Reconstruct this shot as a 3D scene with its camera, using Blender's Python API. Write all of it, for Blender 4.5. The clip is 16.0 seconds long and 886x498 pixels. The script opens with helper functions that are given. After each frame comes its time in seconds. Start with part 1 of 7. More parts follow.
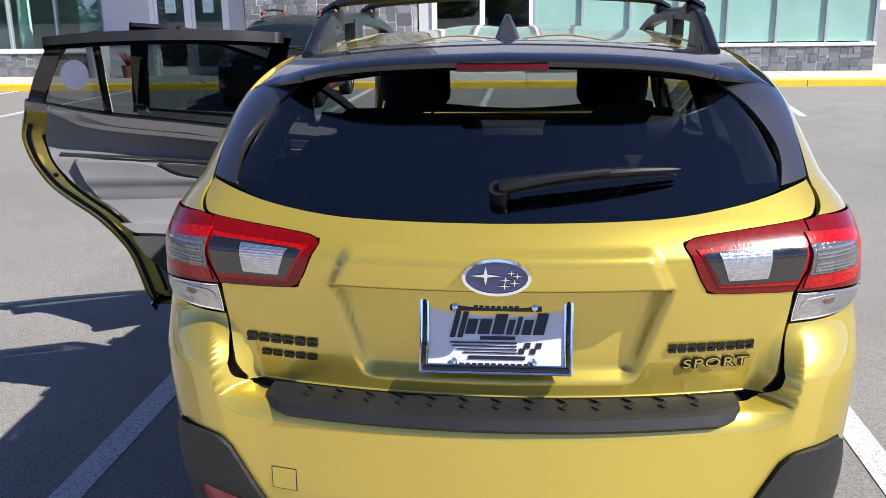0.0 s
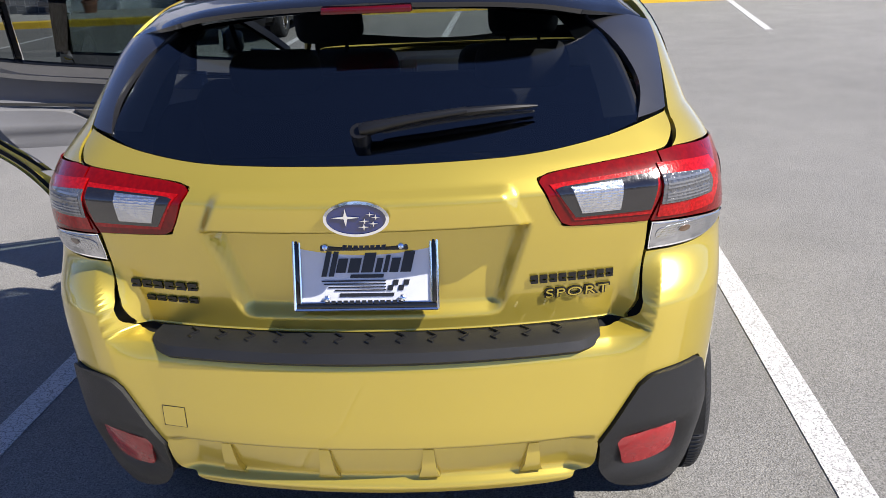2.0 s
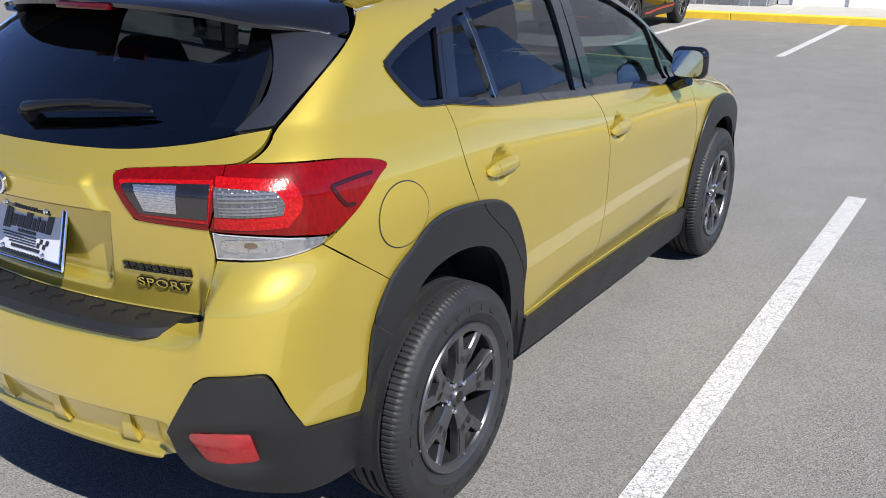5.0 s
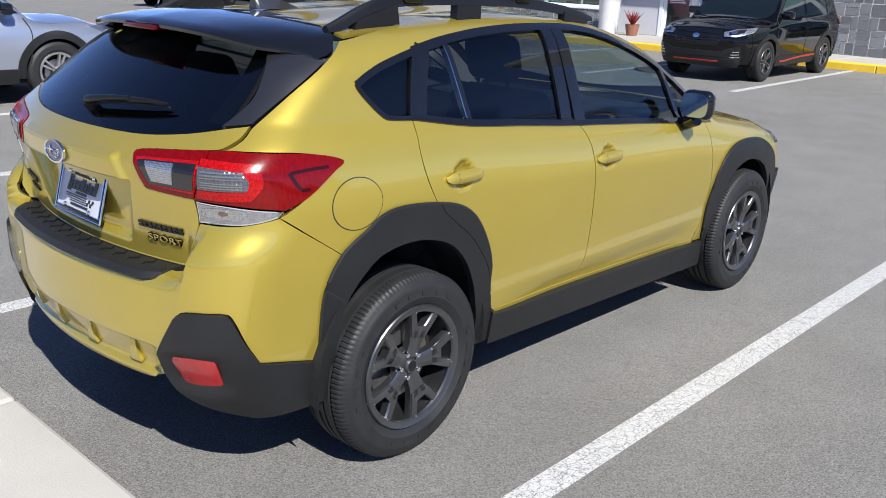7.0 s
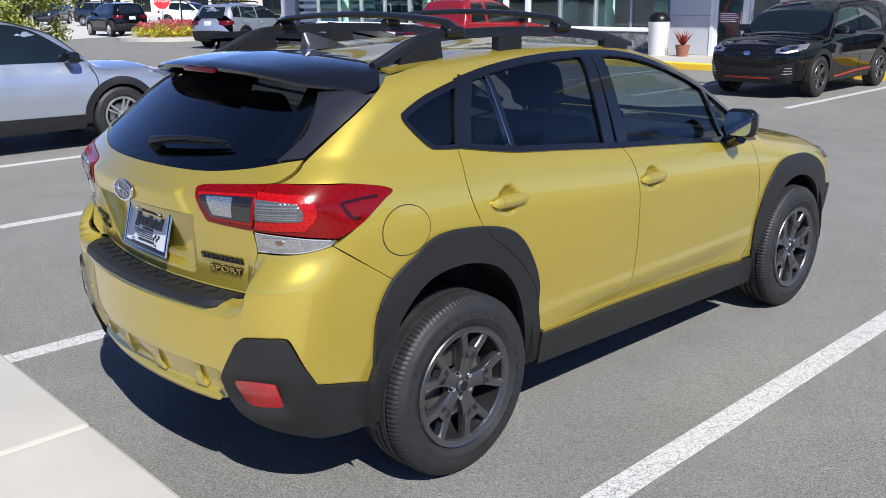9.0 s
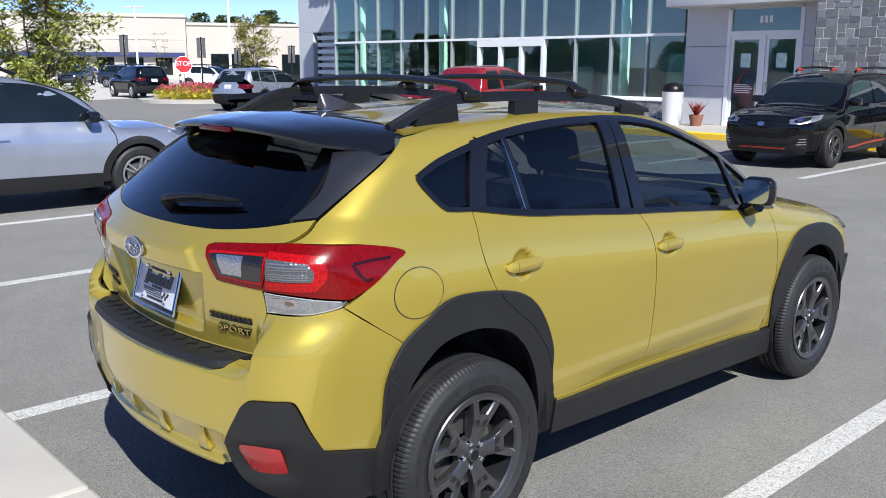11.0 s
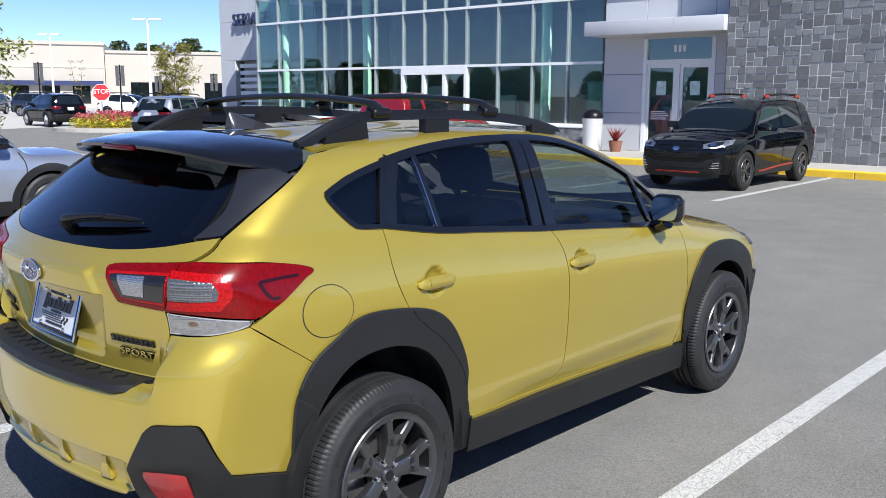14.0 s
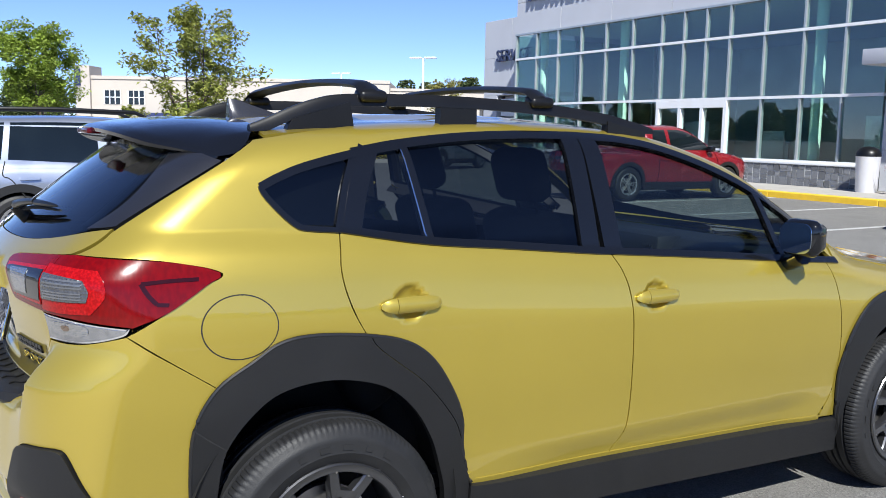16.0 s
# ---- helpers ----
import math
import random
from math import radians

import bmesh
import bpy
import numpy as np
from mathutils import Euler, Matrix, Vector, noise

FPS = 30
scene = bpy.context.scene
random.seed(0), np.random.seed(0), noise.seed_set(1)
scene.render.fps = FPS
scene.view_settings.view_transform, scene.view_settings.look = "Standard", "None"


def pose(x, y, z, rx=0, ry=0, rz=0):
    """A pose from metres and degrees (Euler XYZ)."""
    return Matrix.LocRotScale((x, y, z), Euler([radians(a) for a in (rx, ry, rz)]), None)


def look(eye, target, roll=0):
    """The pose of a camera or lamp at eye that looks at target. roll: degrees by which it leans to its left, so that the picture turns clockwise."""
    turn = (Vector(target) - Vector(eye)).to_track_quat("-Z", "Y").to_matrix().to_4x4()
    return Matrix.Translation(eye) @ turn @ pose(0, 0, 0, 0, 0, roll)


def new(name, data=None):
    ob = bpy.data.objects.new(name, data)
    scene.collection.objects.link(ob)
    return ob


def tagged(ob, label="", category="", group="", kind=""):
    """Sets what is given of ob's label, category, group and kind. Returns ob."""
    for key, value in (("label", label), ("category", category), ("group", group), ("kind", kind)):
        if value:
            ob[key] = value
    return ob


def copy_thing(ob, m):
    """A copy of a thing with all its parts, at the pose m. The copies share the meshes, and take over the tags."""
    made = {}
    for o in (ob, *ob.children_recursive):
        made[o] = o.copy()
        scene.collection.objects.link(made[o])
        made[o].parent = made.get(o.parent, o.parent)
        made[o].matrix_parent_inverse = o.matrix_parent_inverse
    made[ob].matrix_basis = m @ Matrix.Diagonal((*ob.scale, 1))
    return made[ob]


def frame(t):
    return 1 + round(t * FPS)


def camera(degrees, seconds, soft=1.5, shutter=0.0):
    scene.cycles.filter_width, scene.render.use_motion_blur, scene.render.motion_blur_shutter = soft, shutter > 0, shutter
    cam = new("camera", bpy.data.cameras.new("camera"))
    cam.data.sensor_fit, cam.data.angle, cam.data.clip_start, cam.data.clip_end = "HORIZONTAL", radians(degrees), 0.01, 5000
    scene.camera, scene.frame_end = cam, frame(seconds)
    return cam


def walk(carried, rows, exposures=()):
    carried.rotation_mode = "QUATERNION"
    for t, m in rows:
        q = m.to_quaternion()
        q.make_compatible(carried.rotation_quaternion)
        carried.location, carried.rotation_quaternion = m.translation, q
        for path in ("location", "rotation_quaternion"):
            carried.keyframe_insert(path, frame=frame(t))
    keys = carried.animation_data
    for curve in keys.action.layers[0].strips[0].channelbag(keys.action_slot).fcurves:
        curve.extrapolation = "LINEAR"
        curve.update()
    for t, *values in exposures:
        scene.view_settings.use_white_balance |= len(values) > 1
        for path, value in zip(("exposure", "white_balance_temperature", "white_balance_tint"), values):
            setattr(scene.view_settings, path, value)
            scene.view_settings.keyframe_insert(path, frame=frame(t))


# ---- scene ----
cam = camera(53.5, 16.0, soft=0.5)
PATH = [
    (0, (0.059, -1.624, 1.61), (-0.13, 0.299, 1.093), -0.8),
    (0.5, (0.083, -1.623, 1.632), (-0.096, 0.263, 0.99), -1.3),
    (1, (0.049, -1.639, 1.641), (-0.123, 0.231, 0.956), -1.9),
    (1.5, (0.063, -1.66, 1.641), (-0.096, 0.22, 0.977), -3.0),
    (2, (0.326, -1.655, 1.651), (0.166, 0.219, 0.972), -2.8),
    (2.5, (0.611, -1.618, 1.64), (0.28, 0.239, 0.973), -1.6),
    (3, (0.959, -1.451, 1.662), (0.551, 0.392, 1.002), 0.3),
    (3.5, (1.318, -1.365, 1.646), (0.822, 0.458, 0.989), 3.1),
    (4, (1.632, -1.243, 1.65), (0.954, 0.513, 0.974), 1.1),
    (4.2, (1.745, -1.126, 1.633), (0.986, 0.597, 0.959), 0.7),
    (6.3, (2.552, -1.097, 1.717), (1.322, 0.333, 1.051), 0.9),
    (6.5, (2.656, -1.129, 1.709), (1.408, 0.289, 1.053), 1.6),
    (7, (2.865, -1.159, 1.716), (1.583, 0.25, 1.107), 2.2),
    (7.5, (2.91, -1.18, 1.731), (1.595, 0.226, 1.188), 1.0),
    (8, (2.923, -1.2, 1.72), (1.586, 0.186, 1.181), 0.6),
    (8.5, (2.944, -1.203, 1.727), (1.581, 0.161, 1.194), 0.1),
    (8.7, (2.967, -1.216, 1.733), (1.59, 0.125, 1.18), -0.4),
    (10.8, (2.924, -1.189, 1.722), (1.5, 0.142, 1.276), 0.3),
    (11, (2.925, -1.182, 1.717), (1.493, 0.153, 1.309), 0.3),
    (11.5, (2.949, -1.178, 1.716), (1.548, 0.226, 1.458), -0.2),
    (12, (2.952, -1.177, 1.712), (1.572, 0.249, 1.462), -0.5),
    (12.5, (2.944, -1.174, 1.712), (1.581, 0.27, 1.478), -0.4),
    (13, (2.949, -1.178, 1.717), (1.608, 0.289, 1.498), 0.1),
    (13.5, (2.96, -1.175, 1.703), (1.627, 0.297, 1.469), 0.2),
    (14, (2.963, -1.134, 1.678), (1.638, 0.324, 1.333), 0.3),
    (14.5, (2.904, -0.979, 1.632), (1.5, 0.399, 1.271), -0.9),
    (15, (2.884, -0.727, 1.641), (1.432, 0.621, 1.361), -1.6),
    (15.5, (2.997, -0.399, 1.590), (1.339, 0.688, 1.326), 0.6),
    (16, (3.046, -0.020, 1.510), (1.331, 0.974, 1.243), 1.0),
]
walk(cam, [(t, look(eye, target, roll)) for t, eye, target, roll in PATH], exposures=[(0, 1.24, 6600, 11.5), (3.0, 1.11, 6500, 11), (5.0, .96, 6350, 9.5), (7.0, .85, 6300, 9), (12.0, .80, 6200, 8), (16.0, .78, 6200, 7.5)])

# ---- world and light ----
SUN = Vector((0.93, -0.41, 1.0)).normalized()
world = bpy.data.worlds.new("sky")
scene.world = world
world.use_nodes = True
sky = world.node_tree.nodes.new("ShaderNodeTexSky")
sky.sky_type, sky.sun_disc = "NISHITA", False
sky.sun_elevation, sky.sun_rotation = math.asin(SUN.z), math.atan2(SUN.x, SUN.y)
sky.altitude, sky.air_density, sky.dust_density, sky.ozone_density = 4600, 1.0, 0.0, 6.0
back = world.node_tree.nodes["Background"]
back.inputs[1].default_value = 0.112
clear_air = world.node_tree.nodes.new("ShaderNodeMixRGB")
clear_air.blend_type = "MULTIPLY"
clear_air.inputs[0].default_value, clear_air.inputs[2].default_value = 1.0, (0.94, 0.83, 0.92, 1)
world.node_tree.links.new(sky.outputs[0], clear_air.inputs[1])
world.node_tree.links.new(clear_air.outputs[0], back.inputs[0])
sun_data = bpy.data.lights.new("sun", "SUN")
sun_data.energy, sun_data.angle, sun_data.color = 5.0, radians(0.55), (1.0, 0.965, 0.91)
sun = new("sun", sun_data)
sun.matrix_world = Matrix.Translation((10, -5, 30)) @ SUN.to_track_quat("Z", "Y").to_matrix().to_4x4()


# ---- materials ----
def nodes_of(name):
    m = bpy.data.materials.new(name)
    m.use_nodes = True
    return m, m.node_tree.nodes, m.node_tree.links, m.node_tree.nodes["Principled BSDF"]


def pbr(name, base, rough=0.5, metal=0.0, coat=0.0, var=0.08, scale=6.0, grain=0.0, grain_scale=300.0, rough_var=0.05, spec=0.5, random_tint=0.0, coat_rough=0.03):
    """A surface with tone variation at two scales and a fine bump."""
    m, n, l, b = nodes_of(name)
    co = n.new("ShaderNodeTexCoord")
    big, fine = n.new("ShaderNodeTexNoise"), n.new("ShaderNodeTexNoise")
    big.inputs["Scale"].default_value, big.inputs["Detail"].default_value = scale, 6
    fine.inputs["Scale"].default_value, fine.inputs["Detail"].default_value = grain_scale, 3
    for t in (big, fine):
        l.new(co.outputs["Object"], t.inputs["Vector"])
    add = n.new("ShaderNodeMath")
    add.operation = "MULTIPLY_ADD"
    l.new(fine.outputs[0], add.inputs[0])
    add.inputs[1].default_value = 0.5
    l.new(big.outputs[0], add.inputs[2])
    ramp = n.new("ShaderNodeMapRange")
    ramp.inputs[1].default_value, ramp.inputs[2].default_value = 0.45, 1.05
    ramp.inputs[3].default_value, ramp.inputs[4].default_value = 1 - var, 1 + var
    l.new(add.outputs[0], ramp.inputs[0])
    last = ramp.outputs[0]
    if random_tint:
        info = n.new("ShaderNodeObjectInfo")
        geo = n.new("ShaderNodeNewGeometry")
        s2 = n.new("ShaderNodeMath")
        s2.operation = "ADD"
        l.new(info.outputs["Random"], s2.inputs[0])
        l.new(geo.outputs["Random Per Island"], s2.inputs[1])
        fr = n.new("ShaderNodeMath")
        fr.operation = "FRACT"
        l.new(s2.outputs[0], fr.inputs[0])
        mr = n.new("ShaderNodeMapRange")
        mr.inputs[3].default_value, mr.inputs[4].default_value = 1 - random_tint, 1 + random_tint
        l.new(fr.outputs[0], mr.inputs[0])
        mm = n.new("ShaderNodeMath")
        mm.operation = "MULTIPLY"
        l.new(last, mm.inputs[0])
        l.new(mr.outputs[0], mm.inputs[1])
        last = mm.outputs[0]
    sc = n.new("ShaderNodeVectorMath")
    sc.operation = "SCALE"
    sc.inputs[0].default_value = base
    l.new(last, sc.inputs["Scale"])
    l.new(sc.outputs[0], b.inputs["Base Color"])
    rr = n.new("ShaderNodeMapRange")
    rr.inputs[1].default_value, rr.inputs[2].default_value = 0.3, 0.7
    rr.inputs[3].default_value, rr.inputs[4].default_value = max(rough - rough_var, 0.01), min(rough + rough_var, 1)
    l.new(big.outputs[0], rr.inputs[0])
    l.new(rr.outputs[0], b.inputs["Roughness"])
    b.inputs["Metallic"].default_value = metal
    b.inputs["Coat Weight"].default_value, b.inputs["Coat Roughness"].default_value = coat, coat_rough
    b.inputs["Specular IOR Level"].default_value = spec
    if grain:
        bump = n.new("ShaderNodeBump")
        bump.inputs["Strength"].default_value, bump.inputs["Distance"].default_value = grain, 0.004
        l.new(fine.outputs[0], bump.inputs["Height"])
        l.new(bump.outputs[0], b.inputs["Normal"])
    return m


def glass(name, tint, gloss=(1, 1, 1), face=0.08, rough=0.0):
    """Thin tinted pane: dimmed light straight through, mirror gloss that grows towards grazing angles; alike from both sides."""
    m, n, l, b = nodes_of(name)
    n.remove(b)
    tr, gl, mix, lw = n.new("ShaderNodeBsdfTransparent"), n.new("ShaderNodeBsdfGlossy"), n.new("ShaderNodeMixShader"), n.new("ShaderNodeLayerWeight")
    tr.inputs[0].default_value = (*tint, 1)
    gl.inputs[0].default_value, gl.inputs["Roughness"].default_value = (*gloss, 1), rough
    lw.inputs[0].default_value = 0.5
    power, rng_ = n.new("ShaderNodeMath"), n.new("ShaderNodeMapRange")
    power.operation = "POWER"
    l.new(lw.outputs["Facing"], power.inputs[0])
    power.inputs[1].default_value = 5
    l.new(power.outputs[0], rng_.inputs[0])
    rng_.inputs[3].default_value, rng_.inputs[4].default_value = face, 0.95
    l.new(rng_.outputs[0], mix.inputs[0])
    l.new(tr.outputs[0], mix.inputs[1])
    l.new(gl.outputs[0], mix.inputs[2])
    l.new(mix.outputs[0], n["Material Output"].inputs[0])
    return m


def lens(name, low, high, across, along, relief):
    """Moulded lamp lens: upright facets of dark and bright under a clear shell."""
    m, n, l, b = nodes_of(name)
    co, mp, tx, ramp = n.new("ShaderNodeTexCoord"), n.new("ShaderNodeMapping"), n.new("ShaderNodeTexNoise"), n.new("ShaderNodeValToRGB")
    mp.inputs["Scale"].default_value = (across, across, along)
    tx.inputs["Scale"].default_value, tx.inputs["Detail"].default_value = 1.0, 1
    l.new(co.outputs["Object"], mp.inputs[0])
    l.new(mp.outputs[0], tx.inputs["Vector"])
    l.new(tx.outputs[0], ramp.inputs[0])
    ramp.color_ramp.elements[0].color, ramp.color_ramp.elements[1].color = (*low, 1), (*high, 1)
    ramp.color_ramp.elements[0].position, ramp.color_ramp.elements[1].position = 0.36, 0.72
    l.new(ramp.outputs[0], b.inputs["Base Color"])
    bump = n.new("ShaderNodeBump")
    bump.inputs["Strength"].default_value, bump.inputs["Distance"].default_value = relief, 0.004
    l.new(tx.outputs[0], bump.inputs["Height"])
    l.new(bump.outputs[0], b.inputs["Normal"])
    b.inputs["Roughness"].default_value, b.inputs["Coat Weight"].default_value, b.inputs["Coat Roughness"].default_value = 0.20, 0.33, 0.02
    b.inputs["Specular IOR Level"].default_value = 0.15
    return m


def facets(name, base, metal, rough, scale, relief):
    """Reflector pressed into small pyramids under a clear shell."""
    m, n, l, b = nodes_of(name)
    co, vo, bump, tone, mul = n.new("ShaderNodeTexCoord"), n.new("ShaderNodeTexVoronoi"), n.new("ShaderNodeBump"), n.new("ShaderNodeMapRange"), n.new("ShaderNodeVectorMath")
    vo.inputs["Scale"].default_value, vo.inputs["Randomness"].default_value = scale, 0.35
    l.new(co.outputs["Object"], vo.inputs["Vector"])
    bump.inputs["Strength"].default_value, bump.inputs["Distance"].default_value = relief, 0.004
    l.new(vo.outputs["Distance"], bump.inputs["Height"])
    l.new(bump.outputs[0], b.inputs["Normal"])
    tone.inputs[3].default_value, tone.inputs[4].default_value = 0.75, 1.1
    l.new(vo.outputs["Color"], tone.inputs[0])
    mul.operation = "SCALE"
    mul.inputs[0].default_value = base
    l.new(tone.outputs[0], mul.inputs["Scale"])
    l.new(mul.outputs[0], b.inputs["Base Color"])
    b.inputs["Metallic"].default_value, b.inputs["Roughness"].default_value = metal, rough
    b.inputs["Coat Weight"].default_value, b.inputs["Coat Roughness"].default_value = 0.7, 0.02
    return m


M = dict(
    paint=pbr("yellow_paint", (0.44, 0.336, 0.048), 0.31, 0.58, 1.0, 0.03, 2.0, 0.03, 1800, 0.02),
    cladding=pbr("grey_cladding", (0.0085, 0.0085, 0.009), 0.52, 0, 0, 0.12, 5, 0.25, 900, spec=0.4),
    # cladding lightened and glossed so that its edges show a sun glint
    clad_lip=pbr("cladding_edge_glint", (0.011, 0.011, 0.012), 0.36, 0, 0, 0.1, 5, spec=0.5),
    gloss_black=pbr("gloss_black", (0.005, 0.0055, 0.007), 0.25, 0, 1.0, 0.05, 4, spec=0.05, coat_rough=0.015),
    satin_black=pbr("satin_black", (0.0065, 0.0065, 0.007), 0.35, 0, 0, 0.1, 5, spec=0.3),
    # near black: the shade of closed hollows put into the colour
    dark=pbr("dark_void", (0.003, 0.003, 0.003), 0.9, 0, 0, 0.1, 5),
    liner=pbr("wheel_liner", (0.004, 0.004, 0.004), 0.85, 0, 0, 0.2, 9, 0.3, 200),
    interior=pbr("interior_plastic", (0.011, 0.011, 0.012), 0.6, 0, 0, 0.12, 6, 0.2, 700),
    door_trim=pbr("door_trim", (0.125, 0.125, 0.132), 0.55, 0, 0, 0.10, 6, 0.2, 700),
    door_trim_dark=pbr("door_trim_dark", (0.022, 0.022, 0.024), 0.5, 0, 0, 0.10, 6, 0.2, 700),
    seat=pbr("seat_cloth", (0.006, 0.006, 0.007), 0.9, 0, 0, 0.2, 8, 0.4, 500),
    tyre=pbr("tyre_rubber", (0.0155, 0.0155, 0.016), 0.54, 0, 0, 0.22, 12, 0.15, 260, spec=0.3),
    alloy=pbr("gunmetal_alloy", (0.10, 0.10, 0.105), 0.33, 0.85, 0.4, 0.06, 8),
    silver_alloy=pbr("silver_alloy", (0.55, 0.55, 0.56), 0.3, 0.9, 0, 0.06, 8),
    chrome=pbr("chrome", (0.75, 0.76, 0.78), 0.08, 1.0, 0, 0.03, 8),
    steel=pbr("brake_steel", (0.30, 0.29, 0.28), 0.35, 0.9, 0, 0.12, 30),
    red=lens("red_lens", (0.105, 0.0006, 0.0008), (0.145, 0.0008, 0.001), 90, 40, 0.03),
    red_bright=lens("red_lens_bright", (0.21, 0.0015, 0.002), (0.36, 0.004, 0.005), 160, 160, 0.12),
    facet=facets("bright_facets", (0.46, 0.465, 0.48), 0.9, 0.24, 170, 0.55),
    lens_clear=facets("clear_lens", (0.36, 0.365, 0.38), 0.85, 0.22, 60, 0.3),
    lamp_grey=facets("grey_reflector", (0.11, 0.11, 0.115), 0.5, 0.22, 110, 0.8),
    red_deep=pbr("red_lens_deep", (0.07, 0.001, 0.003), 0.15, 0, 0.35, 0.14, 14, 0.10, 240, spec=0.2),
    red_dark=pbr("red_lens_shadow", (0.022, 0.0008, 0.001), 0.2, 0, 0.4, 0.1, 14, spec=0.2),
    reflector=pbr("red_reflector", (0.30, 0.010, 0.012), 0.25, 0, 0.6, 0.2, 20, 0.6, 500),
    smoke=pbr("smoked_lens", (0.009, 0.008, 0.009), 0.15, 0, 0.5, 0.25, 40, 0.1, 120),
    clear=lens("clear_lens", (0.07, 0.07, 0.073), (0.22, 0.225, 0.235), 170, 12, 0.12),
    led=pbr("led_lens", (0.13, 0.132, 0.138), 0.15, 0.3, 0.8, 0.12, 60),
    amber=pbr("amber_bulb", (0.10, 0.06, 0.035), 0.3, 0, 1.0),
    privacy=glass("privacy_glass", (0.16, 0.185, 0.20), face=0.05),
    rear_glass=glass("rear_glass", (0.34, 0.38, 0.40), face=0.08),
    tint=glass("door_glass", (0.38, 0.47, 0.46), face=0.055),
    clear_glass=glass("window_glass", (0.80, 0.86, 0.85), face=0.07),
    fin=pbr("satin_fin", (0.012, 0.012, 0.014), 0.36, 0.0, 0.9, 0.08, 5, coat_rough=0.07),
    mirror=pbr("mirror_glass", (0.55, 0.62, 0.66), 0.02, 1.0, 0, 0.01, 4),
    blue=pbr("badge_blue", (0.006, 0.012, 0.075), 0.2, 0, 1.0),
    plate=pbr("plate_white", (0.47, 0.48, 0.53), 0.35, 0, 0.3, 0.05, 14),
    ink=pbr("ink_black", (0.008, 0.008, 0.009), 0.4),
    seam_dark=pbr("seam_rubber", (0.010, 0.010, 0.010), 0.8),
)


# ---- mesh helpers ----
def mesh_object(name, verts, faces, material, parent=None, smooth=True, label="", normals=None):
    me = bpy.data.meshes.new(name)
    me.from_pydata([tuple(map(float, v)) for v in verts], [], [tuple(map(int, f)) for f in faces])
    me.polygons.foreach_set("use_smooth", [smooth] * len(me.polygons))
    me.materials.append(material)
    me.update()
    if normals is not None:
        me.normals_split_custom_set_from_vertices([tuple(map(float, v)) for v in normals])
    ob = new(name, me)
    if parent:
        ob.parent = parent
    return tagged(ob, label)


def part(name, bm, material, parent=None, label="", smooth=False):
    """One bmesh as one mesh object under a thing or a part."""
    me = bpy.data.meshes.new(name)
    bm.to_mesh(me)
    bm.free()
    if smooth:
        me.polygons.foreach_set("use_smooth", [True] * len(me.polygons))
        me.set_sharp_from_angle(angle=radians(38))
    me.materials.append(material)
    ob = new(name, me)
    if parent:
        ob.parent = parent
    return tagged(ob, label)


def add_box(bm, lo, hi, bevel=0.0, seg=2, m=None):
    c = [(a + b) / 2 for a, b in zip(lo, hi)]
    s = [abs(b - a) for a, b in zip(lo, hi)]
    made = bmesh.ops.create_cube(bm, size=1, matrix=Matrix.Translation(c) @ Matrix.Diagonal((*s, 1)))["verts"]
    if bevel:
        edges = list({e for v in made for e in v.link_edges})
        made = list({v for f in bmesh.ops.bevel(bm, geom=edges, offset=min(bevel, min(s) * 0.45), segments=seg, profile=0.5, affect="EDGES")["faces"] for v in f.verts} | {v for v in made if v.is_valid})
    if m is not None:
        bmesh.ops.transform(bm, matrix=m, verts=[v for v in made if v.is_valid])
    return made


def box(name, lo, hi, material, parent=None, bevel=0.0, label="", m=None):
    bm = bmesh.new()
    add_box(bm, lo, hi, bevel)
    if m is not None:
        bmesh.ops.transform(bm, matrix=m, verts=bm.verts)
    return part(name, bm, material, parent, label, smooth=bevel > 0)


def add_tube(bm, pts, r, n=10, cap=True):
    """A round bar along a polyline; r is one radius or one for each point."""
    pts = [Vector(p) for p in pts]
    rs = r if hasattr(r, "__len__") else [r] * len(pts)
    rings, up = [], Vector((0.013, 0.02, 1))
    for i, p in enumerate(pts):
        d = (pts[min(i + 1, len(pts) - 1)] - pts[max(i - 1, 0)]).normalized()
        a = d.cross(up if abs(d.z) < 0.95 else Vector((1, 0.01, 0))).normalized()
        b = d.cross(a)
        rings.append([bm.verts.new(p + rs[i] * (math.cos(k * 2 * math.pi / n) * a + math.sin(k * 2 * math.pi / n) * b)) for k in range(n)])
    for u, v in zip(rings, rings[1:]):
        for k in range(n):
            bm.faces.new((u[k], u[(k + 1) % n], v[(k + 1) % n], v[k]))
    if cap:
        bm.faces.new(rings[0][::-1])
        bm.faces.new(rings[-1])


def lathe(bm, profile, n=32, m=None, close=False):
    """Turns (radius, height) pairs round the z axis."""
    m = m or Matrix()
    rings = [[bm.verts.new(m @ Vector((r * math.cos(2 * math.pi * k / n), r * math.sin(2 * math.pi * k / n), h))) for k in range(n)] for r, h in profile]
    pairs = list(zip(rings, rings[1:])) + ([(rings[-1], rings[0])] if close else [])
    for u, v in pairs:
        for k in range(n):
            bm.faces.new((u[k], u[(k + 1) % n], v[(k + 1) % n], v[k]))
    return rings


def extrude_poly(bm, pts, depth_vec):
    """A prism from a planar loop of 3D points."""
    a = [bm.verts.new(p) for p in pts]
    b = [bm.verts.new(Vector(p) + Vector(depth_vec)) for p in pts]
    bm.faces.new(a[::-1])
    bm.faces.new(b)
    k = len(pts)
    for i in range(k):
        bm.faces.new((a[i], a[(i + 1) % k], b[(i + 1) % k], b[i]))


# ---- car bodies: one implicit surface, cut into panels ----
CURVES = {}


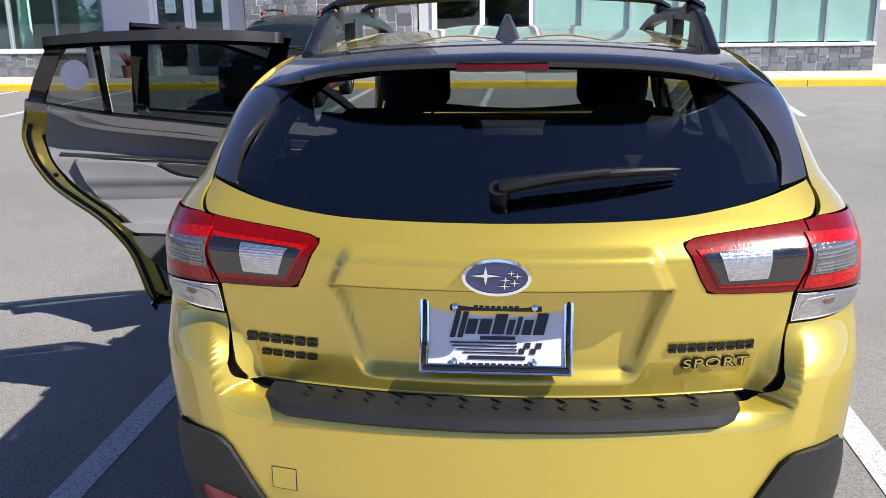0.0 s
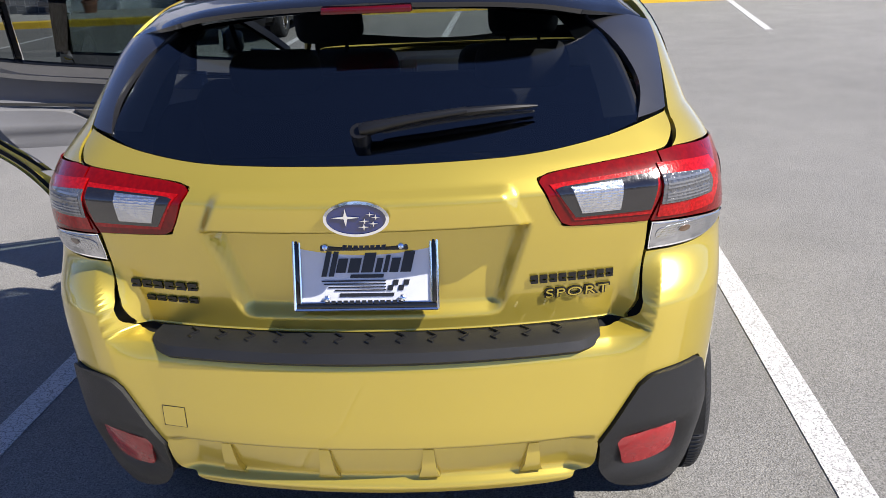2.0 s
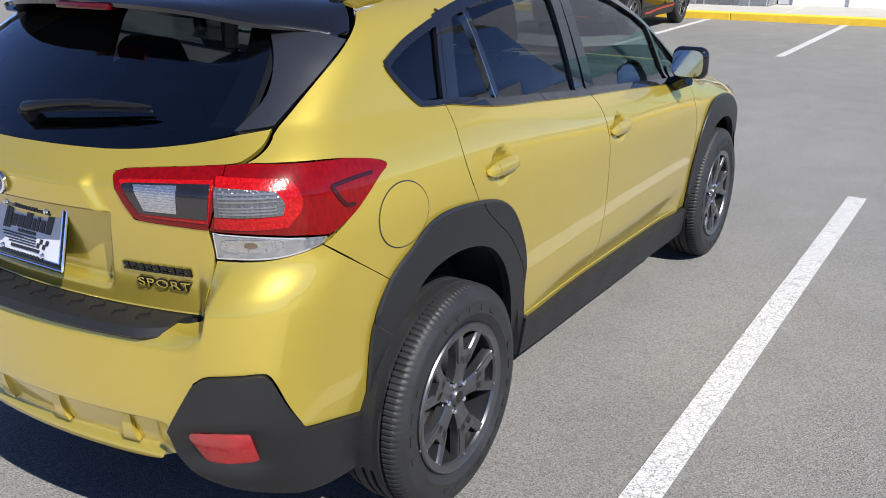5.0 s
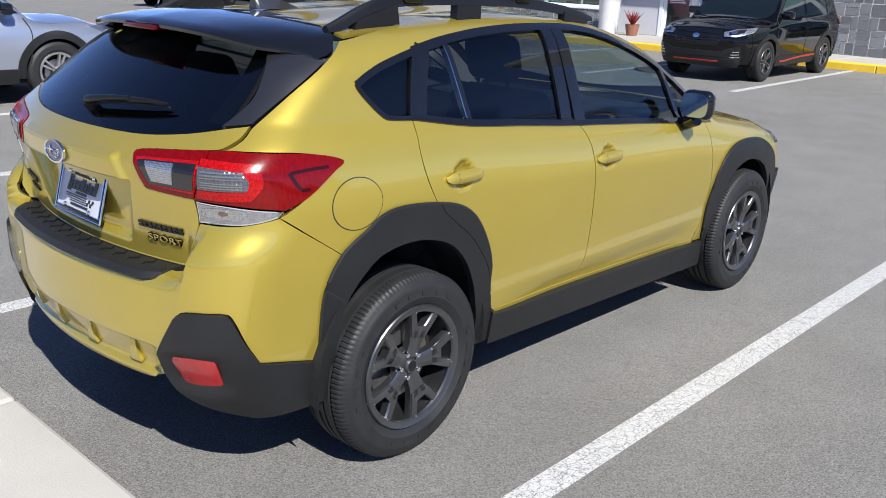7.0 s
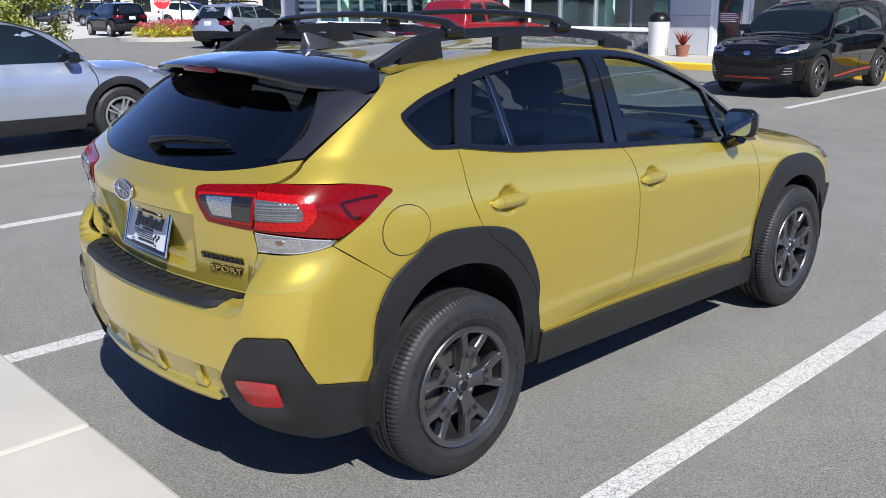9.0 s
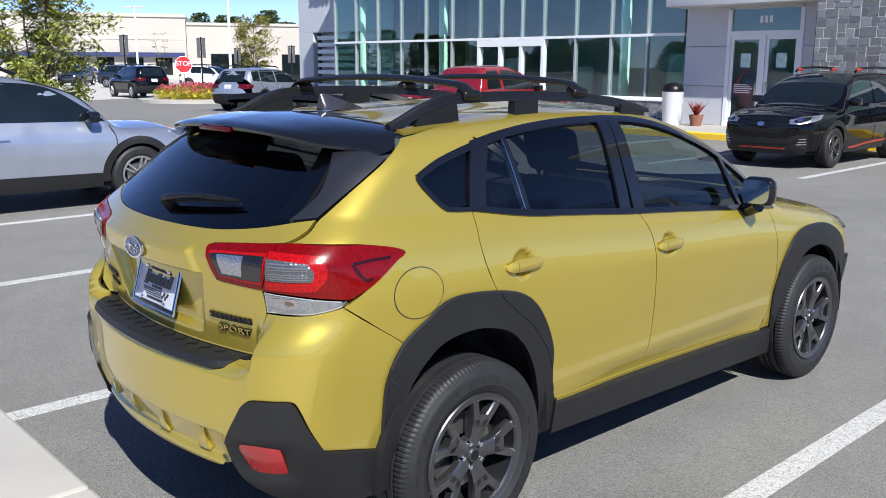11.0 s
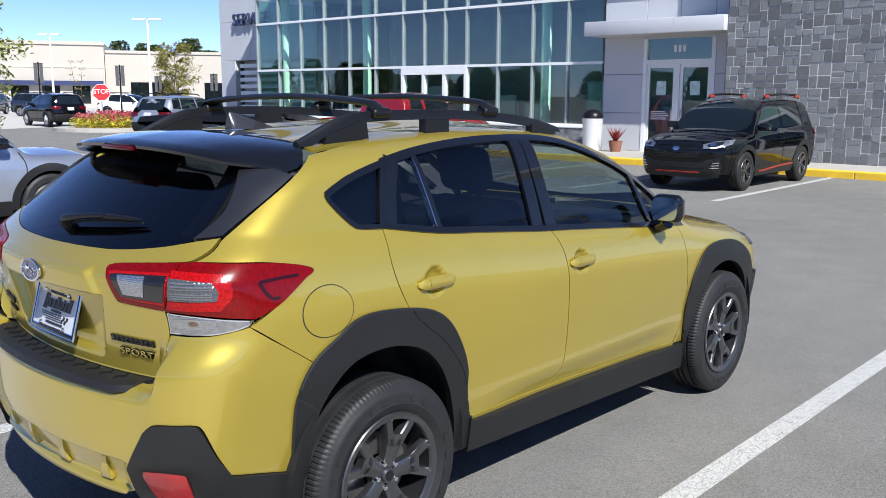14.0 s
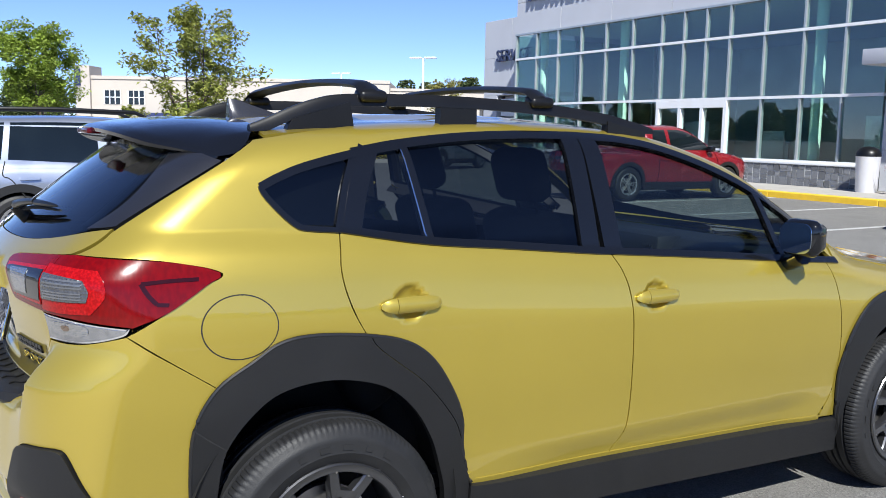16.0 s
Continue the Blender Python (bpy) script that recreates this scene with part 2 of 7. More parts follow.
def interp(x, tab):
    """Smooth monotone curve through the pairs of tab."""
    if id(tab) not in CURVES:
        t = np.array(tab, float)
        X, V = t[:, 0], t[:, 1]
        h = np.diff(X)
        d = np.diff(V) / h
        m = np.empty(len(X))
        m[0], m[-1] = d[0], d[-1]
        p = d[:-1] * d[1:]
        m[1:-1] = np.where(p > 0, 2 * p / np.where(p > 0, d[:-1] + d[1:], 1), 0)
        CURVES[id(tab)] = (tab, X, V, h, m)
    _, X, V, h, m = CURVES[id(tab)]
    x = np.asarray(x, float)
    i = np.clip(np.searchsorted(X, x) - 1, 0, len(h) - 1)
    u = (x - X[i]) / h[i]
    k = np.clip(u, 0, 1)
    c = (1 + 2 * k) * (1 - k) ** 2 * V[i] + k * (1 - k) ** 2 * h[i] * m[i] + k * k * (3 - 2 * k) * V[i + 1] + k * k * (k - 1) * h[i] * m[i + 1]
    return c + np.where(u < 0, (x - X[0]) * m[0], 0) + np.where(u > 1, (x - X[-1]) * m[-1], 0)


def smax(a, b, k):
    h = np.maximum(k - np.abs(a - b), 0) / k
    return np.maximum(a, b) + h * h * k * 0.25


def ease(a, b, x):
    u = np.minimum(np.maximum((x - a) / (b - a), 0), 1)
    return u * u * (3 - 2 * u)


def spline(pts, n=6):
    """Catmull-Rom through pts."""
    p = [np.array(q, float) for q in pts]
    if len(p) < 3:
        return [tuple(q) for q in p]
    p = [2 * p[0] - p[1]] + p + [2 * p[-1] - p[-2]]
    out = []
    for a, b, c, d in zip(p, p[1:], p[2:], p[3:]):
        for k in range(n):
            u = k / n
            out.append(tuple(0.5 * (2 * b + (c - a) * u + (2 * a - 5 * b + 4 * c - d) * u * u + (3 * b - a - 3 * c + d) * u ** 3)))
    out.append(tuple(p[-2]))
    return out


def loop(*curves):
    """One outline from splines laid end to end."""
    out = []
    for c in curves:
        for q in spline(c):
            if not out or math.dist(out[-1], q) > 1e-4:
                out.append(q)
    if math.dist(out[0], out[-1]) < 1e-4:
        out.pop()
    return out


def inset(poly, g):
    """The outline drawn in by g."""
    p = np.array(poly)
    q = np.roll(p, -1, 0) - p
    area = (p[:, 0] * np.roll(p[:, 1], -1) - p[:, 1] * np.roll(p[:, 0], -1)).sum()
    nrm = np.stack([-q[:, 1], q[:, 0]], 1) / np.maximum(np.linalg.norm(q, axis=1), 1e-9)[:, None] * (1 if area > 0 else -1)
    mid = nrm + np.roll(nrm, 1, 0)
    mid /= np.maximum(np.linalg.norm(mid, axis=1), 0.5)[:, None]
    return [tuple(v) for v in p + mid * g]


def clip_grid(poly, cell):
    """Cuts an outline into grid cells; returns points and faces."""
    P = np.array(poly)
    if (P[:, 0] * np.roll(P[:, 1], -1) - P[:, 1] * np.roll(P[:, 0], -1)).sum() < 0:
        P = P[::-1]
    poly = [tuple(v) for v in P]
    lo, hi = P.min(0), P.max(0)
    nx, ny = [max(int(math.ceil(v / cell)), 1) for v in hi - lo]
    dx, dy = (hi - lo) / (nx, ny)
    gx, gy = lo[0] + np.arange(nx + 1) * dx, lo[1] + np.arange(ny + 1) * dy
    A, B = P, np.roll(P, -1, 0)
    GX, GY = np.meshgrid(gx, gy, indexing="ij")
    inside = np.zeros(GX.shape, bool)
    for a, b in zip(A, B):
        if a[1] != b[1]:
            cond = ((a[1] > GY) != (b[1] > GY)) & (GX < (b[0] - a[0]) * (GY - a[1]) / (b[1] - a[1]) + a[0])
            inside ^= cond
    touched = np.zeros((nx, ny), bool)
    for a, b in zip(A, B):
        k = max(int(math.dist(a, b) / (0.25 * min(dx, dy))), 1)
        q = a + (b - a) * np.linspace(0, 1, k + 1)[:, None]
        for e in (-1e-6, 1e-6):
            i = np.clip(((q[:, 0] - lo[0]) / dx + e).astype(int), 0, nx - 1)
            j = np.clip(((q[:, 1] - lo[1]) / dy + e).astype(int), 0, ny - 1)
            touched[i, j] = True
    corners = inside[:-1, :-1].astype(int) + inside[1:, :-1] + inside[:-1, 1:] + inside[1:, 1:]
    touched |= (corners > 0) & (corners < 4)
    pts, index, faces = [], {}, []

    def vid(x, y):
        key = (round(x * 1250), round(y * 1250))
        if key not in index:
            index[key] = len(pts)
            pts.append((x, y))
        return index[key]

    for i in range(nx):
        for j in range(ny):
            x0, x1, y0, y1 = gx[i], gx[i + 1], gy[j], gy[j + 1]
            if touched[i, j]:
                q = [tuple(v) for v in poly]
                for axis, bound, sign in ((0, x0, 1), (0, x1, -1), (1, y0, 1), (1, y1, -1)):
                    r = []
                    for a, b in zip(q, q[1:] + q[:1]):
                        ia, ib = sign * (a[axis] - bound) >= 0, sign * (b[axis] - bound) >= 0
                        if ia:
                            r.append(a)
                        if ia != ib:
                            u = (bound - a[axis]) / (b[axis] - a[axis])
                            r.append(tuple(a[k] + u * (b[k] - a[k]) for k in (0, 1)))
                    q = r
                    if not q:
                        break
                f = []
                for v in q:
                    k = vid(*v)
                    if not f or f[-1] != k:
                        f.append(k)
                if len(f) > 1 and f[0] == f[-1]:
                    f.pop()
                if len(f) >= 3 and len(set(f)) == len(f):
                    faces.append(f)
                elif len(set(f)) >= 3:
                    faces.append(list(dict.fromkeys(f)))
            elif inside[i, j]:
                faces.append([vid(x0, y0), vid(x1, y0), vid(x1, y1), vid(x0, y1)])
    return np.array(pts), faces


class Body:
    """Car body as the zero set of a smooth function: x across, y forward from the rear, z up."""

    def __init__(self, spec, relief=None, dent=None, eps=2e-3):
        self.p, self.relief, self.dent, self.eps = spec, relief, dent, eps

    def width(self, y, z):
        p = self.p
        zb = interp(y, p["belt"])
        low = interp((z - 0.2) / (zb - 0.2), p["side"])
        up = z - zb
        top = p["side"][-1][1] - p["tumble"][0] * up - p["tumble"][1] * up * up
        a, b, c, d = p["taper"]
        q = np.where(z < zb, low, top)
        if self.dent:
            q = q - self.dent(y, z)
        return q - b * (np.maximum(a - y, 0) / a) ** 2 * (1 + p["taper_up"] * np.maximum(up, 0)) - d * (np.maximum(y - c, 0) / 0.9) ** 2

    def F(self, x, y, z):
        p = self.p
        r = interp(z, p["rear"]) + p["bow"] * x * x
        if self.relief:
            r = r + self.relief(x, z)
        f = y - (interp(z, p["front"]) - 0.22 * x * x)
        t = z - (interp(y, p["roof"]) - p["crown"] * x * x)
        return smax(smax(np.abs(x) - self.width(y, z), smax(r - y, f, 0.02), p["k"][0]), t, p["k"][1])

    def solve(self, fn, lo, hi, n):
        a, b = np.full(n, lo, float), np.full(n, hi, float)
        for _ in range(17):
            m = (a + b) / 2
            neg = fn(m) < 0
            a, b = np.where(neg, m, a), np.where(neg, b, m)
        return (a + b) / 2

    def place(self, mode, q):
        """Points of the surface for 2D panel coordinates: side (y, z), top (x, y), wrap (turn round the tail, z), nose (turn round the nose, z)."""
        q = np.asarray(q, float)
        u, v = q[:, 0], q[:, 1]
        n = len(q)
        if mode == "side":
            return np.stack([self.solve(lambda x: self.F(x, u, v), 0.0, 1.3, n), u, v], 1)
        if mode == "top":
            return np.stack([u, v, self.solve(lambda z: self.F(u, v, z), 0.5, 2.4, n)], 1)
        base, turn = (1.0, -math.pi / 2) if mode == "wrap" else (self.p["length"] - 1.0, math.pi / 2)
        th = turn + u / 0.9 * (1 if mode == "wrap" else -1)
        c, s = np.cos(th), np.sin(th)
        r = self.solve(lambda k: self.F(k * c, base + k * s, v), 0.0, 2.0, n)
        return np.stack([r * c, base + r * s, v], 1)

    def back(self, x, z):
        """The wrap coordinate of a point of the tail, by x and z."""
        y = self.solve(lambda k: -self.F(np.array([x]), k, np.array([z])), -0.3, 1.2, 1)[0]
        return ((math.atan2(y - 1.0, x) + math.pi / 2) * 0.9, z)

    def flank(self, y, z):
        """The wrap coordinate of a point of the flank, by y and z."""
        x = self.place("side", [(y, z)])[0][0]
        return ((math.atan2(y - 1.0, x) + math.pi / 2) * 0.9, z)

    def nose_x(self, x, z):
        y = self.solve(lambda k: self.F(np.array([x]), k, np.array([z])), 1.5, 6.0, 1)[0]
        return (-(math.atan2(y - self.p["length"] + 1.0, x) - math.pi / 2) * 0.9, z)

    def normal(self, P):
        e = self.eps
        x, y, z = P.T
        g = np.stack([self.F(x + e, y, z) - self.F(x - e, y, z), self.F(x, y + e, z) - self.F(x, y - e, z), self.F(x, y, z + e) - self.F(x, y, z - e)], 1)
        return g / np.maximum(np.linalg.norm(g, axis=1), 1e-9)[:, None]

    def panel(self, name, poly, mode, material, parent, cell=0.03, off=0.0, depth=0.014, gap=0.0, side=1, label="", matrix=None, bulge=None):
        """A sheet of the surface inside the outline, with its edge turned in by depth. side=-1 mirrors it."""
        if gap:
            poly = inset(poly, gap)
        q, faces = clip_grid(poly, cell)
        P = self.place(mode, q)
        N = self.normal(P)
        o = off if bulge is None else off + bulge(q)[:, None]
        P = P + N * o
        count = {}
        for f in faces:
            for a, b in zip(f, f[1:] + f[:1]):
                count[(a, b)] = count.get((a, b), 0) + 1
        f0 = max(faces, key=len)
        tot = 0.0
        for f in faces[:: max(len(faces) // 40, 1)]:
            a = np.cross(P[f[1]] - P[f[0]], P[f[2]] - P[f[0]])
            tot += float(np.sign(a @ N[f[0]]))
        flip = (tot < 0) != (side < 0)
        verts, faces2 = list(P), [list(f) for f in faces]
        if depth:
            top, low = {}, {}
            for (a, b) in count:
                if (b, a) not in count:
                    for k in (a, b):
                        if k not in top:
                            top[k] = len(verts)
                            verts.append(P[k])
                            low[k] = len(verts)
                            verts.append(P[k] - N[k] * depth)
                    faces2.append([top[b], top[a], low[a], low[b]])
        verts = np.array(verts)
        nrm = np.zeros_like(verts)
        nrm[:len(P)] = N
        if side < 0:
            verts = verts * (-1, 1, 1)
            nrm = nrm * (-1, 1, 1)
        if matrix is not None:
            nrm = nrm @ np.array(matrix.to_3x3()).T
            verts = verts @ np.array(matrix.to_3x3()).T + np.array(matrix.translation)
        if flip:
            faces2 = [f[::-1] for f in faces2]
        return mesh_object(name, verts, faces2, material, parent, True, label, nrm if bulge is None else None)

    def ribbon(self, name, curve, width, mode, material, parent, off=0.004, depth=0.01, side=1, n=6, label="", matrix=None, cell=0.05):
        """A narrow strip along a curve on the surface."""
        c = np.array(spline(curve, n))
        d = np.gradient(c, axis=0)
        d /= np.linalg.norm(d, axis=1)[:, None]
        k = np.stack([-d[:, 1], d[:, 0]], 1) * width / 2
        return self.panel(name, [tuple(v) for v in np.vstack([c + k, (c - k)[::-1]])], mode, material, parent, cell, off, depth, 0, side, label, matrix)


# ---- ground, kerbs and markings ----
def asphalt_material():
    m, n, l, b = nodes_of("asphalt")
    geo = n.new("ShaderNodeNewGeometry")
    tex = {}
    for key, sc, det in (("big", 0.22, 5), ("mid", 2.2, 6), ("fine", 150, 4)):
        tex[key] = n.new("ShaderNodeTexNoise")
        tex[key].inputs["Scale"].default_value, tex[key].inputs["Detail"].default_value = sc, det
        l.new(geo.outputs["Position"], tex[key].inputs["Vector"])
    vor = n.new("ShaderNodeTexVoronoi")
    vor.inputs["Scale"].default_value = 135
    l.new(geo.outputs["Position"], vor.inputs["Vector"])
    stones = n.new("ShaderNodeValToRGB")
    stones.color_ramp.elements[0].color, stones.color_ramp.elements[1].color = (0.050, 0.048, 0.045, 1), (0.315, 0.300, 0.272, 1)
    stones.color_ramp.elements[0].position, stones.color_ramp.elements[1].position = 0.34, 0.76
    l.new(tex["fine"].outputs[0], stones.inputs[0])
    chips = n.new("ShaderNodeMixRGB")
    chips.inputs[0].default_value = 0.45
    l.new(stones.outputs[0], chips.inputs[1])
    grey = n.new("ShaderNodeMapRange")
    grey.inputs[3].default_value, grey.inputs[4].default_value = 0.06, 0.29
    l.new(vor.outputs["Color"], grey.inputs[0])
    warm = n.new("ShaderNodeVectorMath")
    warm.operation = "SCALE"
    warm.inputs[0].default_value = (1.02, 0.995, 0.925)
    l.new(grey.outputs[0], warm.inputs["Scale"])
    l.new(warm.outputs[0], chips.inputs[2])
    wear = n.new("ShaderNodeMath")
    wear.operation = "MULTIPLY_ADD"
    l.new(tex["mid"].outputs[0], wear.inputs[0])
    wear.inputs[1].default_value = 0.6
    l.new(tex["big"].outputs[0], wear.inputs[2])
    tone = n.new("ShaderNodeMapRange")
    tone.inputs[1].default_value, tone.inputs[2].default_value = 0.5, 1.1
    tone.inputs[3].default_value, tone.inputs[4].default_value = 0.78, 1.16
    l.new(wear.outputs[0], tone.inputs[0])
    sc = n.new("ShaderNodeVectorMath")
    sc.operation = "SCALE"
    l.new(chips.outputs[0], sc.inputs[0])
    l.new(tone.outputs[0], sc.inputs["Scale"])
    l.new(sc.outputs[0], b.inputs["Base Color"])
    b.inputs["Roughness"].default_value = 0.85
    bump = n.new("ShaderNodeBump")
    bump.inputs["Strength"].default_value, bump.inputs["Distance"].default_value = 1.0, 0.006
    l.new(tex["fine"].outputs[0], bump.inputs["Height"])
    l.new(bump.outputs[0], b.inputs["Normal"])
    return m


M["asphalt"] = asphalt_material()
M["concrete"] = pbr("concrete", (0.36, 0.34, 0.305), 0.85, var=0.12, scale=1.5, grain=0.3, grain_scale=180)
def line_material():
    """Road paint worn through along fine cracks and at the stones' tips."""
    m, n, l, b = nodes_of("worn_white_paint")
    geo = n.new("ShaderNodeNewGeometry")
    crack, spot, tone = n.new("ShaderNodeTexVoronoi"), n.new("ShaderNodeTexNoise"), n.new("ShaderNodeTexNoise")
    crack.feature = "DISTANCE_TO_EDGE"
    crack.inputs["Scale"].default_value = 26
    spot.inputs["Scale"].default_value, spot.inputs["Detail"].default_value = 150, 3
    tone.inputs["Scale"].default_value, tone.inputs["Detail"].default_value = 5, 5
    warp = n.new("ShaderNodeVectorMath")
    warp.operation = "MULTIPLY_ADD"
    l.new(tone.outputs[1], warp.inputs[0])
    warp.inputs[1].default_value = (0.08, 0.08, 0.08)
    l.new(geo.outputs["Position"], warp.inputs[2])
    l.new(warp.outputs[0], crack.inputs["Vector"])
    for t in (spot, tone):
        l.new(geo.outputs["Position"], t.inputs["Vector"])
    a, c, mix, shade = n.new("ShaderNodeMapRange"), n.new("ShaderNodeMapRange"), n.new("ShaderNodeMath"), n.new("ShaderNodeMixRGB")
    a.inputs[1].default_value, a.inputs[2].default_value = 0.0, 0.07
    l.new(crack.outputs["Distance"], a.inputs[0])
    a.inputs[3].default_value = 0.45
    c.inputs[1].default_value, c.inputs[2].default_value = 0.33, 0.47
    l.new(spot.outputs[0], c.inputs[0])
    mix.operation = "MULTIPLY"
    l.new(a.outputs[0], mix.inputs[0])
    l.new(c.outputs[0], mix.inputs[1])
    l.new(mix.outputs[0], shade.inputs[0])
    shade.inputs[1].default_value, shade.inputs[2].default_value = (0.13, 0.128, 0.125, 1), (0.47, 0.465, 0.45, 1)
    l.new(shade.outputs[0], b.inputs["Base Color"])
    b.inputs["Roughness"].default_value = 0.75
    bump = n.new("ShaderNodeBump")
    bump.inputs["Strength"].default_value, bump.inputs["Distance"].default_value = 0.5, 0.004
    l.new(mix.outputs[0], bump.inputs["Height"])
    l.new(bump.outputs[0], b.inputs["Normal"])
    return m


M["line"] = line_material()
M["yellow_kerb"] = pbr("yellow_kerb_paint", (0.72, 0.46, 0.03), 0.65, var=0.12, scale=5, grain=0.3, grain_scale=120)
M["stain"] = pbr("damp_stain", (0.035, 0.034, 0.034), 0.6, var=0.3, scale=5, grain=0.5, grain_scale=160)

bm = bmesh.new()
bmesh.ops.create_grid(bm, x_segments=4, y_segments=4, size=900)
tagged(part("ground", bm, M["asphalt"]), "grey asphalt car park with worn aggregate", "ground", kind="structure")


def flat(name, pts, z, h, material, label, cat="marking"):
    bm = bmesh.new()
    extrude_poly(bm, [(x, y, z) for x, y in pts], (0, 0, h))
    bmesh.ops.recalc_face_normals(bm, faces=bm.faces)
    return tagged(part(name, bm, material), label, cat, kind="structure")


def stripe(a, b, w=0.115):
    a, b = Vector(a), Vector(b)
    s = (b - a).normalized().orthogonal() * w / 2
    return [tuple(v) for v in (a - s, b - s, b + s, a + s)]


LINES = [((1.335, -0.02), (1.385, 5.18)), ((-1.53, -0.02), (-1.53, 5.18)), ((-4.42, -0.02), (-4.42, 5.2)), ((-7.25, -0.02), (-7.25, 5.2)), ((-10.1, -0.02), (-10.1, 5.2)),
         ((4.2, -0.02), (4.2, 5.2)), ((7.0, -0.02), (7.0, 5.2)),
         ((-0.75, 12.5), (-0.75, 18.1)), ((2.0, 12.55), (2.1, 18.1)), ((4.3, 12.5), (5.0, 18.1)), ((-3.35, 12.4), (-3.45, 18.1)), ((-6.2, 12.4), (-6.2, 18.1)), ((-9.0, 12.4), (-9.0, 18.1)), ((-11.8, 12.4), (-11.8, 18.1)), ((-14.6, 12.4), (-14.6, 18.1)), ((7.6, 12.5), (7.9, 18.1))]
for a, b in LINES:
    flat("parking_line", stripe(a, b), 0.0, 0.004, M["line"], "worn white painted parking bay line")


def kerb(name, x0, x1, y0, y1, h, material, label, n):
    """A run of kerb or walk in cast lengths with tooled joints between."""
    w = (x1 - x0) / n
    base = tagged(box(name, (x0, y0 + 0.02, -0.02), (x1, y1 - 0.02, h - 0.012), M["concrete"]), label, "kerb", kind="structure")
    bm = bmesh.new()
    add_box(bm, (0.004, y0, -0.02), (w - 0.004, y1, h), 0.018, 2)
    me = bpy.data.meshes.new("slab")
    bm.to_mesh(me)
    bm.free()
    me.materials.append(material)
    for i in range(n):
        o = new("slab", me)
        o.location.x = x0 + i * w
        o.parent = base
    return base


kerb("walk_rear", -31.0, 15.0, -4.2, -0.02, 0.10, M["concrete"], "pale brushed concrete walk behind the parked car", 12)
kerb("kerb_front", -24.0, 12.0, 18.12, 18.42, 0.15, M["yellow_kerb"], "yellow painted concrete kerb before the showroom", 12)
kerb("walk_front", -24.0, 12.0, 18.425, 23.5, 0.15, M["concrete"], "white concrete walk along the showroom", 18)


# ---- the parked car ----
CORNER = [(.2, .26), (.42, .085), (.55, .042), (.7, .040), (.80, .042), (.848, .046), (.872, .058), (.963, .122), (1.05, .13)]


def hero_relief(x, z):
    a = np.abs(x)
    half = 0.345 - 0.30 * np.clip(1.05 - z, 0, 1)
    recess = ease(0.024, -0.020, a - half) * ease(0.830, 0.866, z) * ease(1.058, 1.046, z)
    top = 0.345 - 0.5 * np.clip(z - 1.06, 0, 1)
    ridge = ease(0.024, -0.008, a - top) * ease(1.046, 1.058, z) * ease(1.146, 1.128, z)
    fin_x = 0.540 + 0.20 * np.clip(z - 0.55, 0, 0.5)
    fin = np.clip((a - fin_x + 0.050) / 0.090, 0, 1) ** 1.3 * ease(1.04, 0.94, z) * ease(0.40, 0.50, z)
    corner = interp(z, CORNER) - interp(z, HERO["rear"])
    hollow = ease(0.52, 0.44, a) * ease(0.552, 0.534, z) * ease(0.424, 0.452, z)
    return (0.028 + 0.13 * np.clip(z - 0.86, 0, 0.2)) * recess - 0.018 * ridge + corner * fin + 0.026 * hollow


HANDLES = ((1.145, 1.015), (2.10, .962))


def hero_dent(y, z):
    """Round finger cups pressed into the door skins behind the handles, and the tucked-in foot of the doors."""
    d = .014 * ease(.515, .425, z) * ease(1.35, 1.9, y) * ease(3.09, 2.80, y)
    for hy, hz in HANDLES:
        d = d + 0.020 * ease(0.056, 0.030, np.hypot((y - hy) * 0.92, z - hz - 0.002))
    return d


HERO = dict(
    length=4.44, taper_up=3.0,
    belt=[(0.3, 1.25), (0.985, 1.222), (1.94, 1.13), (2.8, 1.075), (3.4, 1.0), (4.3, 0.84)],
    side=[(0, .775), (.15, .805), (.4, .842), (.6, .860), (.75, .864), (.86, .850), (.93, .826), (1, .776)],
    tumble=(.30, .22), taper=(1.05, .10, 3.5, .16),
    roof=[(.3, 1.475), (.6, 1.515), (1.0, 1.55), (1.7, 1.57), (2.2, 1.545), (2.6, 1.455), (3.0, 1.24), (3.3, 1.08), (3.6, 1.02), (4.1, .93), (4.4, .80)],
    crown=.11, bow=.25, k=(.16, .10),
    rear=[(.2, .26), (.3, .16), (.42, .085), (.6, .045), (.74, .05), (.785, .075), (.80, .15), (.9, .135), (1.05, .105), (1.115, .098), (1.14, .112), (1.17, .140), (1.20, .176), (1.24, .226), (1.5, .56), (1.6, .68)],
    front=[(.2, 4.30), (.4, 4.42), (.65, 4.42), (.85, 4.30), (1.0, 4.1)])
hero = Body(HERO, hero_relief, None, 4e-3)

# outlines in the side view: (y, z)
TOP = [(.745, 1.352), (.80, 1.378), (.88, 1.406), (1.03, 1.44), (1.2, 1.466), (1.42, 1.487), (1.65, 1.497), (1.86, 1.497), (2.1, 1.486), (2.28, 1.457), (2.5, 1.392), (2.7, 1.307), (2.9, 1.19), (3.04, 1.085), (3.12, 1.015)]
BELT = [(.96, 1.226), (1.23, 1.181), (1.515, 1.153), (1.83, 1.121), (1.94, 1.112), (2.37, 1.077), (2.75, 1.044), (3.12, 1.013)]
TAIL_BELT = [(.745, 1.352), (.757, 1.325), (.80, 1.275), (.838, 1.243), (.87, 1.234), (.96, 1.226)]
REAR_SEAM = [(.958, 1.226), (.938, 1.121), (.962, 1.02), (1.012, .928), (1.075, .864), (1.189, .773), (1.29, .652), (1.332, .553), (1.36, .47)]
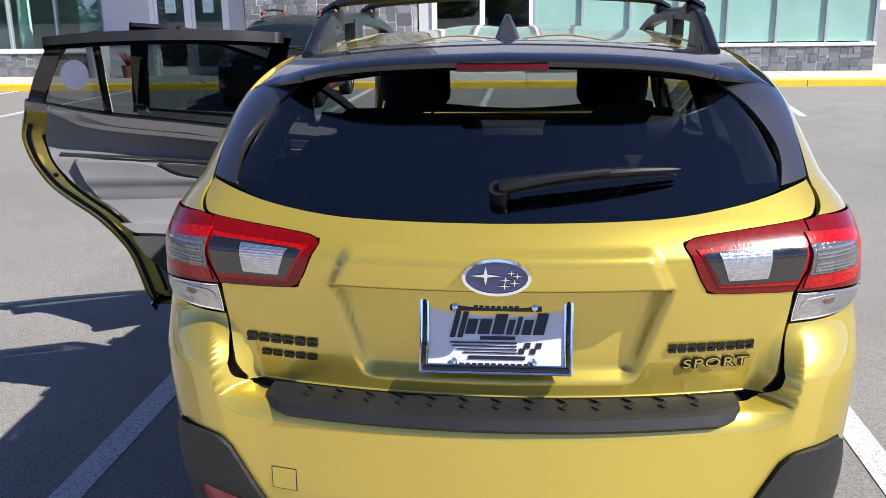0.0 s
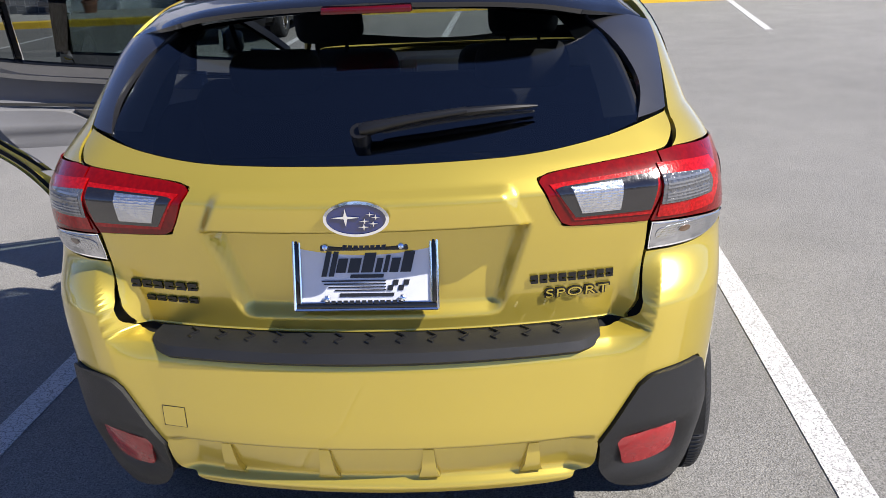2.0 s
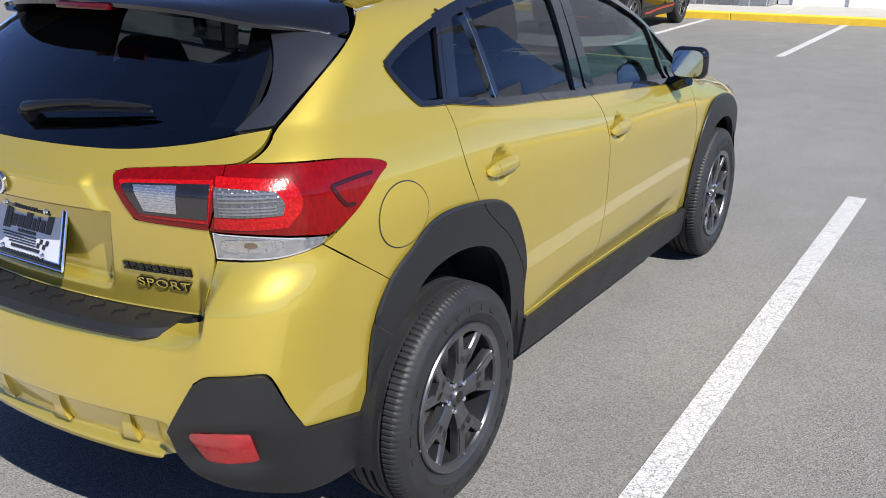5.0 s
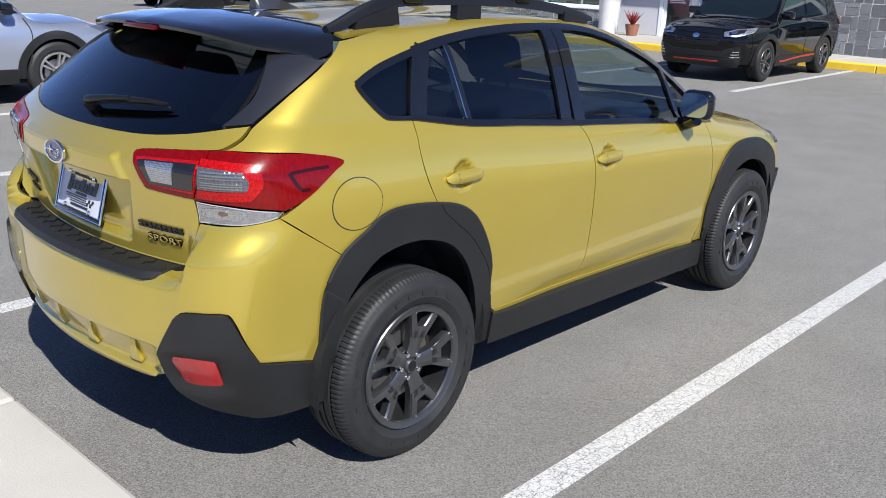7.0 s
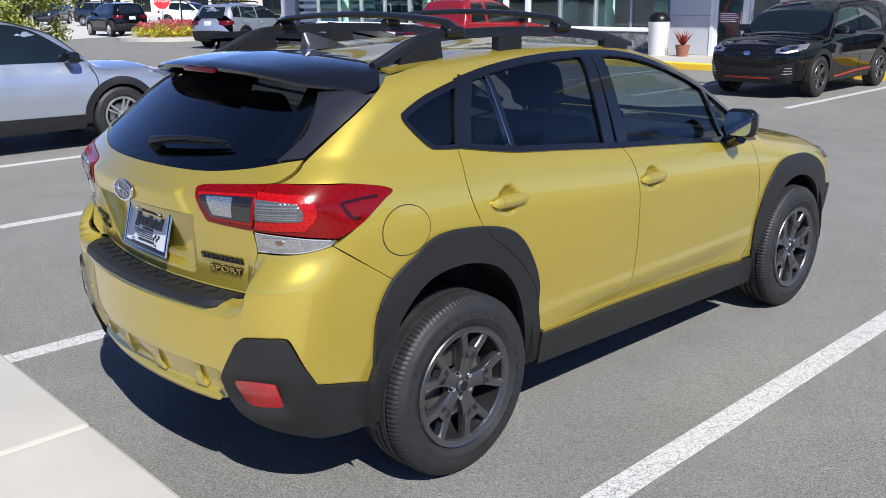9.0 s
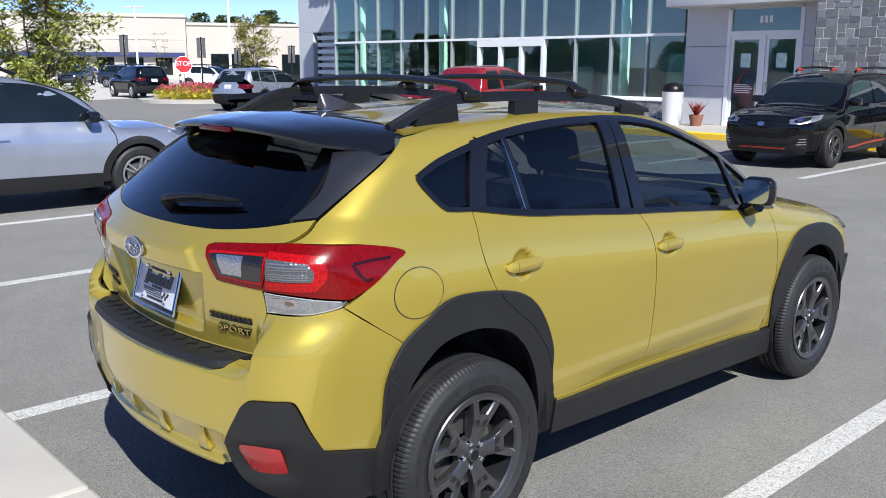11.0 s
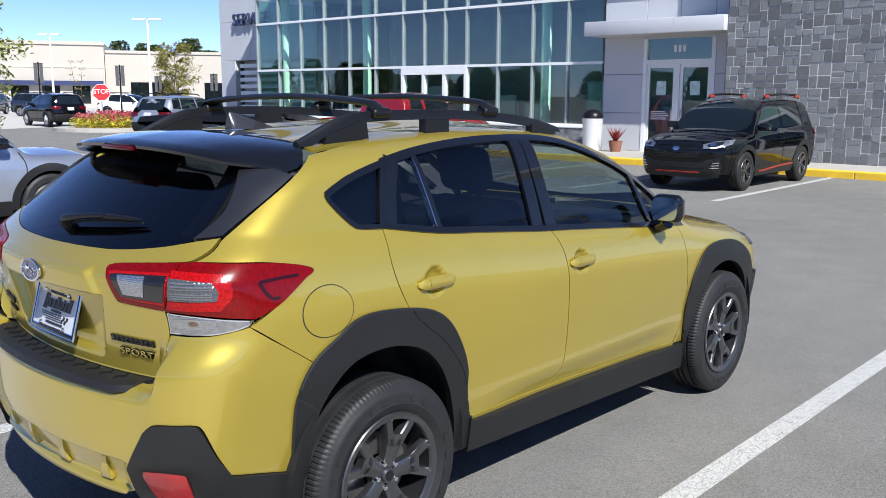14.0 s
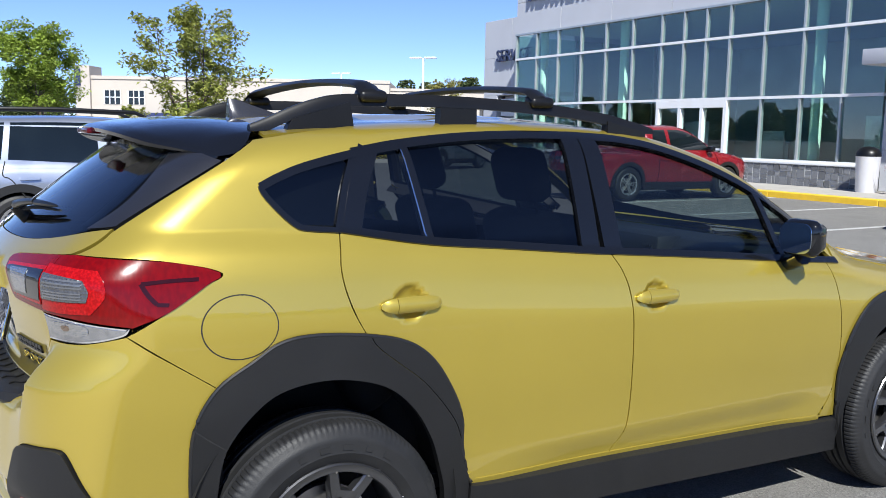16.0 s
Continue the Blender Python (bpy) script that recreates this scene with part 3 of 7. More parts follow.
MID_SEAM = [(1.955, .41), (2.005, .51), (2.0, .728), (1.987, .934), (1.967, 1.037), (1.937, 1.114)]
FRONT_SEAM = [(3.05, .375), (3.105, .5), (3.105, .70), (3.075, .878), (3.045, 1.018)]
SILL_R, SILL_F = [(1.36, .47), (1.385, .435), (1.43, .421), (1.955, .41)], [(1.955, .41), (2.557, .392), (3.05, .375)]
ARCH_OUT = [(.525, .475), (.520, .60), (.530, .731), (.588, .835), (.683, .900), (.755, .943), (.85, .955), (1.004, .94), (1.128, .908), (1.214, .848), (1.286, .743), (1.327, .646), (1.335, .56), (1.36, .47)]
ARCH_SPLIT = [(1.012, .939), (1.035, .905), (1.10, .852), (1.18, .79), (1.25, .715), (1.305, .64), (1.335, .565)]
ARCH_IN = [(.60, .33), (.585, .50), (.612, .66), (.70, .772), (.79, .816), (.921, .823), (1.06, .785), (1.155, .708), (1.219, .609), (1.257, .51), (1.285, .41), (1.29, .30)]
FARCH_OUT = [(3.16, .37), (3.125, .50), (3.12, .60), (3.17, .74), (3.27, .845), (3.44, .882), (3.70, .858), (3.90, .775), (4.02, .65), (4.08, .52), (4.10, .40)]
FARCH_IN = [(3.20, .26), (3.20, .40), (3.235, .55), (3.32, .70), (3.46, .765), (3.62, .758), (3.78, .69), (3.90, .57), (3.95, .42), (3.96, .30)]
SHUT = [(.76, 1.477), (.665, 1.420), (.52, 1.335), (.376, 1.244), (.352, 1.226), (.330, 1.2105), (.303, 1.195), (.275, 1.182)]
ROOF_EDGE = [(3.10, 1.075), (3.0, 1.165), (2.8, 1.30), (2.6, 1.405), (2.3, 1.497), (2.0, 1.535), (1.6, 1.545), (1.2, 1.53), (.95, 1.505), (.76, 1.477)]

car = tagged(new("hatchback_car"), "yellow-green compact crossover with grey cladding, parked with doors open", "car")
PAINT, CLAD = M["paint"], M["cladding"]
lamp_tip = [(.275, 1.182), (.36, 1.179), (.45, 1.172), (.56, 1.152), (.608, 1.136), (.606, 1.124), (.57, 1.108), (.47, 1.045), (.372, .988)]
bump_seam = [(.372, .988), (.469, .918), (.588, .835)]


def turn_about(x, y, degrees):
    return Matrix.Translation((x, y, 0)) @ Matrix.Rotation(radians(degrees), 4, "Z") @ Matrix.Translation((-x, -y, 0))


def swing(x, y, z, degrees, rise, lean):
    """An opened door: turned on its raked hinge line, which lifts its free end."""
    return Matrix.Translation((x, y, z + .010)) @ Matrix.Rotation(radians(degrees), 4, "Z") @ Matrix.Rotation(radians(-rise), 4, "X") @ Matrix.Rotation(radians(-lean), 4, "Y") @ Matrix.Translation((-x, -y, -z))


OPEN_REAR, OPEN_FRONT = swing(-0.868, 2.058, 1.0, -61.3, 4.0, 2.3), swing(-0.868, 3.06, 1.0, -60, 3.0, 2.0)

for s in (1, -1):
    word = "right" if s > 0 else "left"
    # body side: quarter, cant rail and front pillar in one pressing
    hero.panel("quarter_panel", loop(SHUT, lamp_tip, bump_seam, ARCH_OUT[3:9] + [(1.012, .94)], REAR_SEAM[:4][::-1], TAIL_BELT[::-1], TOP, ROOF_EDGE), "side", PAINT, car, 0.012, side=s, gap=0.0015)
    hero.panel("front_fender", loop(FARCH_OUT[::-1][2:], [(3.16, .37), (3.06, .375)], [(3.06, .375)] + FRONT_SEAM[1:], [(3.045, 1.018), (3.12, 1.02), (3.14, 1.075), (3.3, 1.035)], [(3.3, 1.035), (3.7, .985), (4.0, .90)], [(4.0, .90), (4.02, .80), (4.1, .70), (4.08, .52)]), "side", PAINT, car, 0.03, side=s, gap=0.002)
    # doors
    for kind, seam_a, seam_b, sill, m in (("rear_door", REAR_SEAM, MID_SEAM, SILL_R, OPEN_REAR if s < 0 else None), ("front_door", MID_SEAM[::-1], FRONT_SEAM, SILL_F, OPEN_FRONT if s < 0 else None)):
        belt = [p for p in BELT if seam_a[0][0] - .01 < p[0] < seam_b[-1][0] + .01]
        belt[0], belt[-1] = seam_a[0], seam_b[-1]
        hero.dent = None if m else hero_dent
        door = hero.panel(kind, loop(seam_a, sill, seam_b, belt[::-1]), "side", PAINT, car, 0.03 if m else 0.016, side=s, gap=0.0025, depth=0.05 if m else 0.014, matrix=m, label="open painted door" if m else "")
        hero.dent = None
        bar = lambda nm, c, w, off=0.006, mat=M["gloss_black"], lab="": hero.ribbon(nm, c, w, "side", mat, door, off, 0.02, s, matrix=m, label=lab, cell=.022)
        if kind == "rear_door":
            top = [(1.02, 1.425)] + [p for p in TOP if 1.03 <= p[0] <= 1.86]
            low = [(a, b + .012) for a, b in BELT if .96 <= a <= 1.84]
            hero.panel("window_pane", loop([(1.235, 1.455)] + [p for p in TOP if 1.3 < p[0] < 1.87] + [(1.85, 1.495)], [(1.85, 1.495), (1.825, 1.13)], [(1.825, 1.13), (1.515, 1.16), (1.265, 1.185)], [(1.265, 1.185), (1.215, 1.455)]), "side", M["privacy"], door, 0.06, -0.006, 0, side=s, matrix=m)
            hero.panel("quarter_pane", loop([(1.10, 1.445), (1.20, 1.46)], [(1.20, 1.46), (1.235, 1.19)], [(1.235, 1.19), (1.02, 1.222)], [(1.02, 1.222), (1.10, 1.445)]), "side", M["privacy"], door, 0.06, -0.006, 0, side=s, matrix=m)
            bar("window_bar", [(1.205, 1.462), (1.248, 1.19)], .022)
            if m:
                hero.panel("white_sticker", [(1.13 + .048 * math.cos(t), 1.335 + .055 * math.sin(t)) for t in np.linspace(0, 2 * math.pi, 28, endpoint=False)], "side", M["plate"], door, .1, -.009, 0, side=s, matrix=m)
            bar("bright_trim", [(1.192, 1.462), (1.234, 1.19)], .005, 0.005, M["chrome"])
            bar("pillar_cover", [(1.085, 1.452), (1.035, 1.35), (.995, 1.225)], .058)
            bar("pillar_cover", [(1.868, 1.494), (1.864, 1.30), (1.860, 1.125)], .074)
            hx, hz = 1.145, 1.015
        else:
            hero.panel("window_pane", loop([p for p in TOP if 1.95 < p[0] < 2.75], [(2.7, 1.307), (2.79, 1.055)], [(2.79, 1.055), (2.37, 1.083), (1.98, 1.12)], [(1.98, 1.12), (1.97, 1.3), (1.95, 1.495)]), "side", M["tint"], door, 0.06, -0.006, 0, side=s, matrix=m)
            hero.panel("corner_pane", loop([(2.74, 1.285), (2.9, 1.185), (3.0, 1.11)], [(3.0, 1.11), (2.81, 1.055)], [(2.81, 1.055), (2.74, 1.285)]), "side", M["tint"], door, 0.06, -0.006, 0, side=s, matrix=m)
            bar("window_bar", [(2.72, 1.29), (2.80, 1.055)], .026)
            bar("pillar_cover", [(1.947, 1.494), (1.951, 1.30), (1.958, 1.115)], .076)
            bar("mirror_base", [(2.84, 1.07), (3.0, 1.055)], .07)
            hx, hz = 2.10, .962
        span = (.98, 1.90) if kind == "rear_door" else (1.91, 3.09)
        joint = [(1.904, 1.4965)]
        edge = [p for p in TOP if span[0] < p[0] < span[1]]
        bar("window_trim", edge + joint if kind == "rear_door" else joint + edge, .025)
        bar("belt_trim", [(a, b + .004) for a, b in BELT if span[0] - .03 < a < span[1] + .06], .022)
        # handle: domed bar with a fixed cap, bridging the cup in the skin
        high = lambda y, hx=hx: .0225 * max(1 - abs((y - hx) / .099) ** 3.2, 0) ** .5
        dome = lambda q, hx=hx, hz=hz: .024 * np.clip(1 - np.abs((q[:, 0] - hx) / .099) ** 4, 0, 1) ** .5 * np.clip(1 - ((q[:, 1] - hz) / .026) ** 2, 0, 1) ** .5
        lens_of = lambda y0, y1: [(y, hz - high(y)) for y in np.linspace(y0, y1, 22)] + [(y, hz + high(y)) for y in np.linspace(y1, y0, 22)]
        grip = hero.panel("door_handle", lens_of(hx - .050, hx + .0975), "side", PAINT, door, 0.007, .001, .006, side=s, matrix=m, bulge=dome)
        hero.panel("handle_cap", lens_of(hx - .0975, hx - .052), "side", PAINT, grip, 0.007, .001, .006, side=s, matrix=m, bulge=dome)
        # inner trim, seen on the open doors
        if m:
            whole = loop(seam_a, sill, seam_b, belt[::-1])
            raise_belt = lambda poly, g: [(a, b + (g + .012) * ease(g + .035, g + .005, float(interp(a, BELT)) - b)) for a, b in poly]
            hero.panel("door_jamb", raise_belt(inset(whole, .012), .012), "side", PAINT, door, 0.03, -.052, 0, side=s, matrix=m, label="painted inner door shell")
            trim_poly = [(a + .05 * ease(1.75, 1.45, a) * (kind == "rear_door"), b + .02 * ease(1.0, .7, b)) for a, b in raise_belt(inset(whole, .035), .035)]
            hero.panel("inner_trim", trim_poly, "side", M["door_trim"], door, 0.03, -.075, 0, side=s, matrix=m, label="grey moulded door lining", bulge=lambda q: -.014 * ease(1.06, 1.04, q[:, 1] + .075 * (q[:, 0] - 1.1) * (q[:, 0] < 2)) - .010 * ease(.76, .72, q[:, 1]))
            y0, y1 = (1.10, 1.86) if kind == "rear_door" else (2.1, 2.95)
            hero.panel("upper_gap", loop([(y0 - .03, 1.062), (y0 + .35, 1.04), (y1 + .04, 1.01)], [(y1 + .04, 1.01), (y1 + .04, 1.0), (y0 + .35, 1.03), (y0 - .03, 1.053)], [(y0 - .03, 1.053), (y0 - .03, 1.062)]), "side", M["seam_dark"], door, 0.03, -.092, -.004, side=s, matrix=m)
            hero.panel("arm_rest", loop([(y0 + .02, 1.035), (y0 + .28, 1.02), (y0 + .42, .955), (y1, .925)], [(y1, .925), (y1, .80), (y0 + .35, .765), (y0 + .16, .80)], [(y0 + .16, .80), (y0 + .06, .92), (y0 + .02, 1.035)]), "side", M["door_trim"], door, 0.02, -.100, -.03, side=s, matrix=m, bulge=lambda q: -.022 * ease(.90, .94, q[:, 1]) + .015 * ease(.88, .85, q[:, 1]))
            hero.panel("trim_insert", loop([(y0 + .32, 1.02), (y1, .995)], [(y1, .995), (y1, .94), (y0 + .46, .965), (y0 + .32, 1.02)]), "side", M["door_trim_dark"], door, 0.03, -.112, -.02, side=s, matrix=m)
            hero.panel("pull_ledge", loop([(y0 + .17, .765), (y0 + .4, .755), (y1, .735)], [(y1, .735), (y1, .70), (y0 + .4, .712), (y0 + .22, .725)], [(y0 + .22, .725), (y0 + .17, .765)]), "side", M["door_trim"], door, 0.03, -.115, -.03, side=s, matrix=m)
            hero.panel("lower_pocket", loop([(y0 + .21, .71), (y1, .68)], [(y1, .68), (y1, .47)], [(y1, .47), (y0 + .40, .50)], [(y0 + .40, .50), (y0 + .26, .63), (y0 + .21, .71)]), "side", M["door_trim_dark"], door, 0.03, -.108, -.025, side=s, matrix=m)
            hero.ribbon("door_seal", [(a, b) for a, b in inset(loop(seam_a, sill, seam_b), .026)][2:-2:3], .016, "side", M["seam_dark"], door, -.058, .012, s, n=2, matrix=m)
            if kind == "rear_door":
                hero.ribbon("trim_seal", [(a + .078, b + .01) for a, b in REAR_SEAM[1:]], .012, "side", M["seam_dark"], door, -.060, .010, s, n=3, matrix=m)
                for ya, za in ((.99, 1.02), (1.05, .955)):
                    hero.panel("jamb_plug", [(ya + .010 * math.cos(t), za + .008 * math.sin(t)) for t in np.linspace(0, 2 * math.pi, 10, endpoint=False)], "side", M["seam_dark"], door, .05, -.060, -.006, side=s, matrix=m)
            # cap that closes the top of the door between skin and lining
            edge = np.array([(a, b + .013) for a, b in spline(belt)])
            P = hero.place("side", edge)
            nn = hero.normal(P)
            strip = np.vstack([P - nn * .002, P - nn * .10]) * (s, 1, 1)
            strip = strip @ np.array(m.to_3x3()).T + np.array(m.translation)
            k = len(edge)
            mesh_object("belt_cap", strip, [(i, i + 1, k + i + 1, k + i) for i in range(k - 1)], M["door_trim_dark"], door)
            up = [p for p in TOP if span[0] < p[0] < span[1]]
            hero.ribbon("frame_inner", [(a, b + .012) for a, b in up], .035, "side", PAINT, door, -.03, .01, s, matrix=m)
            hero.ribbon("frame_seal", [(a, b + .026) for a, b in up], .022, "side", M["satin_black"], door, -.02, .04, s, matrix=m)
    # fixed rear quarter window
    hero.panel("quarter_window", loop([(.752, 1.352), (.80, 1.375), (.88, 1.402), (1.03, 1.437)], [(1.03, 1.437), (.965, 1.24)], [(.965, 1.24), (.87, 1.246), (.84, 1.252), (.80, 1.285), (.752, 1.352)]), "side", M["privacy"], car, 0.06, -0.006, 0, side=s)
    hero.ribbon("window_trim", TAIL_BELT[::-1], .016, "side", M["gloss_black"], car, 0.006, 0.02, s, cell=.012)
    hero.ribbon("window_trim", [(a, b - .004) for a, b in TOP[:5]], .022, "side", M["gloss_black"], car, 0.006, 0.02, s, cell=.02)
    hero.ribbon("pillar_cover", [(1.04, 1.442), (.995, 1.34), (.962, 1.232)], .03, "side", M["gloss_black"], car, 0.005, 0.02, s, cell=.02)
    hero.panel("pillar_trim", [(.40, .90), (.40, 1.17), (.52, 1.285), (.66, 1.375), (.78, 1.43), (.95, 1.455), (1.07, 1.465), (1.02, 1.2), (.97, .90)], "side", M["interior"], car, 0.05, -.05, 0, side=s)
    # cladding round the arches and along the sill
    hero.panel("arch_cladding", loop(ARCH_OUT[:7] + [(1.012, .939)], ARCH_SPLIT, [(1.335, .565), (1.36, .47)], [(1.36, .47), (1.372, .44), (1.38, .30)], [(1.38, .30), (1.29, .30)], ARCH_IN[::-1][:-1], [(.585, .50), (.585, .46)], [(.585, .46), (.525, .475)]), "side", CLAD, car, 0.02, 0.012, 0.03, side=s, gap=0.001)
    hero.panel("door_arch_cladding", loop([(1.012, .939)] + ARCH_OUT[8:12] + [(1.335, .565)], ARCH_SPLIT[::-1]), "side", CLAD, car, 0.02, 0.0125, 0.03, side=s, gap=0.001)
    hero.ribbon("cladding_seam", [(.530, .728), (.565, .70), (.612, .664)], .0035, "side", M["seam_dark"], car, 0.0128, .002, s, cell=.02)
    hero.panel("front_arch_cladding", loop(FARCH_OUT, [(4.10, .40), (4.09, .30)], [(4.09, .30), (3.96, .30)], FARCH_IN[::-1], [(3.20, .26), (3.16, .37)]), "side", CLAD, car, 0.03, 0.012, 0.03, side=s)
    hero.panel("sill_cladding", loop([(1.375, .442), (1.43, .413), (1.96, .402), (2.557, .384), (3.15, .362)], [(3.15, .362), (3.2, .215)], [(3.2, .215), (1.38, .285)], [(1.38, .285), (1.375, .442)]), "side", CLAD, car, 0.03, 0.022, 0.05, side=s)
    hero.dent = hero_dent
    hero.ribbon("sill_strip", [(1.372, .452), (1.392, .430), (1.44, .4195), (1.96, .409), (2.557, .391), (3.06, .376)], .018, "side", PAINT, car, 0.003, 0.006, s, cell=.03)
    hero.dent = None
    # rounded lips along the cladding's outer edges, made paler and glossier for a sun glint
    for nm, run in (("arch_lip", ARCH_OUT), ("front_arch_lip", FARCH_OUT)):
        q = np.array(spline(run, 5))
        P = hero.place("side", q)
        P = (P + hero.normal(P) * .0075) * (s, 1, 1)
        bm = bmesh.new()
        add_tube(bm, [tuple(v) for v in P], .0062, 8)
        part(nm, bm, M["clad_lip"], car, smooth=True)
    # wheel arch liner
    for yc, zc in ((.906, .35), (3.57, .345)):
        bm = bmesh.new()
        pts = [(.415 * math.cos(a), .415 * math.sin(a)) for a in np.linspace(-.15, math.pi + .15, 28)]
        ring = [[bm.verts.new((s * x, yc + p, zc + .03 + q * 1.06)) for p, q in pts] for x in (.84, .50)]
        for a in range(27):
            bm.faces.new((ring[0][a], ring[0][a + 1], ring[1][a + 1], ring[1][a]))
        bm.faces.new(ring[1])
        part("arch_liner", bm, M["liner"], car)
    # near-black sheet behind the panels: the shade of the gaps put into its colour
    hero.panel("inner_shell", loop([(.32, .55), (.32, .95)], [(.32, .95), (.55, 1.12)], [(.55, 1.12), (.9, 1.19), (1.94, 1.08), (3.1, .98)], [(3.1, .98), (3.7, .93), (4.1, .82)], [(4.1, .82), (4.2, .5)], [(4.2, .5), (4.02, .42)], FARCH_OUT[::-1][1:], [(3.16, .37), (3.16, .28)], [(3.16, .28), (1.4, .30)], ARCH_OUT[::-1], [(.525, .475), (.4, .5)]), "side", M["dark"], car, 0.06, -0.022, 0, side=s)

# fuel flap on the right quarter
flap = [(.650 + .098 * math.cos(t), .993 + .083 * math.sin(t)) for t in np.linspace(0, 2 * math.pi, 48, endpoint=False)]
hero.panel("fuel_flap_gap", [(.650 + .1015 * math.cos(t), .993 + .0865 * math.sin(t)) for t in np.linspace(0, 2 * math.pi, 48, endpoint=False)], "side", M["seam_dark"], car, 0.03, 0.0008, 0)
hero.panel("fuel_flap", flap, "side", PAINT, car, 0.03, 0.002, 0.004)

# ---- tail ----
B, K = hero.back, hero.flank


def mirrored(poly):
    return [(-u, z) for u, z in poly[::-1]]


glass_low = [(-.69, 1.247), (-.626, 1.236), (-.52, 1.213), (-.385, 1.196), (-.24, 1.19), (0, 1.188), (.24, 1.19), (.385, 1.196), (.52, 1.213), (.626, 1.236), (.69, 1.247)]
GL = [B(x, z) for x, z in glass_low]
shut_r = [B(.69, 1.247), B(.645, 1.185), B(.628, 1.10), B(.622, 1.038), B(.618, .962), B(.606, .87), B(.585, .815), B(.55, .800), B(.45, .798), B(0, .798)]
lamp_in = [B(.640, 1.178), B(.43, 1.160), B(.392, 1.153), B(.381, 1.143), B(.411, 1.087), B(.430, 1.052), B(.45, 1.043), B(.62, 1.036)]
lamp_in_loop = loop(lamp_in[:2], lamp_in[1:4], lamp_in[3:6], lamp_in[5:7], lamp_in[6:], [lamp_in[-1], lamp_in[0]])
lower = [shut_r[3], shut_r[4], shut_r[5], shut_r[6], shut_r[7], shut_r[8]]
gate_r = loop([GL[5]] + GL[6:10] + [K(.373, 1.246)], [K(.373, 1.246), K(.351, 1.229), K(.329, 1.2135), K(.302, 1.198), K(.276, 1.1845)], [K(.276, 1.1845), B(.66, 1.181), lamp_in[0]], lamp_in[:3], lamp_in[2:6], lamp_in[5:], lower, [shut_r[8], shut_r[9]], [shut_r[9], GL[5]])
gate = gate_r[:-1]
full = [p for p in gate if p[0] > 1e-4] + [shut_r[9]] + mirrored([p for p in gate if p[0] > 1e-4]) + [GL[5]]
tailgate = hero.panel("tailgate", full, "wrap", PAINT, car, 0.0062, 0, .014, gap=0.002)

W = lambda x, y, z: ((math.atan2(y - 1.0, x) + math.pi / 2) * .9, z)
lamp_top = [K(.28, 1.1805), K(.45, 1.170), K(.56, 1.1515), K(.606, 1.136)]
lamp_outer = loop([B(.644, 1.176), K(.28, 1.1805)], lamp_top, [K(.606, 1.136), K(.604, 1.124), K(.572, 1.108), K(.472, 1.0445), K(.388, 1.011)], [K(.388, 1.011), K(.33, 1.020), B(.72, 1.032), B(.625, 1.036)], [B(.625, 1.036), B(.6435, 1.177)])
lamp_clear = loop([B(.628, 1.033), B(.72, 1.028), K(.33, 1.016), K(.383, 1.009)], [K(.383, 1.009), K(.366, .988), B(.76, .968), B(.70, .963), B(.622, .962)], [B(.622, .962), B(.628, 1.033)])
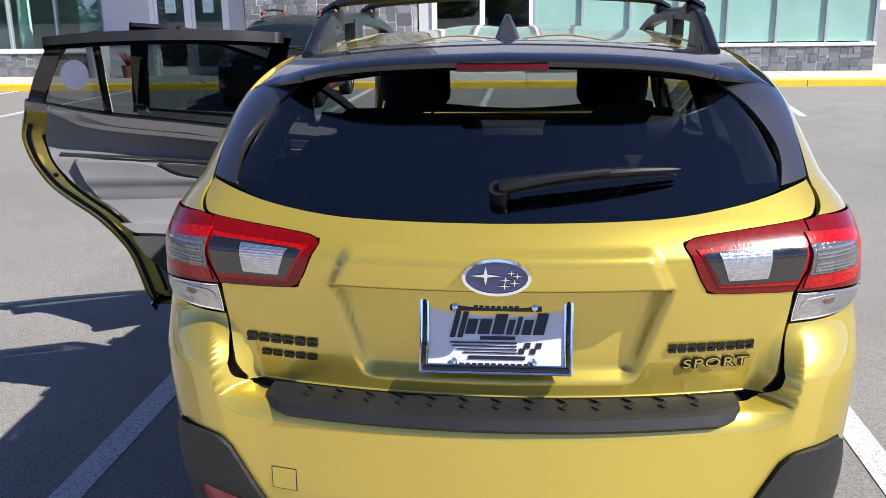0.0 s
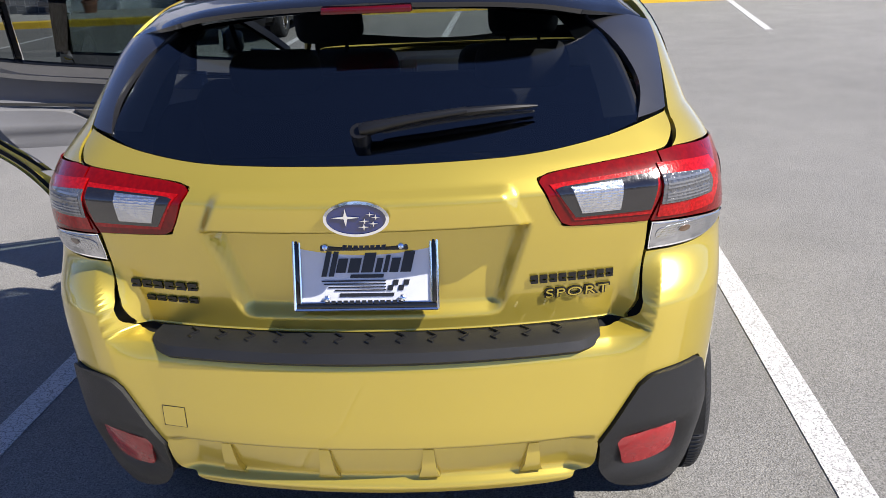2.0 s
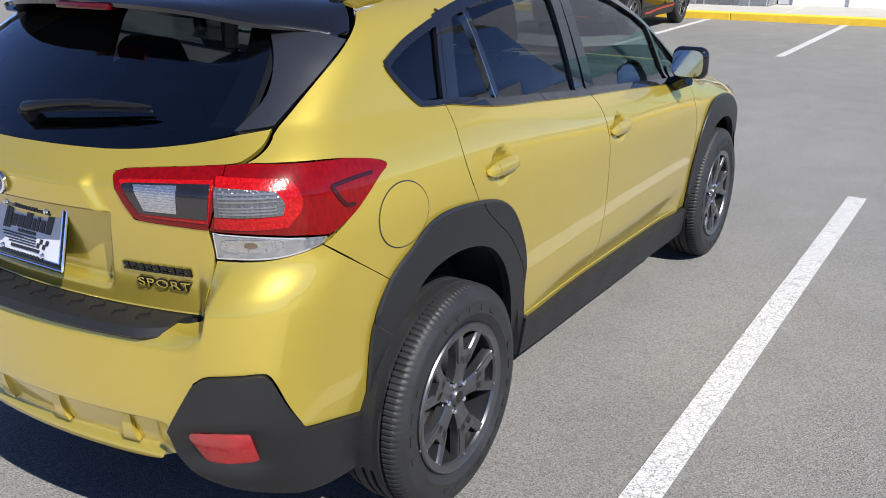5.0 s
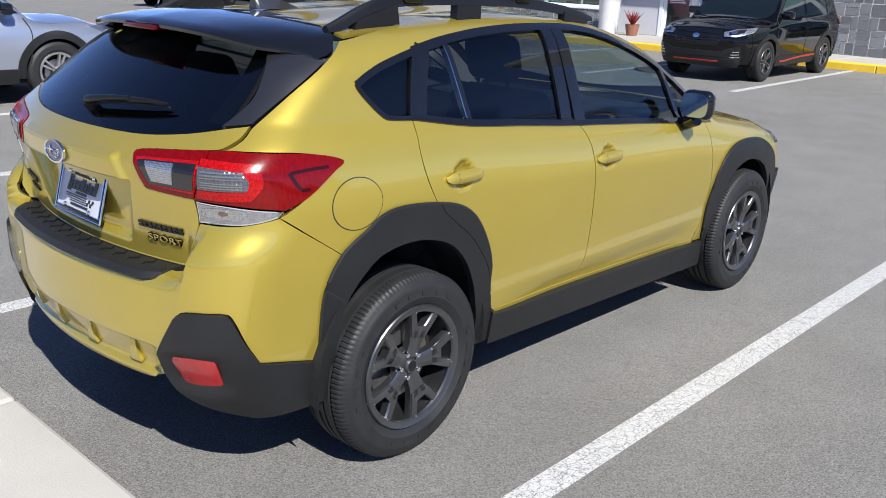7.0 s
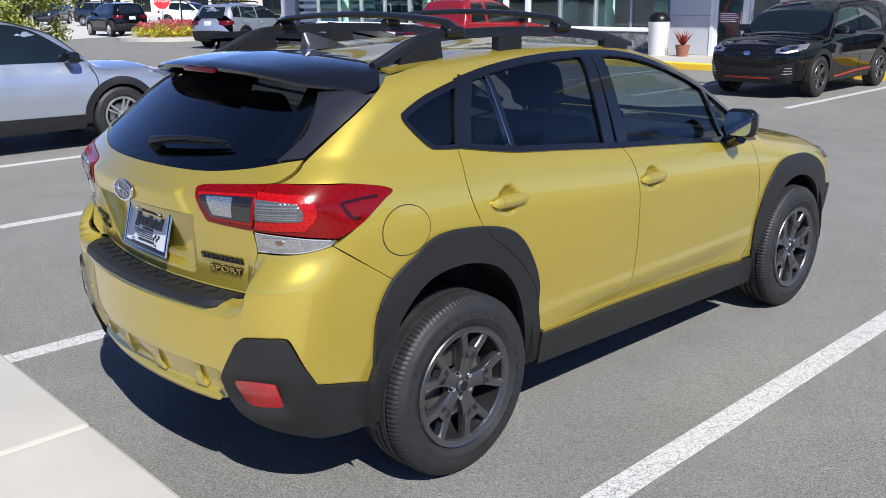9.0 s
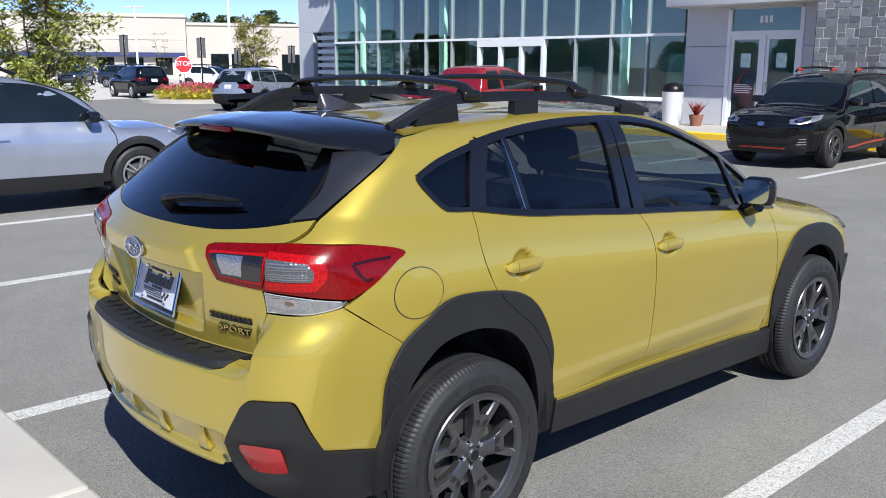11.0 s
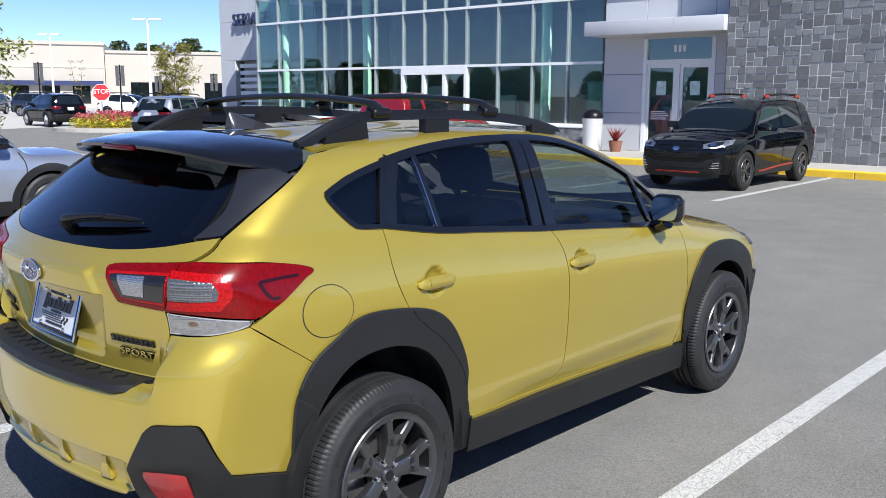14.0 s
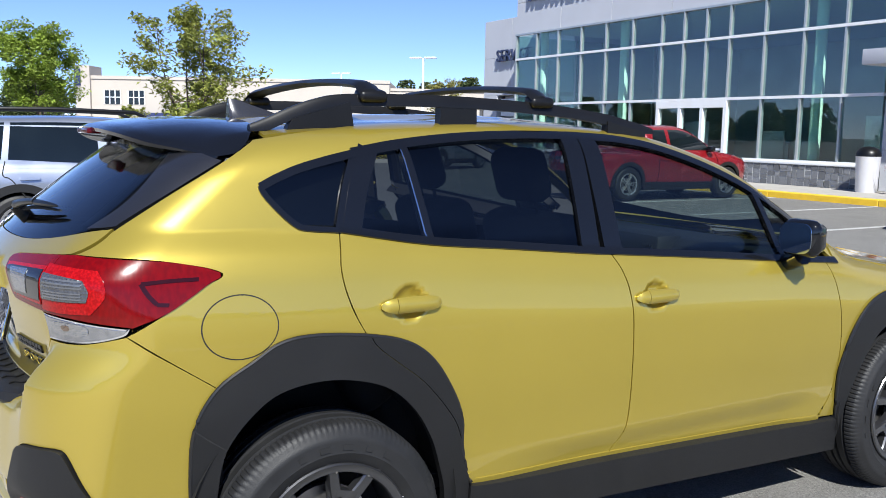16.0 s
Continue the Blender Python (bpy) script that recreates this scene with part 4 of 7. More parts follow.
for s in (1, -1):
    f = (lambda q: q) if s > 0 else mirrored
    inner = hero.panel("tail_lamp_inner", f(lamp_in_loop), "wrap", M["red"], car, 0.010, .003, .02, gap=.0005, label="red and smoked tail lamp")
    bezel = hero.panel("lamp_bezel", f(inset(loop([B(.634, 1.150), B(.45, 1.140), B(.402, 1.136)], [B(.402, 1.136), B(.455, 1.056)], [B(.455, 1.056), B(.626, 1.052)], [B(.626, 1.052), B(.634, 1.150)]), .001)), "wrap", M["red_bright"], inner, 0.010, .0052, .004)
    hero.panel("smoked_window", f(loop([B(.632, 1.140), B(.45, 1.131), B(.416, 1.126)], [B(.416, 1.126), B(.459, 1.064)], [B(.459, 1.064), B(.625, 1.064)], [B(.625, 1.064), B(.632, 1.140)])), "wrap", M["smoke"], inner, 0.010, .0074, .004)
    hero.panel("reverse_lens", f(loop([B(.557, 1.132), B(.449, 1.127)], [B(.449, 1.127), B(.472, 1.073)], [B(.472, 1.073), B(.555, 1.073)], [B(.555, 1.073), B(.557, 1.132)])), "wrap", M["facet"], inner, 0.008, .0092, .003)
    outer = hero.panel("tail_lamp_outer", f(lamp_outer), "wrap", M["red"], car, 0.010, .004, .024, gap=0, label="red wraparound tail lamp")
    hero.panel("lamp_ring", f(loop([W(.641, .222, 1.156), W(.70, .26, 1.153), W(.762, .32, 1.148)], [W(.762, .32, 1.148), W(.783, .33, 1.120), W(.788, .33, 1.085), W(.772, .30, 1.044)], [W(.772, .30, 1.044), W(.70, .235, 1.042), W(.638, .208, 1.044)], [W(.638, .208, 1.044), W(.641, .222, 1.156)])), "wrap", M["red_bright"], outer, 0.010, .0068, .004)
    hero.panel("led_window", f(loop([W(.646, .21, 1.134), W(.70, .245, 1.131), W(.750, .29, 1.125)], [W(.750, .29, 1.125), W(.766, .298, 1.10), W(.764, .293, 1.074)], [W(.764, .293, 1.074), W(.70, .24, 1.073), W(.644, .208, 1.074)], [W(.644, .208, 1.074), W(.646, .21, 1.134)])), "wrap", M["lamp_grey"], outer, 0.010, .0095, .004)
    ua, ub = W(.652, .214, 1.1)[0], W(.752, .286, 1.1)[0]
    for row in (1.080, 1.087, 1.094, 1.107, 1.114, 1.121):
        hero.panel("led_bar", f([(ua, row), (ub, row - .001), (ub, row + .0025), (ua, row + .0035)]), "wrap", M["led"], outer, .02, .0108, .002)
    for run in ([K(.55, 1.123), K(.48, 1.122), K(.41, 1.118)], [K(.41, 1.118), K(.425, 1.09), K(.445, 1.066)], [K(.445, 1.066), K(.46, 1.0645), K(.474, 1.0635)]):
        hero.ribbon("dark_stripe", [(u if s > 0 else -u, z) for u, z in run], .009, "wrap", M["red_dark"], outer, .006, .002, n=4, cell=.02)
    clear = hero.panel("turn_lens", f(lamp_clear), "wrap", M["chrome"], car, 0.010, .003, .022, gap=.002, label="clear lower lamp lens with bright reflector")
    hero.panel("turn_reflector", f(inset(lamp_clear, .0065)), "wrap", M["lens_clear"], clear, 0.010, .0046, .003)
    cu = B(.705, 1.0)[0]
    hero.panel("turn_bowl", f([(cu + .062 * math.copysign(abs(math.cos(t)) ** .6, math.cos(t)), 1.001 + .017 * math.copysign(abs(math.sin(t)) ** .6, math.sin(t))) for t in np.linspace(0, 2 * math.pi, 28, endpoint=False)]), "wrap", M["facet"], clear, .008, .0062, .003)
    hero.panel("amber_bulb", f([(cu + .013 * math.cos(t), 1.004 + .008 * math.sin(t)) for t in np.linspace(0, 2 * math.pi, 14, endpoint=False)]), "wrap", M["amber"], clear, 0.02, .0075, .002)

# bumper skin, lower cladding, reflectors
B_TOP = [B(0, .792), B(.45, .792), B(.55, .794), B(.588, .81), B(.611, .87), B(.622, .957)]
bump_half = loop(B_TOP, [B(.622, .957), B(.74, .963), K(.372, .986)], [K(.372, .986), K(.469, .916), K(.586, .835)], [K(.586, .835), K(.530, .731), K(.520, .60), K(.525, .475)], [K(.525, .475), K(.311, .525)], [K(.311, .525), B(.77, .60), B(.755, .69), B(.735, .704)], [B(.735, .704), B(.64, .697), B(.60, .675)], [B(.60, .675), B(.519, .545), B(.512, .52)], [B(.512, .52), B(.50, .45), B(.46, .435)], [B(.46, .435), B(.42, .412), B(.2, .408), B(0, .408)])
bumper = hero.panel("rear_bumper", [p for p in bump_half if p[0] > 1e-4] + [B(0, .408)] + mirrored([p for p in bump_half if p[0] > 1e-4]) + [B(0, .792)], "wrap", PAINT, car, 0.0056, 0, .02)
for s in (1, -1):
    f = (lambda q: q) if s > 0 else mirrored
    corner = hero.panel("bumper_cladding", f(loop([K(.527, .472), K(.313, .522)], [K(.313, .522), B(.768, .60), B(.752, .686), B(.735, .701)], [B(.735, .701), B(.64, .694), B(.602, .672)], [B(.602, .672), B(.522, .545), B(.515, .52)], [B(.515, .52), B(.52, .43), B(.58, .37), B(.70, .325), K(.35, .31), K(.59, .31)], [K(.59, .31), K(.585, .46), K(.527, .472)])), "wrap", CLAD, car, 0.02, .012, .03, bulge=lambda q: -.035 * np.exp(-(((np.abs(q[:, 0]) - abs(B(.64, .48)[0])) / .085) ** 4) - ((q[:, 1] - .485) / .06) ** 4))
    hero.panel("reflector", f(loop([B(.553, .527), B(.705, .550)], [B(.705, .550), B(.70, .44)], [B(.70, .44), B(.60, .43), B(.575, .44)], [B(.575, .44), B(.553, .527)])), "wrap", M["reflector"], corner, 0.02, -.006, .01)
# added near-black sheet that paints the shade in the tail's gaps
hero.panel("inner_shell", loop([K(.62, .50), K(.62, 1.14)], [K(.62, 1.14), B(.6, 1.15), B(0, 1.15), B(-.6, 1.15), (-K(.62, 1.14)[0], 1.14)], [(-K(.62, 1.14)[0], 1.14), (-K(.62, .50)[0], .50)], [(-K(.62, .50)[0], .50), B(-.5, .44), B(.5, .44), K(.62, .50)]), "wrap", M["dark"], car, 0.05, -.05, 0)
# tow cover and lower ribs
u0, u1 = B(-.502, .6)[0], B(-.446, .6)[0]
hero.panel("tow_cover_gap", [(u0 - .002, .584), (u1 + .002, .584), (u1 + .002, .638), (u0 - .002, .638)], "wrap", M["seam_dark"], bumper, .02, .0006, 0)
hero.panel("tow_cover", [(u0, .586), (u1, .586), (u1, .636), (u0, .636)], "wrap", PAINT, bumper, .02, .0016, .004)
for x in (-.36, -.12, .12, .36):
    a, b = B(x - .018, .5)[0], B(x + .018, .5)[0]
    hero.panel("bumper_rib", [(a - .008, .452), (b + .008, .452), (b, .475), (b - .006, .535), (a + .006, .535), (a, .475)], "wrap", PAINT, bumper, .008, .004, .02, bulge=lambda q: .009 * ease(.55, .47, q[:, 1]))
# step pad on the bumper
bm = bmesh.new()
prof = [(.165, .796), (.075, .800), (.050, .793), (.042, .772), (.055, .760), (.075, .76), (.165, .78)]
xs = np.linspace(-.515, .515, 41)
rings = []
for x in xs:
    k = .25 * x * x - .012 * ease(.49, .515, abs(x)) * 0
    e = 1 - .25 * ease(.47, .515, abs(x))
    rings.append([bm.verts.new((x, .165 + (y - .165) * e + k, z)) for y, z in prof])
for a, b in zip(rings, rings[1:]):
    for i in range(len(prof)):
        bm.faces.new((a[i], b[i], b[(i + 1) % len(prof)], a[(i + 1) % len(prof)]))
bm.faces.new(rings[0])
bm.faces.new(rings[-1][::-1])
bmesh.ops.recalc_face_normals(bm, faces=bm.faces)
pad = part("bumper_pad", bm, CLAD, car, "textured black bumper step pad", smooth=True)
for i in range(13):
    bm = bmesh.new()
    x = -.42 + i * .07
    k = .25 * x * x
    for (xa, ya), (xb, yb) in (((x - .012, .142), (x + .010, .120)), ((x + .010, .120), (x - .008, .098)), ((x - .008, .098), (x + .004, .085))):
        add_tube(bm, [(xa, ya + k, .8005), (xb, yb + k, .8005)], .0028, 5)
    part("pad_ridge", bm, M["satin_black"], pad)
# ---- rear screen, spoiler, wiper, badges ----
screen_r = [B(.612, 1.238), B(.60, 1.30), B(.565, 1.38), B(.50, 1.455)]
scr = loop([GL[5]] + GL[6:9] + [B(.612, 1.236)], screen_r, [B(.50, 1.455), B(.25, 1.487), B(0, 1.492)])
hero.panel("rear_window", [p for p in scr if p[0] > 1e-4] + [B(0, 1.492)] + mirrored([p for p in scr if p[0] > 1e-4]) + [GL[5]], "wrap", M["rear_glass"], tailgate, 0.04, -.002, 0)
fin_edge = [K(y + .0015, z + .003) for y, z in spline([(.384, 1.2515), (.45, 1.293), (.52, 1.335), (.59, 1.377), (.655, 1.414)], 4)]
for s in (1, -1):
    f = (lambda q: q) if s > 0 else mirrored
    hero.panel("side_fin", f(loop([B(.608, 1.238), B(.672, 1.248), fin_edge[0]]) + fin_edge[1:] + loop([B(.52, 1.458), B(.50, 1.450), B(.575, 1.385), B(.612, 1.33), B(.622, 1.29), B(.608, 1.238)])), "wrap", M["fin"], tailgate, 0.02, .003, .016, label="satin grey-black side fin")

for s in (1, -1):
    f = (lambda q: q) if s > 0 else mirrored
    hero.panel("glass_border", f([B(.535, 1.25), B(.625, 1.25), B(.60, 1.33), B(.52, 1.455), B(.44, 1.455), B(.51, 1.36)]), "wrap", M["satin_black"], tailgate, .04, -.010, 0)
hero.panel("upper_band", [B(x, z) for x, z in ((.50, 1.445), (.25, 1.478), (0, 1.484), (-.25, 1.478), (-.50, 1.445))] + [(u, 1.515) for u in (B(-.52, 1.45)[0], 0, B(.52, 1.45)[0])], "wrap", M["gloss_black"], tailgate, .04, -.006, 0)
bm = bmesh.new()
lip = [(0, .402), (.255, .417), (.40, .446), (.50, .500), (.57, .572), (.62, .617), (.655, .648)]
lip_z = [(0, 1.508), (.255, 1.500), (.40, 1.487), (.50, 1.466), (.57, 1.450), (.62, 1.438), (.655, 1.426)]
brow = [(0, .845), (.30, .832), (.447, .812), (.545, .783), (.60, .757), (.63, .728), (.648, .695), (.655, .651)]
rows = []
for i in range(49):
    x = .655 * math.sin((i / 24 - 1) * math.pi / 2)
    a = abs(x)
    y1, zt, y0 = float(interp(a, lip)), float(interp(a, lip_z)), float(interp(a, brow))
    z0 = float(hero.place("top", [(a, y0)])[0][2]) if a < .60 else float(np.interp(a, (.60, .655), (1.480, 1.427)))
    w = min((y0 - y1) / .30, 1)
    row = []
    for u in (1, .86, .7, .5, .3, .14, .04):
        y = y1 + (y0 - y1) * u
        z = zt + (z0 - zt) * u ** .85 + .012 * math.sin(u * math.pi) * w
        row.append((x, y, z + .003))
    row += [(x, y1, zt - .003), (x, y1 + .003, zt - .014 * w), (x, y1 + .05 * w, zt - .022 * w), (x, y1 + .14 * w, zt - .030 * w), (x, y0, z0 - .045 * w)]
    rows.append([bm.verts.new(v) for v in row])
for a, b in zip(rows, rows[1:]):
    for i in range(len(a) - 1):
        bm.faces.new((a[i], b[i], b[i + 1], a[i + 1]))
bm.faces.new(rows[0])
bm.faces.new(rows[-1][::-1])
bmesh.ops.recalc_face_normals(bm, faces=bm.faces)
spoiler = part("roof_spoiler", bm, M["gloss_black"], tailgate, "gloss black roof spoiler", smooth=True)
bm = bmesh.new()
add_box(bm, (-.105, .398, 1.482), (.105, .44, 1.4985), .004)
part("stop_lamp", bm, M["red_deep"], spoiler, "dark red high brake lamp", smooth=True)

# wiper
w0, w1 = hero.place("wrap", [B(.0, 1.232), B(.385, 1.262)])
n0 = hero.normal(np.array([w0]))[0]
wp = lambda u, h: tuple(w0 + (w1 - w0) * u + np.array([0, -.05 * u * (1 - u), .012 * math.sin(u * math.pi)]) + n0 * h)
bm = bmesh.new()
add_tube(bm, [wp(u, .030) for u in (.0, .03, .12, .3, .6)], [.013, .016, .014, .011, .009], 10)
add_tube(bm, [wp(0, -.01), wp(0, .03)], .022, 12)
add_tube(bm, [wp(u, .026) for u in (.55, .62, .8, .95, 1.0)], [.008, .010, .008, .005, .002], 8)
arm = part("rear_wiper", bm, M["satin_black"], tailgate, "black rear wiper", smooth=True)
bm = bmesh.new()
add_tube(bm, [wp(u, .008) for u in (.12, .4, .7, .98)], [.004, .006, .006, .003], 6)
part("wiper_blade", bm, M["seam_dark"], arm)


def on_tail(x, z, off=0.0):
    p = hero.place("wrap", [B(x, z)])
    return Vector(p[0] + hero.normal(p)[0] * off)


# oval badge
bm = bmesh.new()
for k, (rx, rz, o) in enumerate(((.070, .039, .004), (.070, .039, .012), (.063, .033, .013), (.062, .032, .009))):
    ring = [bm.verts.new(on_tail(0, 1.096, 0) + Vector((rx * math.cos(t), -o, rz * math.sin(t)))) for t in np.linspace(0, 2 * math.pi, 40, endpoint=False)]
    if k:
        for i in range(40):
            bm.faces.new((last[i], last[(i + 1) % 40], ring[(i + 1) % 40], ring[i]))
    last = ring
bmesh.ops.recalc_face_normals(bm, faces=bm.faces)
badge = part("oval_badge", bm, M["chrome"], tailgate, "chrome-rimmed blue oval badge", smooth=True)
bm = bmesh.new()
bm.faces.new([bm.verts.new(on_tail(0, 1.096, 0) + Vector((.063 * math.cos(t), -.010, .033 * math.sin(t)))) for t in np.linspace(0, 2 * math.pi, 40, endpoint=False)])
part("badge_field", bm, M["blue"], badge)
bm = bmesh.new()
base = on_tail(0, 1.096, 0)
for cx, cz, r in ((-.022, .004, .024), (.018, -.004, .009), (.016, -.017, .010), (.036, -.010, .009), (.042, .004, .008), (.030, .010, .007)):
    pts = []
    for k in range(8):
        q = r * (1 if k % 2 == 0 else .22) * (1.25 if k % 4 == 0 else 1)
        a = k * math.pi / 4
        pts.append(base + Vector((cx + q * math.cos(a), -.011, cz + q * .8 * math.sin(a))))
    extrude_poly(bm, pts, (0, -.003, 0))
part("badge_stars", bm, M["chrome"], badge)

# number plate: frame, sheet, dark shapes in place of the dealer's lettering
pm = Matrix.Translation((-.004, .158, .945)) @ Matrix.Rotation(radians(-15), 4, "X")
bm = bmesh.new()
for lo, hi in (((-.158, -.012, .073), (.158, .004, .082)), ((-.158, -.012, -.082), (.158, .004, -.071)), ((-.158, -.012, -.071), (-.1495, .004, .073)), ((.1495, -.012, -.071), (.158, .004, .073)), ((-.100, -.0122, .047), (.098, .003, .074))):
    add_box(bm, lo, hi, .003)
bmesh.ops.transform(bm, matrix=pm, verts=bm.verts)
plate_frame = part("plate_frame", bm, M["gloss_black"], tailgate, "glossy black and chrome plate frame", smooth=True)
bm = bmesh.new()
add_box(bm, (-.150, -.006, -.078), (.150, .000, .078), .002)
bmesh.ops.transform(bm, matrix=pm, verts=bm.verts)
part("plate_sheet", bm, M["plate"], plate_frame, "pale dealer plate")
bm = bmesh.new()
rim = [(-.161, -.085), (.161, -.085), (.161, .085), (-.161, .085)]
for (a, b), (c, d) in zip(rim, rim[1:] + rim[:1]):
    add_tube(bm, [pm @ Vector((a, -.008, b)), pm @ Vector((c, -.008, d))], .0035, 6)
part("plate_rim", bm, M["chrome"], plate_frame)
bm = bmesh.new()
lip_in = [(-.147, -.0685), (.147, -.0685), (.147, .0705), (-.147, .0705)]
for (a, b), (c, d) in zip(lip_in, lip_in[1:] + lip_in[:1]):
    add_tube(bm, [pm @ Vector((a, -.009, b)), pm @ Vector((c, -.009, d))], .0025, 6)
part("plate_inner_rim", bm, M["chrome"], plate_frame)
bm = bmesh.new()


def slant(x0, z0, x1, z1, lean=.25, y=-.0072, h=.0012):
    s = (z1 - z0) * lean
    extrude_poly(bm, [pm @ Vector(v) for v in ((x0, y, z0), (x1, y, z0), (x1 + s, y, z1), (x0 + s, y, z1))], pm.to_3x3() @ Vector((0, -h, 0)))


x = -.100
for w, tall in ((.012, .046), (.012, .046), (.022, .030), (.026, .030), (.026, .042), (.014, .030), (.010, .036), (.020, .030), (.024, .044)):
    slant(x, -.002 if tall < .046 else -.010, x + w, tall)
    x += w + .0045
for k, (z, a) in enumerate(((-.020, -.100), (-.027, -.095), (-.034, -.085), (-.041, -.070))):
    slant(a, z - .002, .045, z + .001)
for i in range(4):
    for j in range(2):
        if (i + j) % 2 == 0:
            slant(.048 + i * .012, -.043 + j * .012, .060 + i * .012, -.031 + j * .012)
slant(-.035, -.014, .040, -.006)
slant(-.060, -.056, .062, -.048)
for i in range(13):
    slant(-.092 + i * .0138, -.0715, -.082 + i * .0138, -.0635, 0, -.0125)
for i in range(8):
    slant(-.050 + i * .0125, .050, -.0405 + i * .0125, .072 if i in (0, 4, 7) else .066, .2, -.0128)
tagged(part("plate_printing", bm, M["ink"], plate_frame, "dark printed shapes and bars"), kind="stuff")
for a in (-.088, .082):
    for b in (.056, -.060):
        bm = bmesh.new()
        lathe(bm, [(0, .006), (.006, .005), (.0085, 0)], 12, pm @ Matrix.Translation((a, -.011, b)) @ Matrix.Rotation(radians(90), 4, "X"))
        part("plate_screw", bm, M["chrome"], plate_frame)


# name badges as plain raised bars, and the trim word
def bars(name, x0, x1, z, h, n, material, label):
    bm = bmesh.new()
    w = (x1 - x0) / n
    for i in range(n):
        xa, xb = x0 + i * w, x0 + (i + .78) * w
        p = [on_tail(xa, z, .001), on_tail(xb, z, .001), on_tail(xb, z + h, .001), on_tail(xa, z + h, .001)]
        q = [v + Vector((0, 0, 0)) for v in p]
        g = [p[0].lerp(p[3], .30), p[1].lerp(p[2], .30), p[1].lerp(p[2], .52), p[0].lerp(p[3], .52)]
        extrude_poly(bm, [p[0], p[1], g[1], g[0]], (0, -.005, 0))
        extrude_poly(bm, [g[3], g[2], p[2], p[3]], (0, -.005, 0))
        mid = [p[0].lerp(p[1], .0 if i % 2 else .6), p[0].lerp(p[1], .4 if i % 2 else 1), p[3].lerp(p[2], .4 if i % 2 else 1), p[3].lerp(p[2], .0 if i % 2 else .6)]
        extrude_poly(bm, mid, (0, -.0045, 0))
    bmesh.ops.recalc_face_normals(bm, faces=bm.faces)
    return tagged(part(name, bm, material, tailgate, label), kind="stuff")


bars("name_badge", -.572, -.395, .898, .019, 6, M["satin_black"], "dark raised name badge")
bars("name_badge", -.540, -.400, .864, .013, 5, M["satin_black"], "dark raised drive badge")
bars("name_badge", .362, .552, .906, .020, 9, M["satin_black"], "dark raised model badge")
o = on_tail(.465, .868, .003)
nn = Vector(hero.normal(np.array([tuple(o)]))[0])
xa = Vector((0, 0, 1)).cross(nn).normalized()
mt = Matrix.Translation(o) @ Matrix((xa, nn.cross(xa), nn)).transposed().to_4x4()
word = None
for name, grow, deep, lift, mat, lab in (("trim_word", .0022, .0022, 0, M["satin_black"], "raised trim badge with dark edge"), ("word_face", -.0003, .0008, .0030, M["paint"], "yellow face of the trim badge")):
    txt = bpy.data.curves.new(name, "FONT")
    txt.body, txt.size, txt.extrude, txt.align_x, txt.offset, txt.space_character = "SPORT", .034, deep, "CENTER", grow, 1.12
    tmp = new(name + "_text", txt)
    me = bpy.data.meshes.new_from_object(tmp.evaluated_get(bpy.context.evaluated_depsgraph_get()))
    bpy.data.objects.remove(tmp)
    me.transform(mt @ Matrix.Translation((0, 0, lift)) @ Matrix.Diagonal((1.35, .92, 1, 1)))
    me.materials.append(mat)
    w = new(name, me)
    w.parent = word or tailgate
    word = word or w
    tagged(w, lab)

# ---- roof, rails, screen and bonnet ----
hero.panel("roof", loop([(-.60, .80), (.60, .80)], [(.60, .80), (.60, 1.6), (.59, 2.2)], [(.59, 2.2), (.3, 2.36), (0, 2.40), (-.3, 2.36), (-.59, 2.2)], [(-.59, 2.2), (-.60, 1.6), (-.60, .80)]), "top", PAINT, car, 0.05, -.003, .01, bulge=lambda q: -.006 * np.cos(np.clip(q[:, 0] / .42, -1, 1) * math.pi * 2.5) * (np.abs(q[:, 0]) < .42))
hero.panel("windscreen", loop([(-.60, 2.27), (-.3, 2.41), (0, 2.44), (.3, 2.41), (.60, 2.27)], [(.60, 2.27), (.67, 2.7), (.70, 3.0)], [(.70, 3.0), (.35, 3.17), (0, 3.22), (-.35, 3.17), (-.70, 3.0)], [(-.70, 3.0), (-.67, 2.7), (-.60, 2.27)]), "top", M["clear_glass"], car, 0.06, -.004, 0)
hero.panel("bonnet", loop([(-.72, 3.15), (-.35, 3.24), (0, 3.27), (.35, 3.24), (.72, 3.15)], [(.72, 3.15), (.73, 3.6), (.68, 4.0)], [(.68, 4.0), (.4, 4.17), (0, 4.23), (-.4, 4.17), (-.68, 4.0)], [(-.68, 4.0), (-.73, 3.6), (-.72, 3.15)]), "top", PAINT, car, 0.05, .001, .012)
hero.panel("cowl", loop([(-.70, 3.0), (0, 3.20), (.70, 3.0)], [(.70, 3.0), (.73, 3.14)], [(.73, 3.14), (0, 3.26), (-.73, 3.14)], [(-.73, 3.14), (-.70, 3.0)]), "top", M["satin_black"], car, 0.05, -.012, 0)
N = hero.nose_x
hero.panel("front_bumper", [N(x, z) for x, z in ((-.70, .84), (-.3, .875), (0, .88), (.3, .875), (.70, .84), (.76, .60), (.75, .40), (.4, .30), (-.4, .30), (-.75, .40), (-.76, .60))], "nose", PAINT, car, 0.04, -.004, .02)
hero.panel("front_grille", [N(x, z) for x, z in ((-.34, .80), (.34, .80), (.40, .66), (.30, .56), (-.30, .56), (-.40, .66))], "nose", M["gloss_black"], car, 0.04, .006, .02)
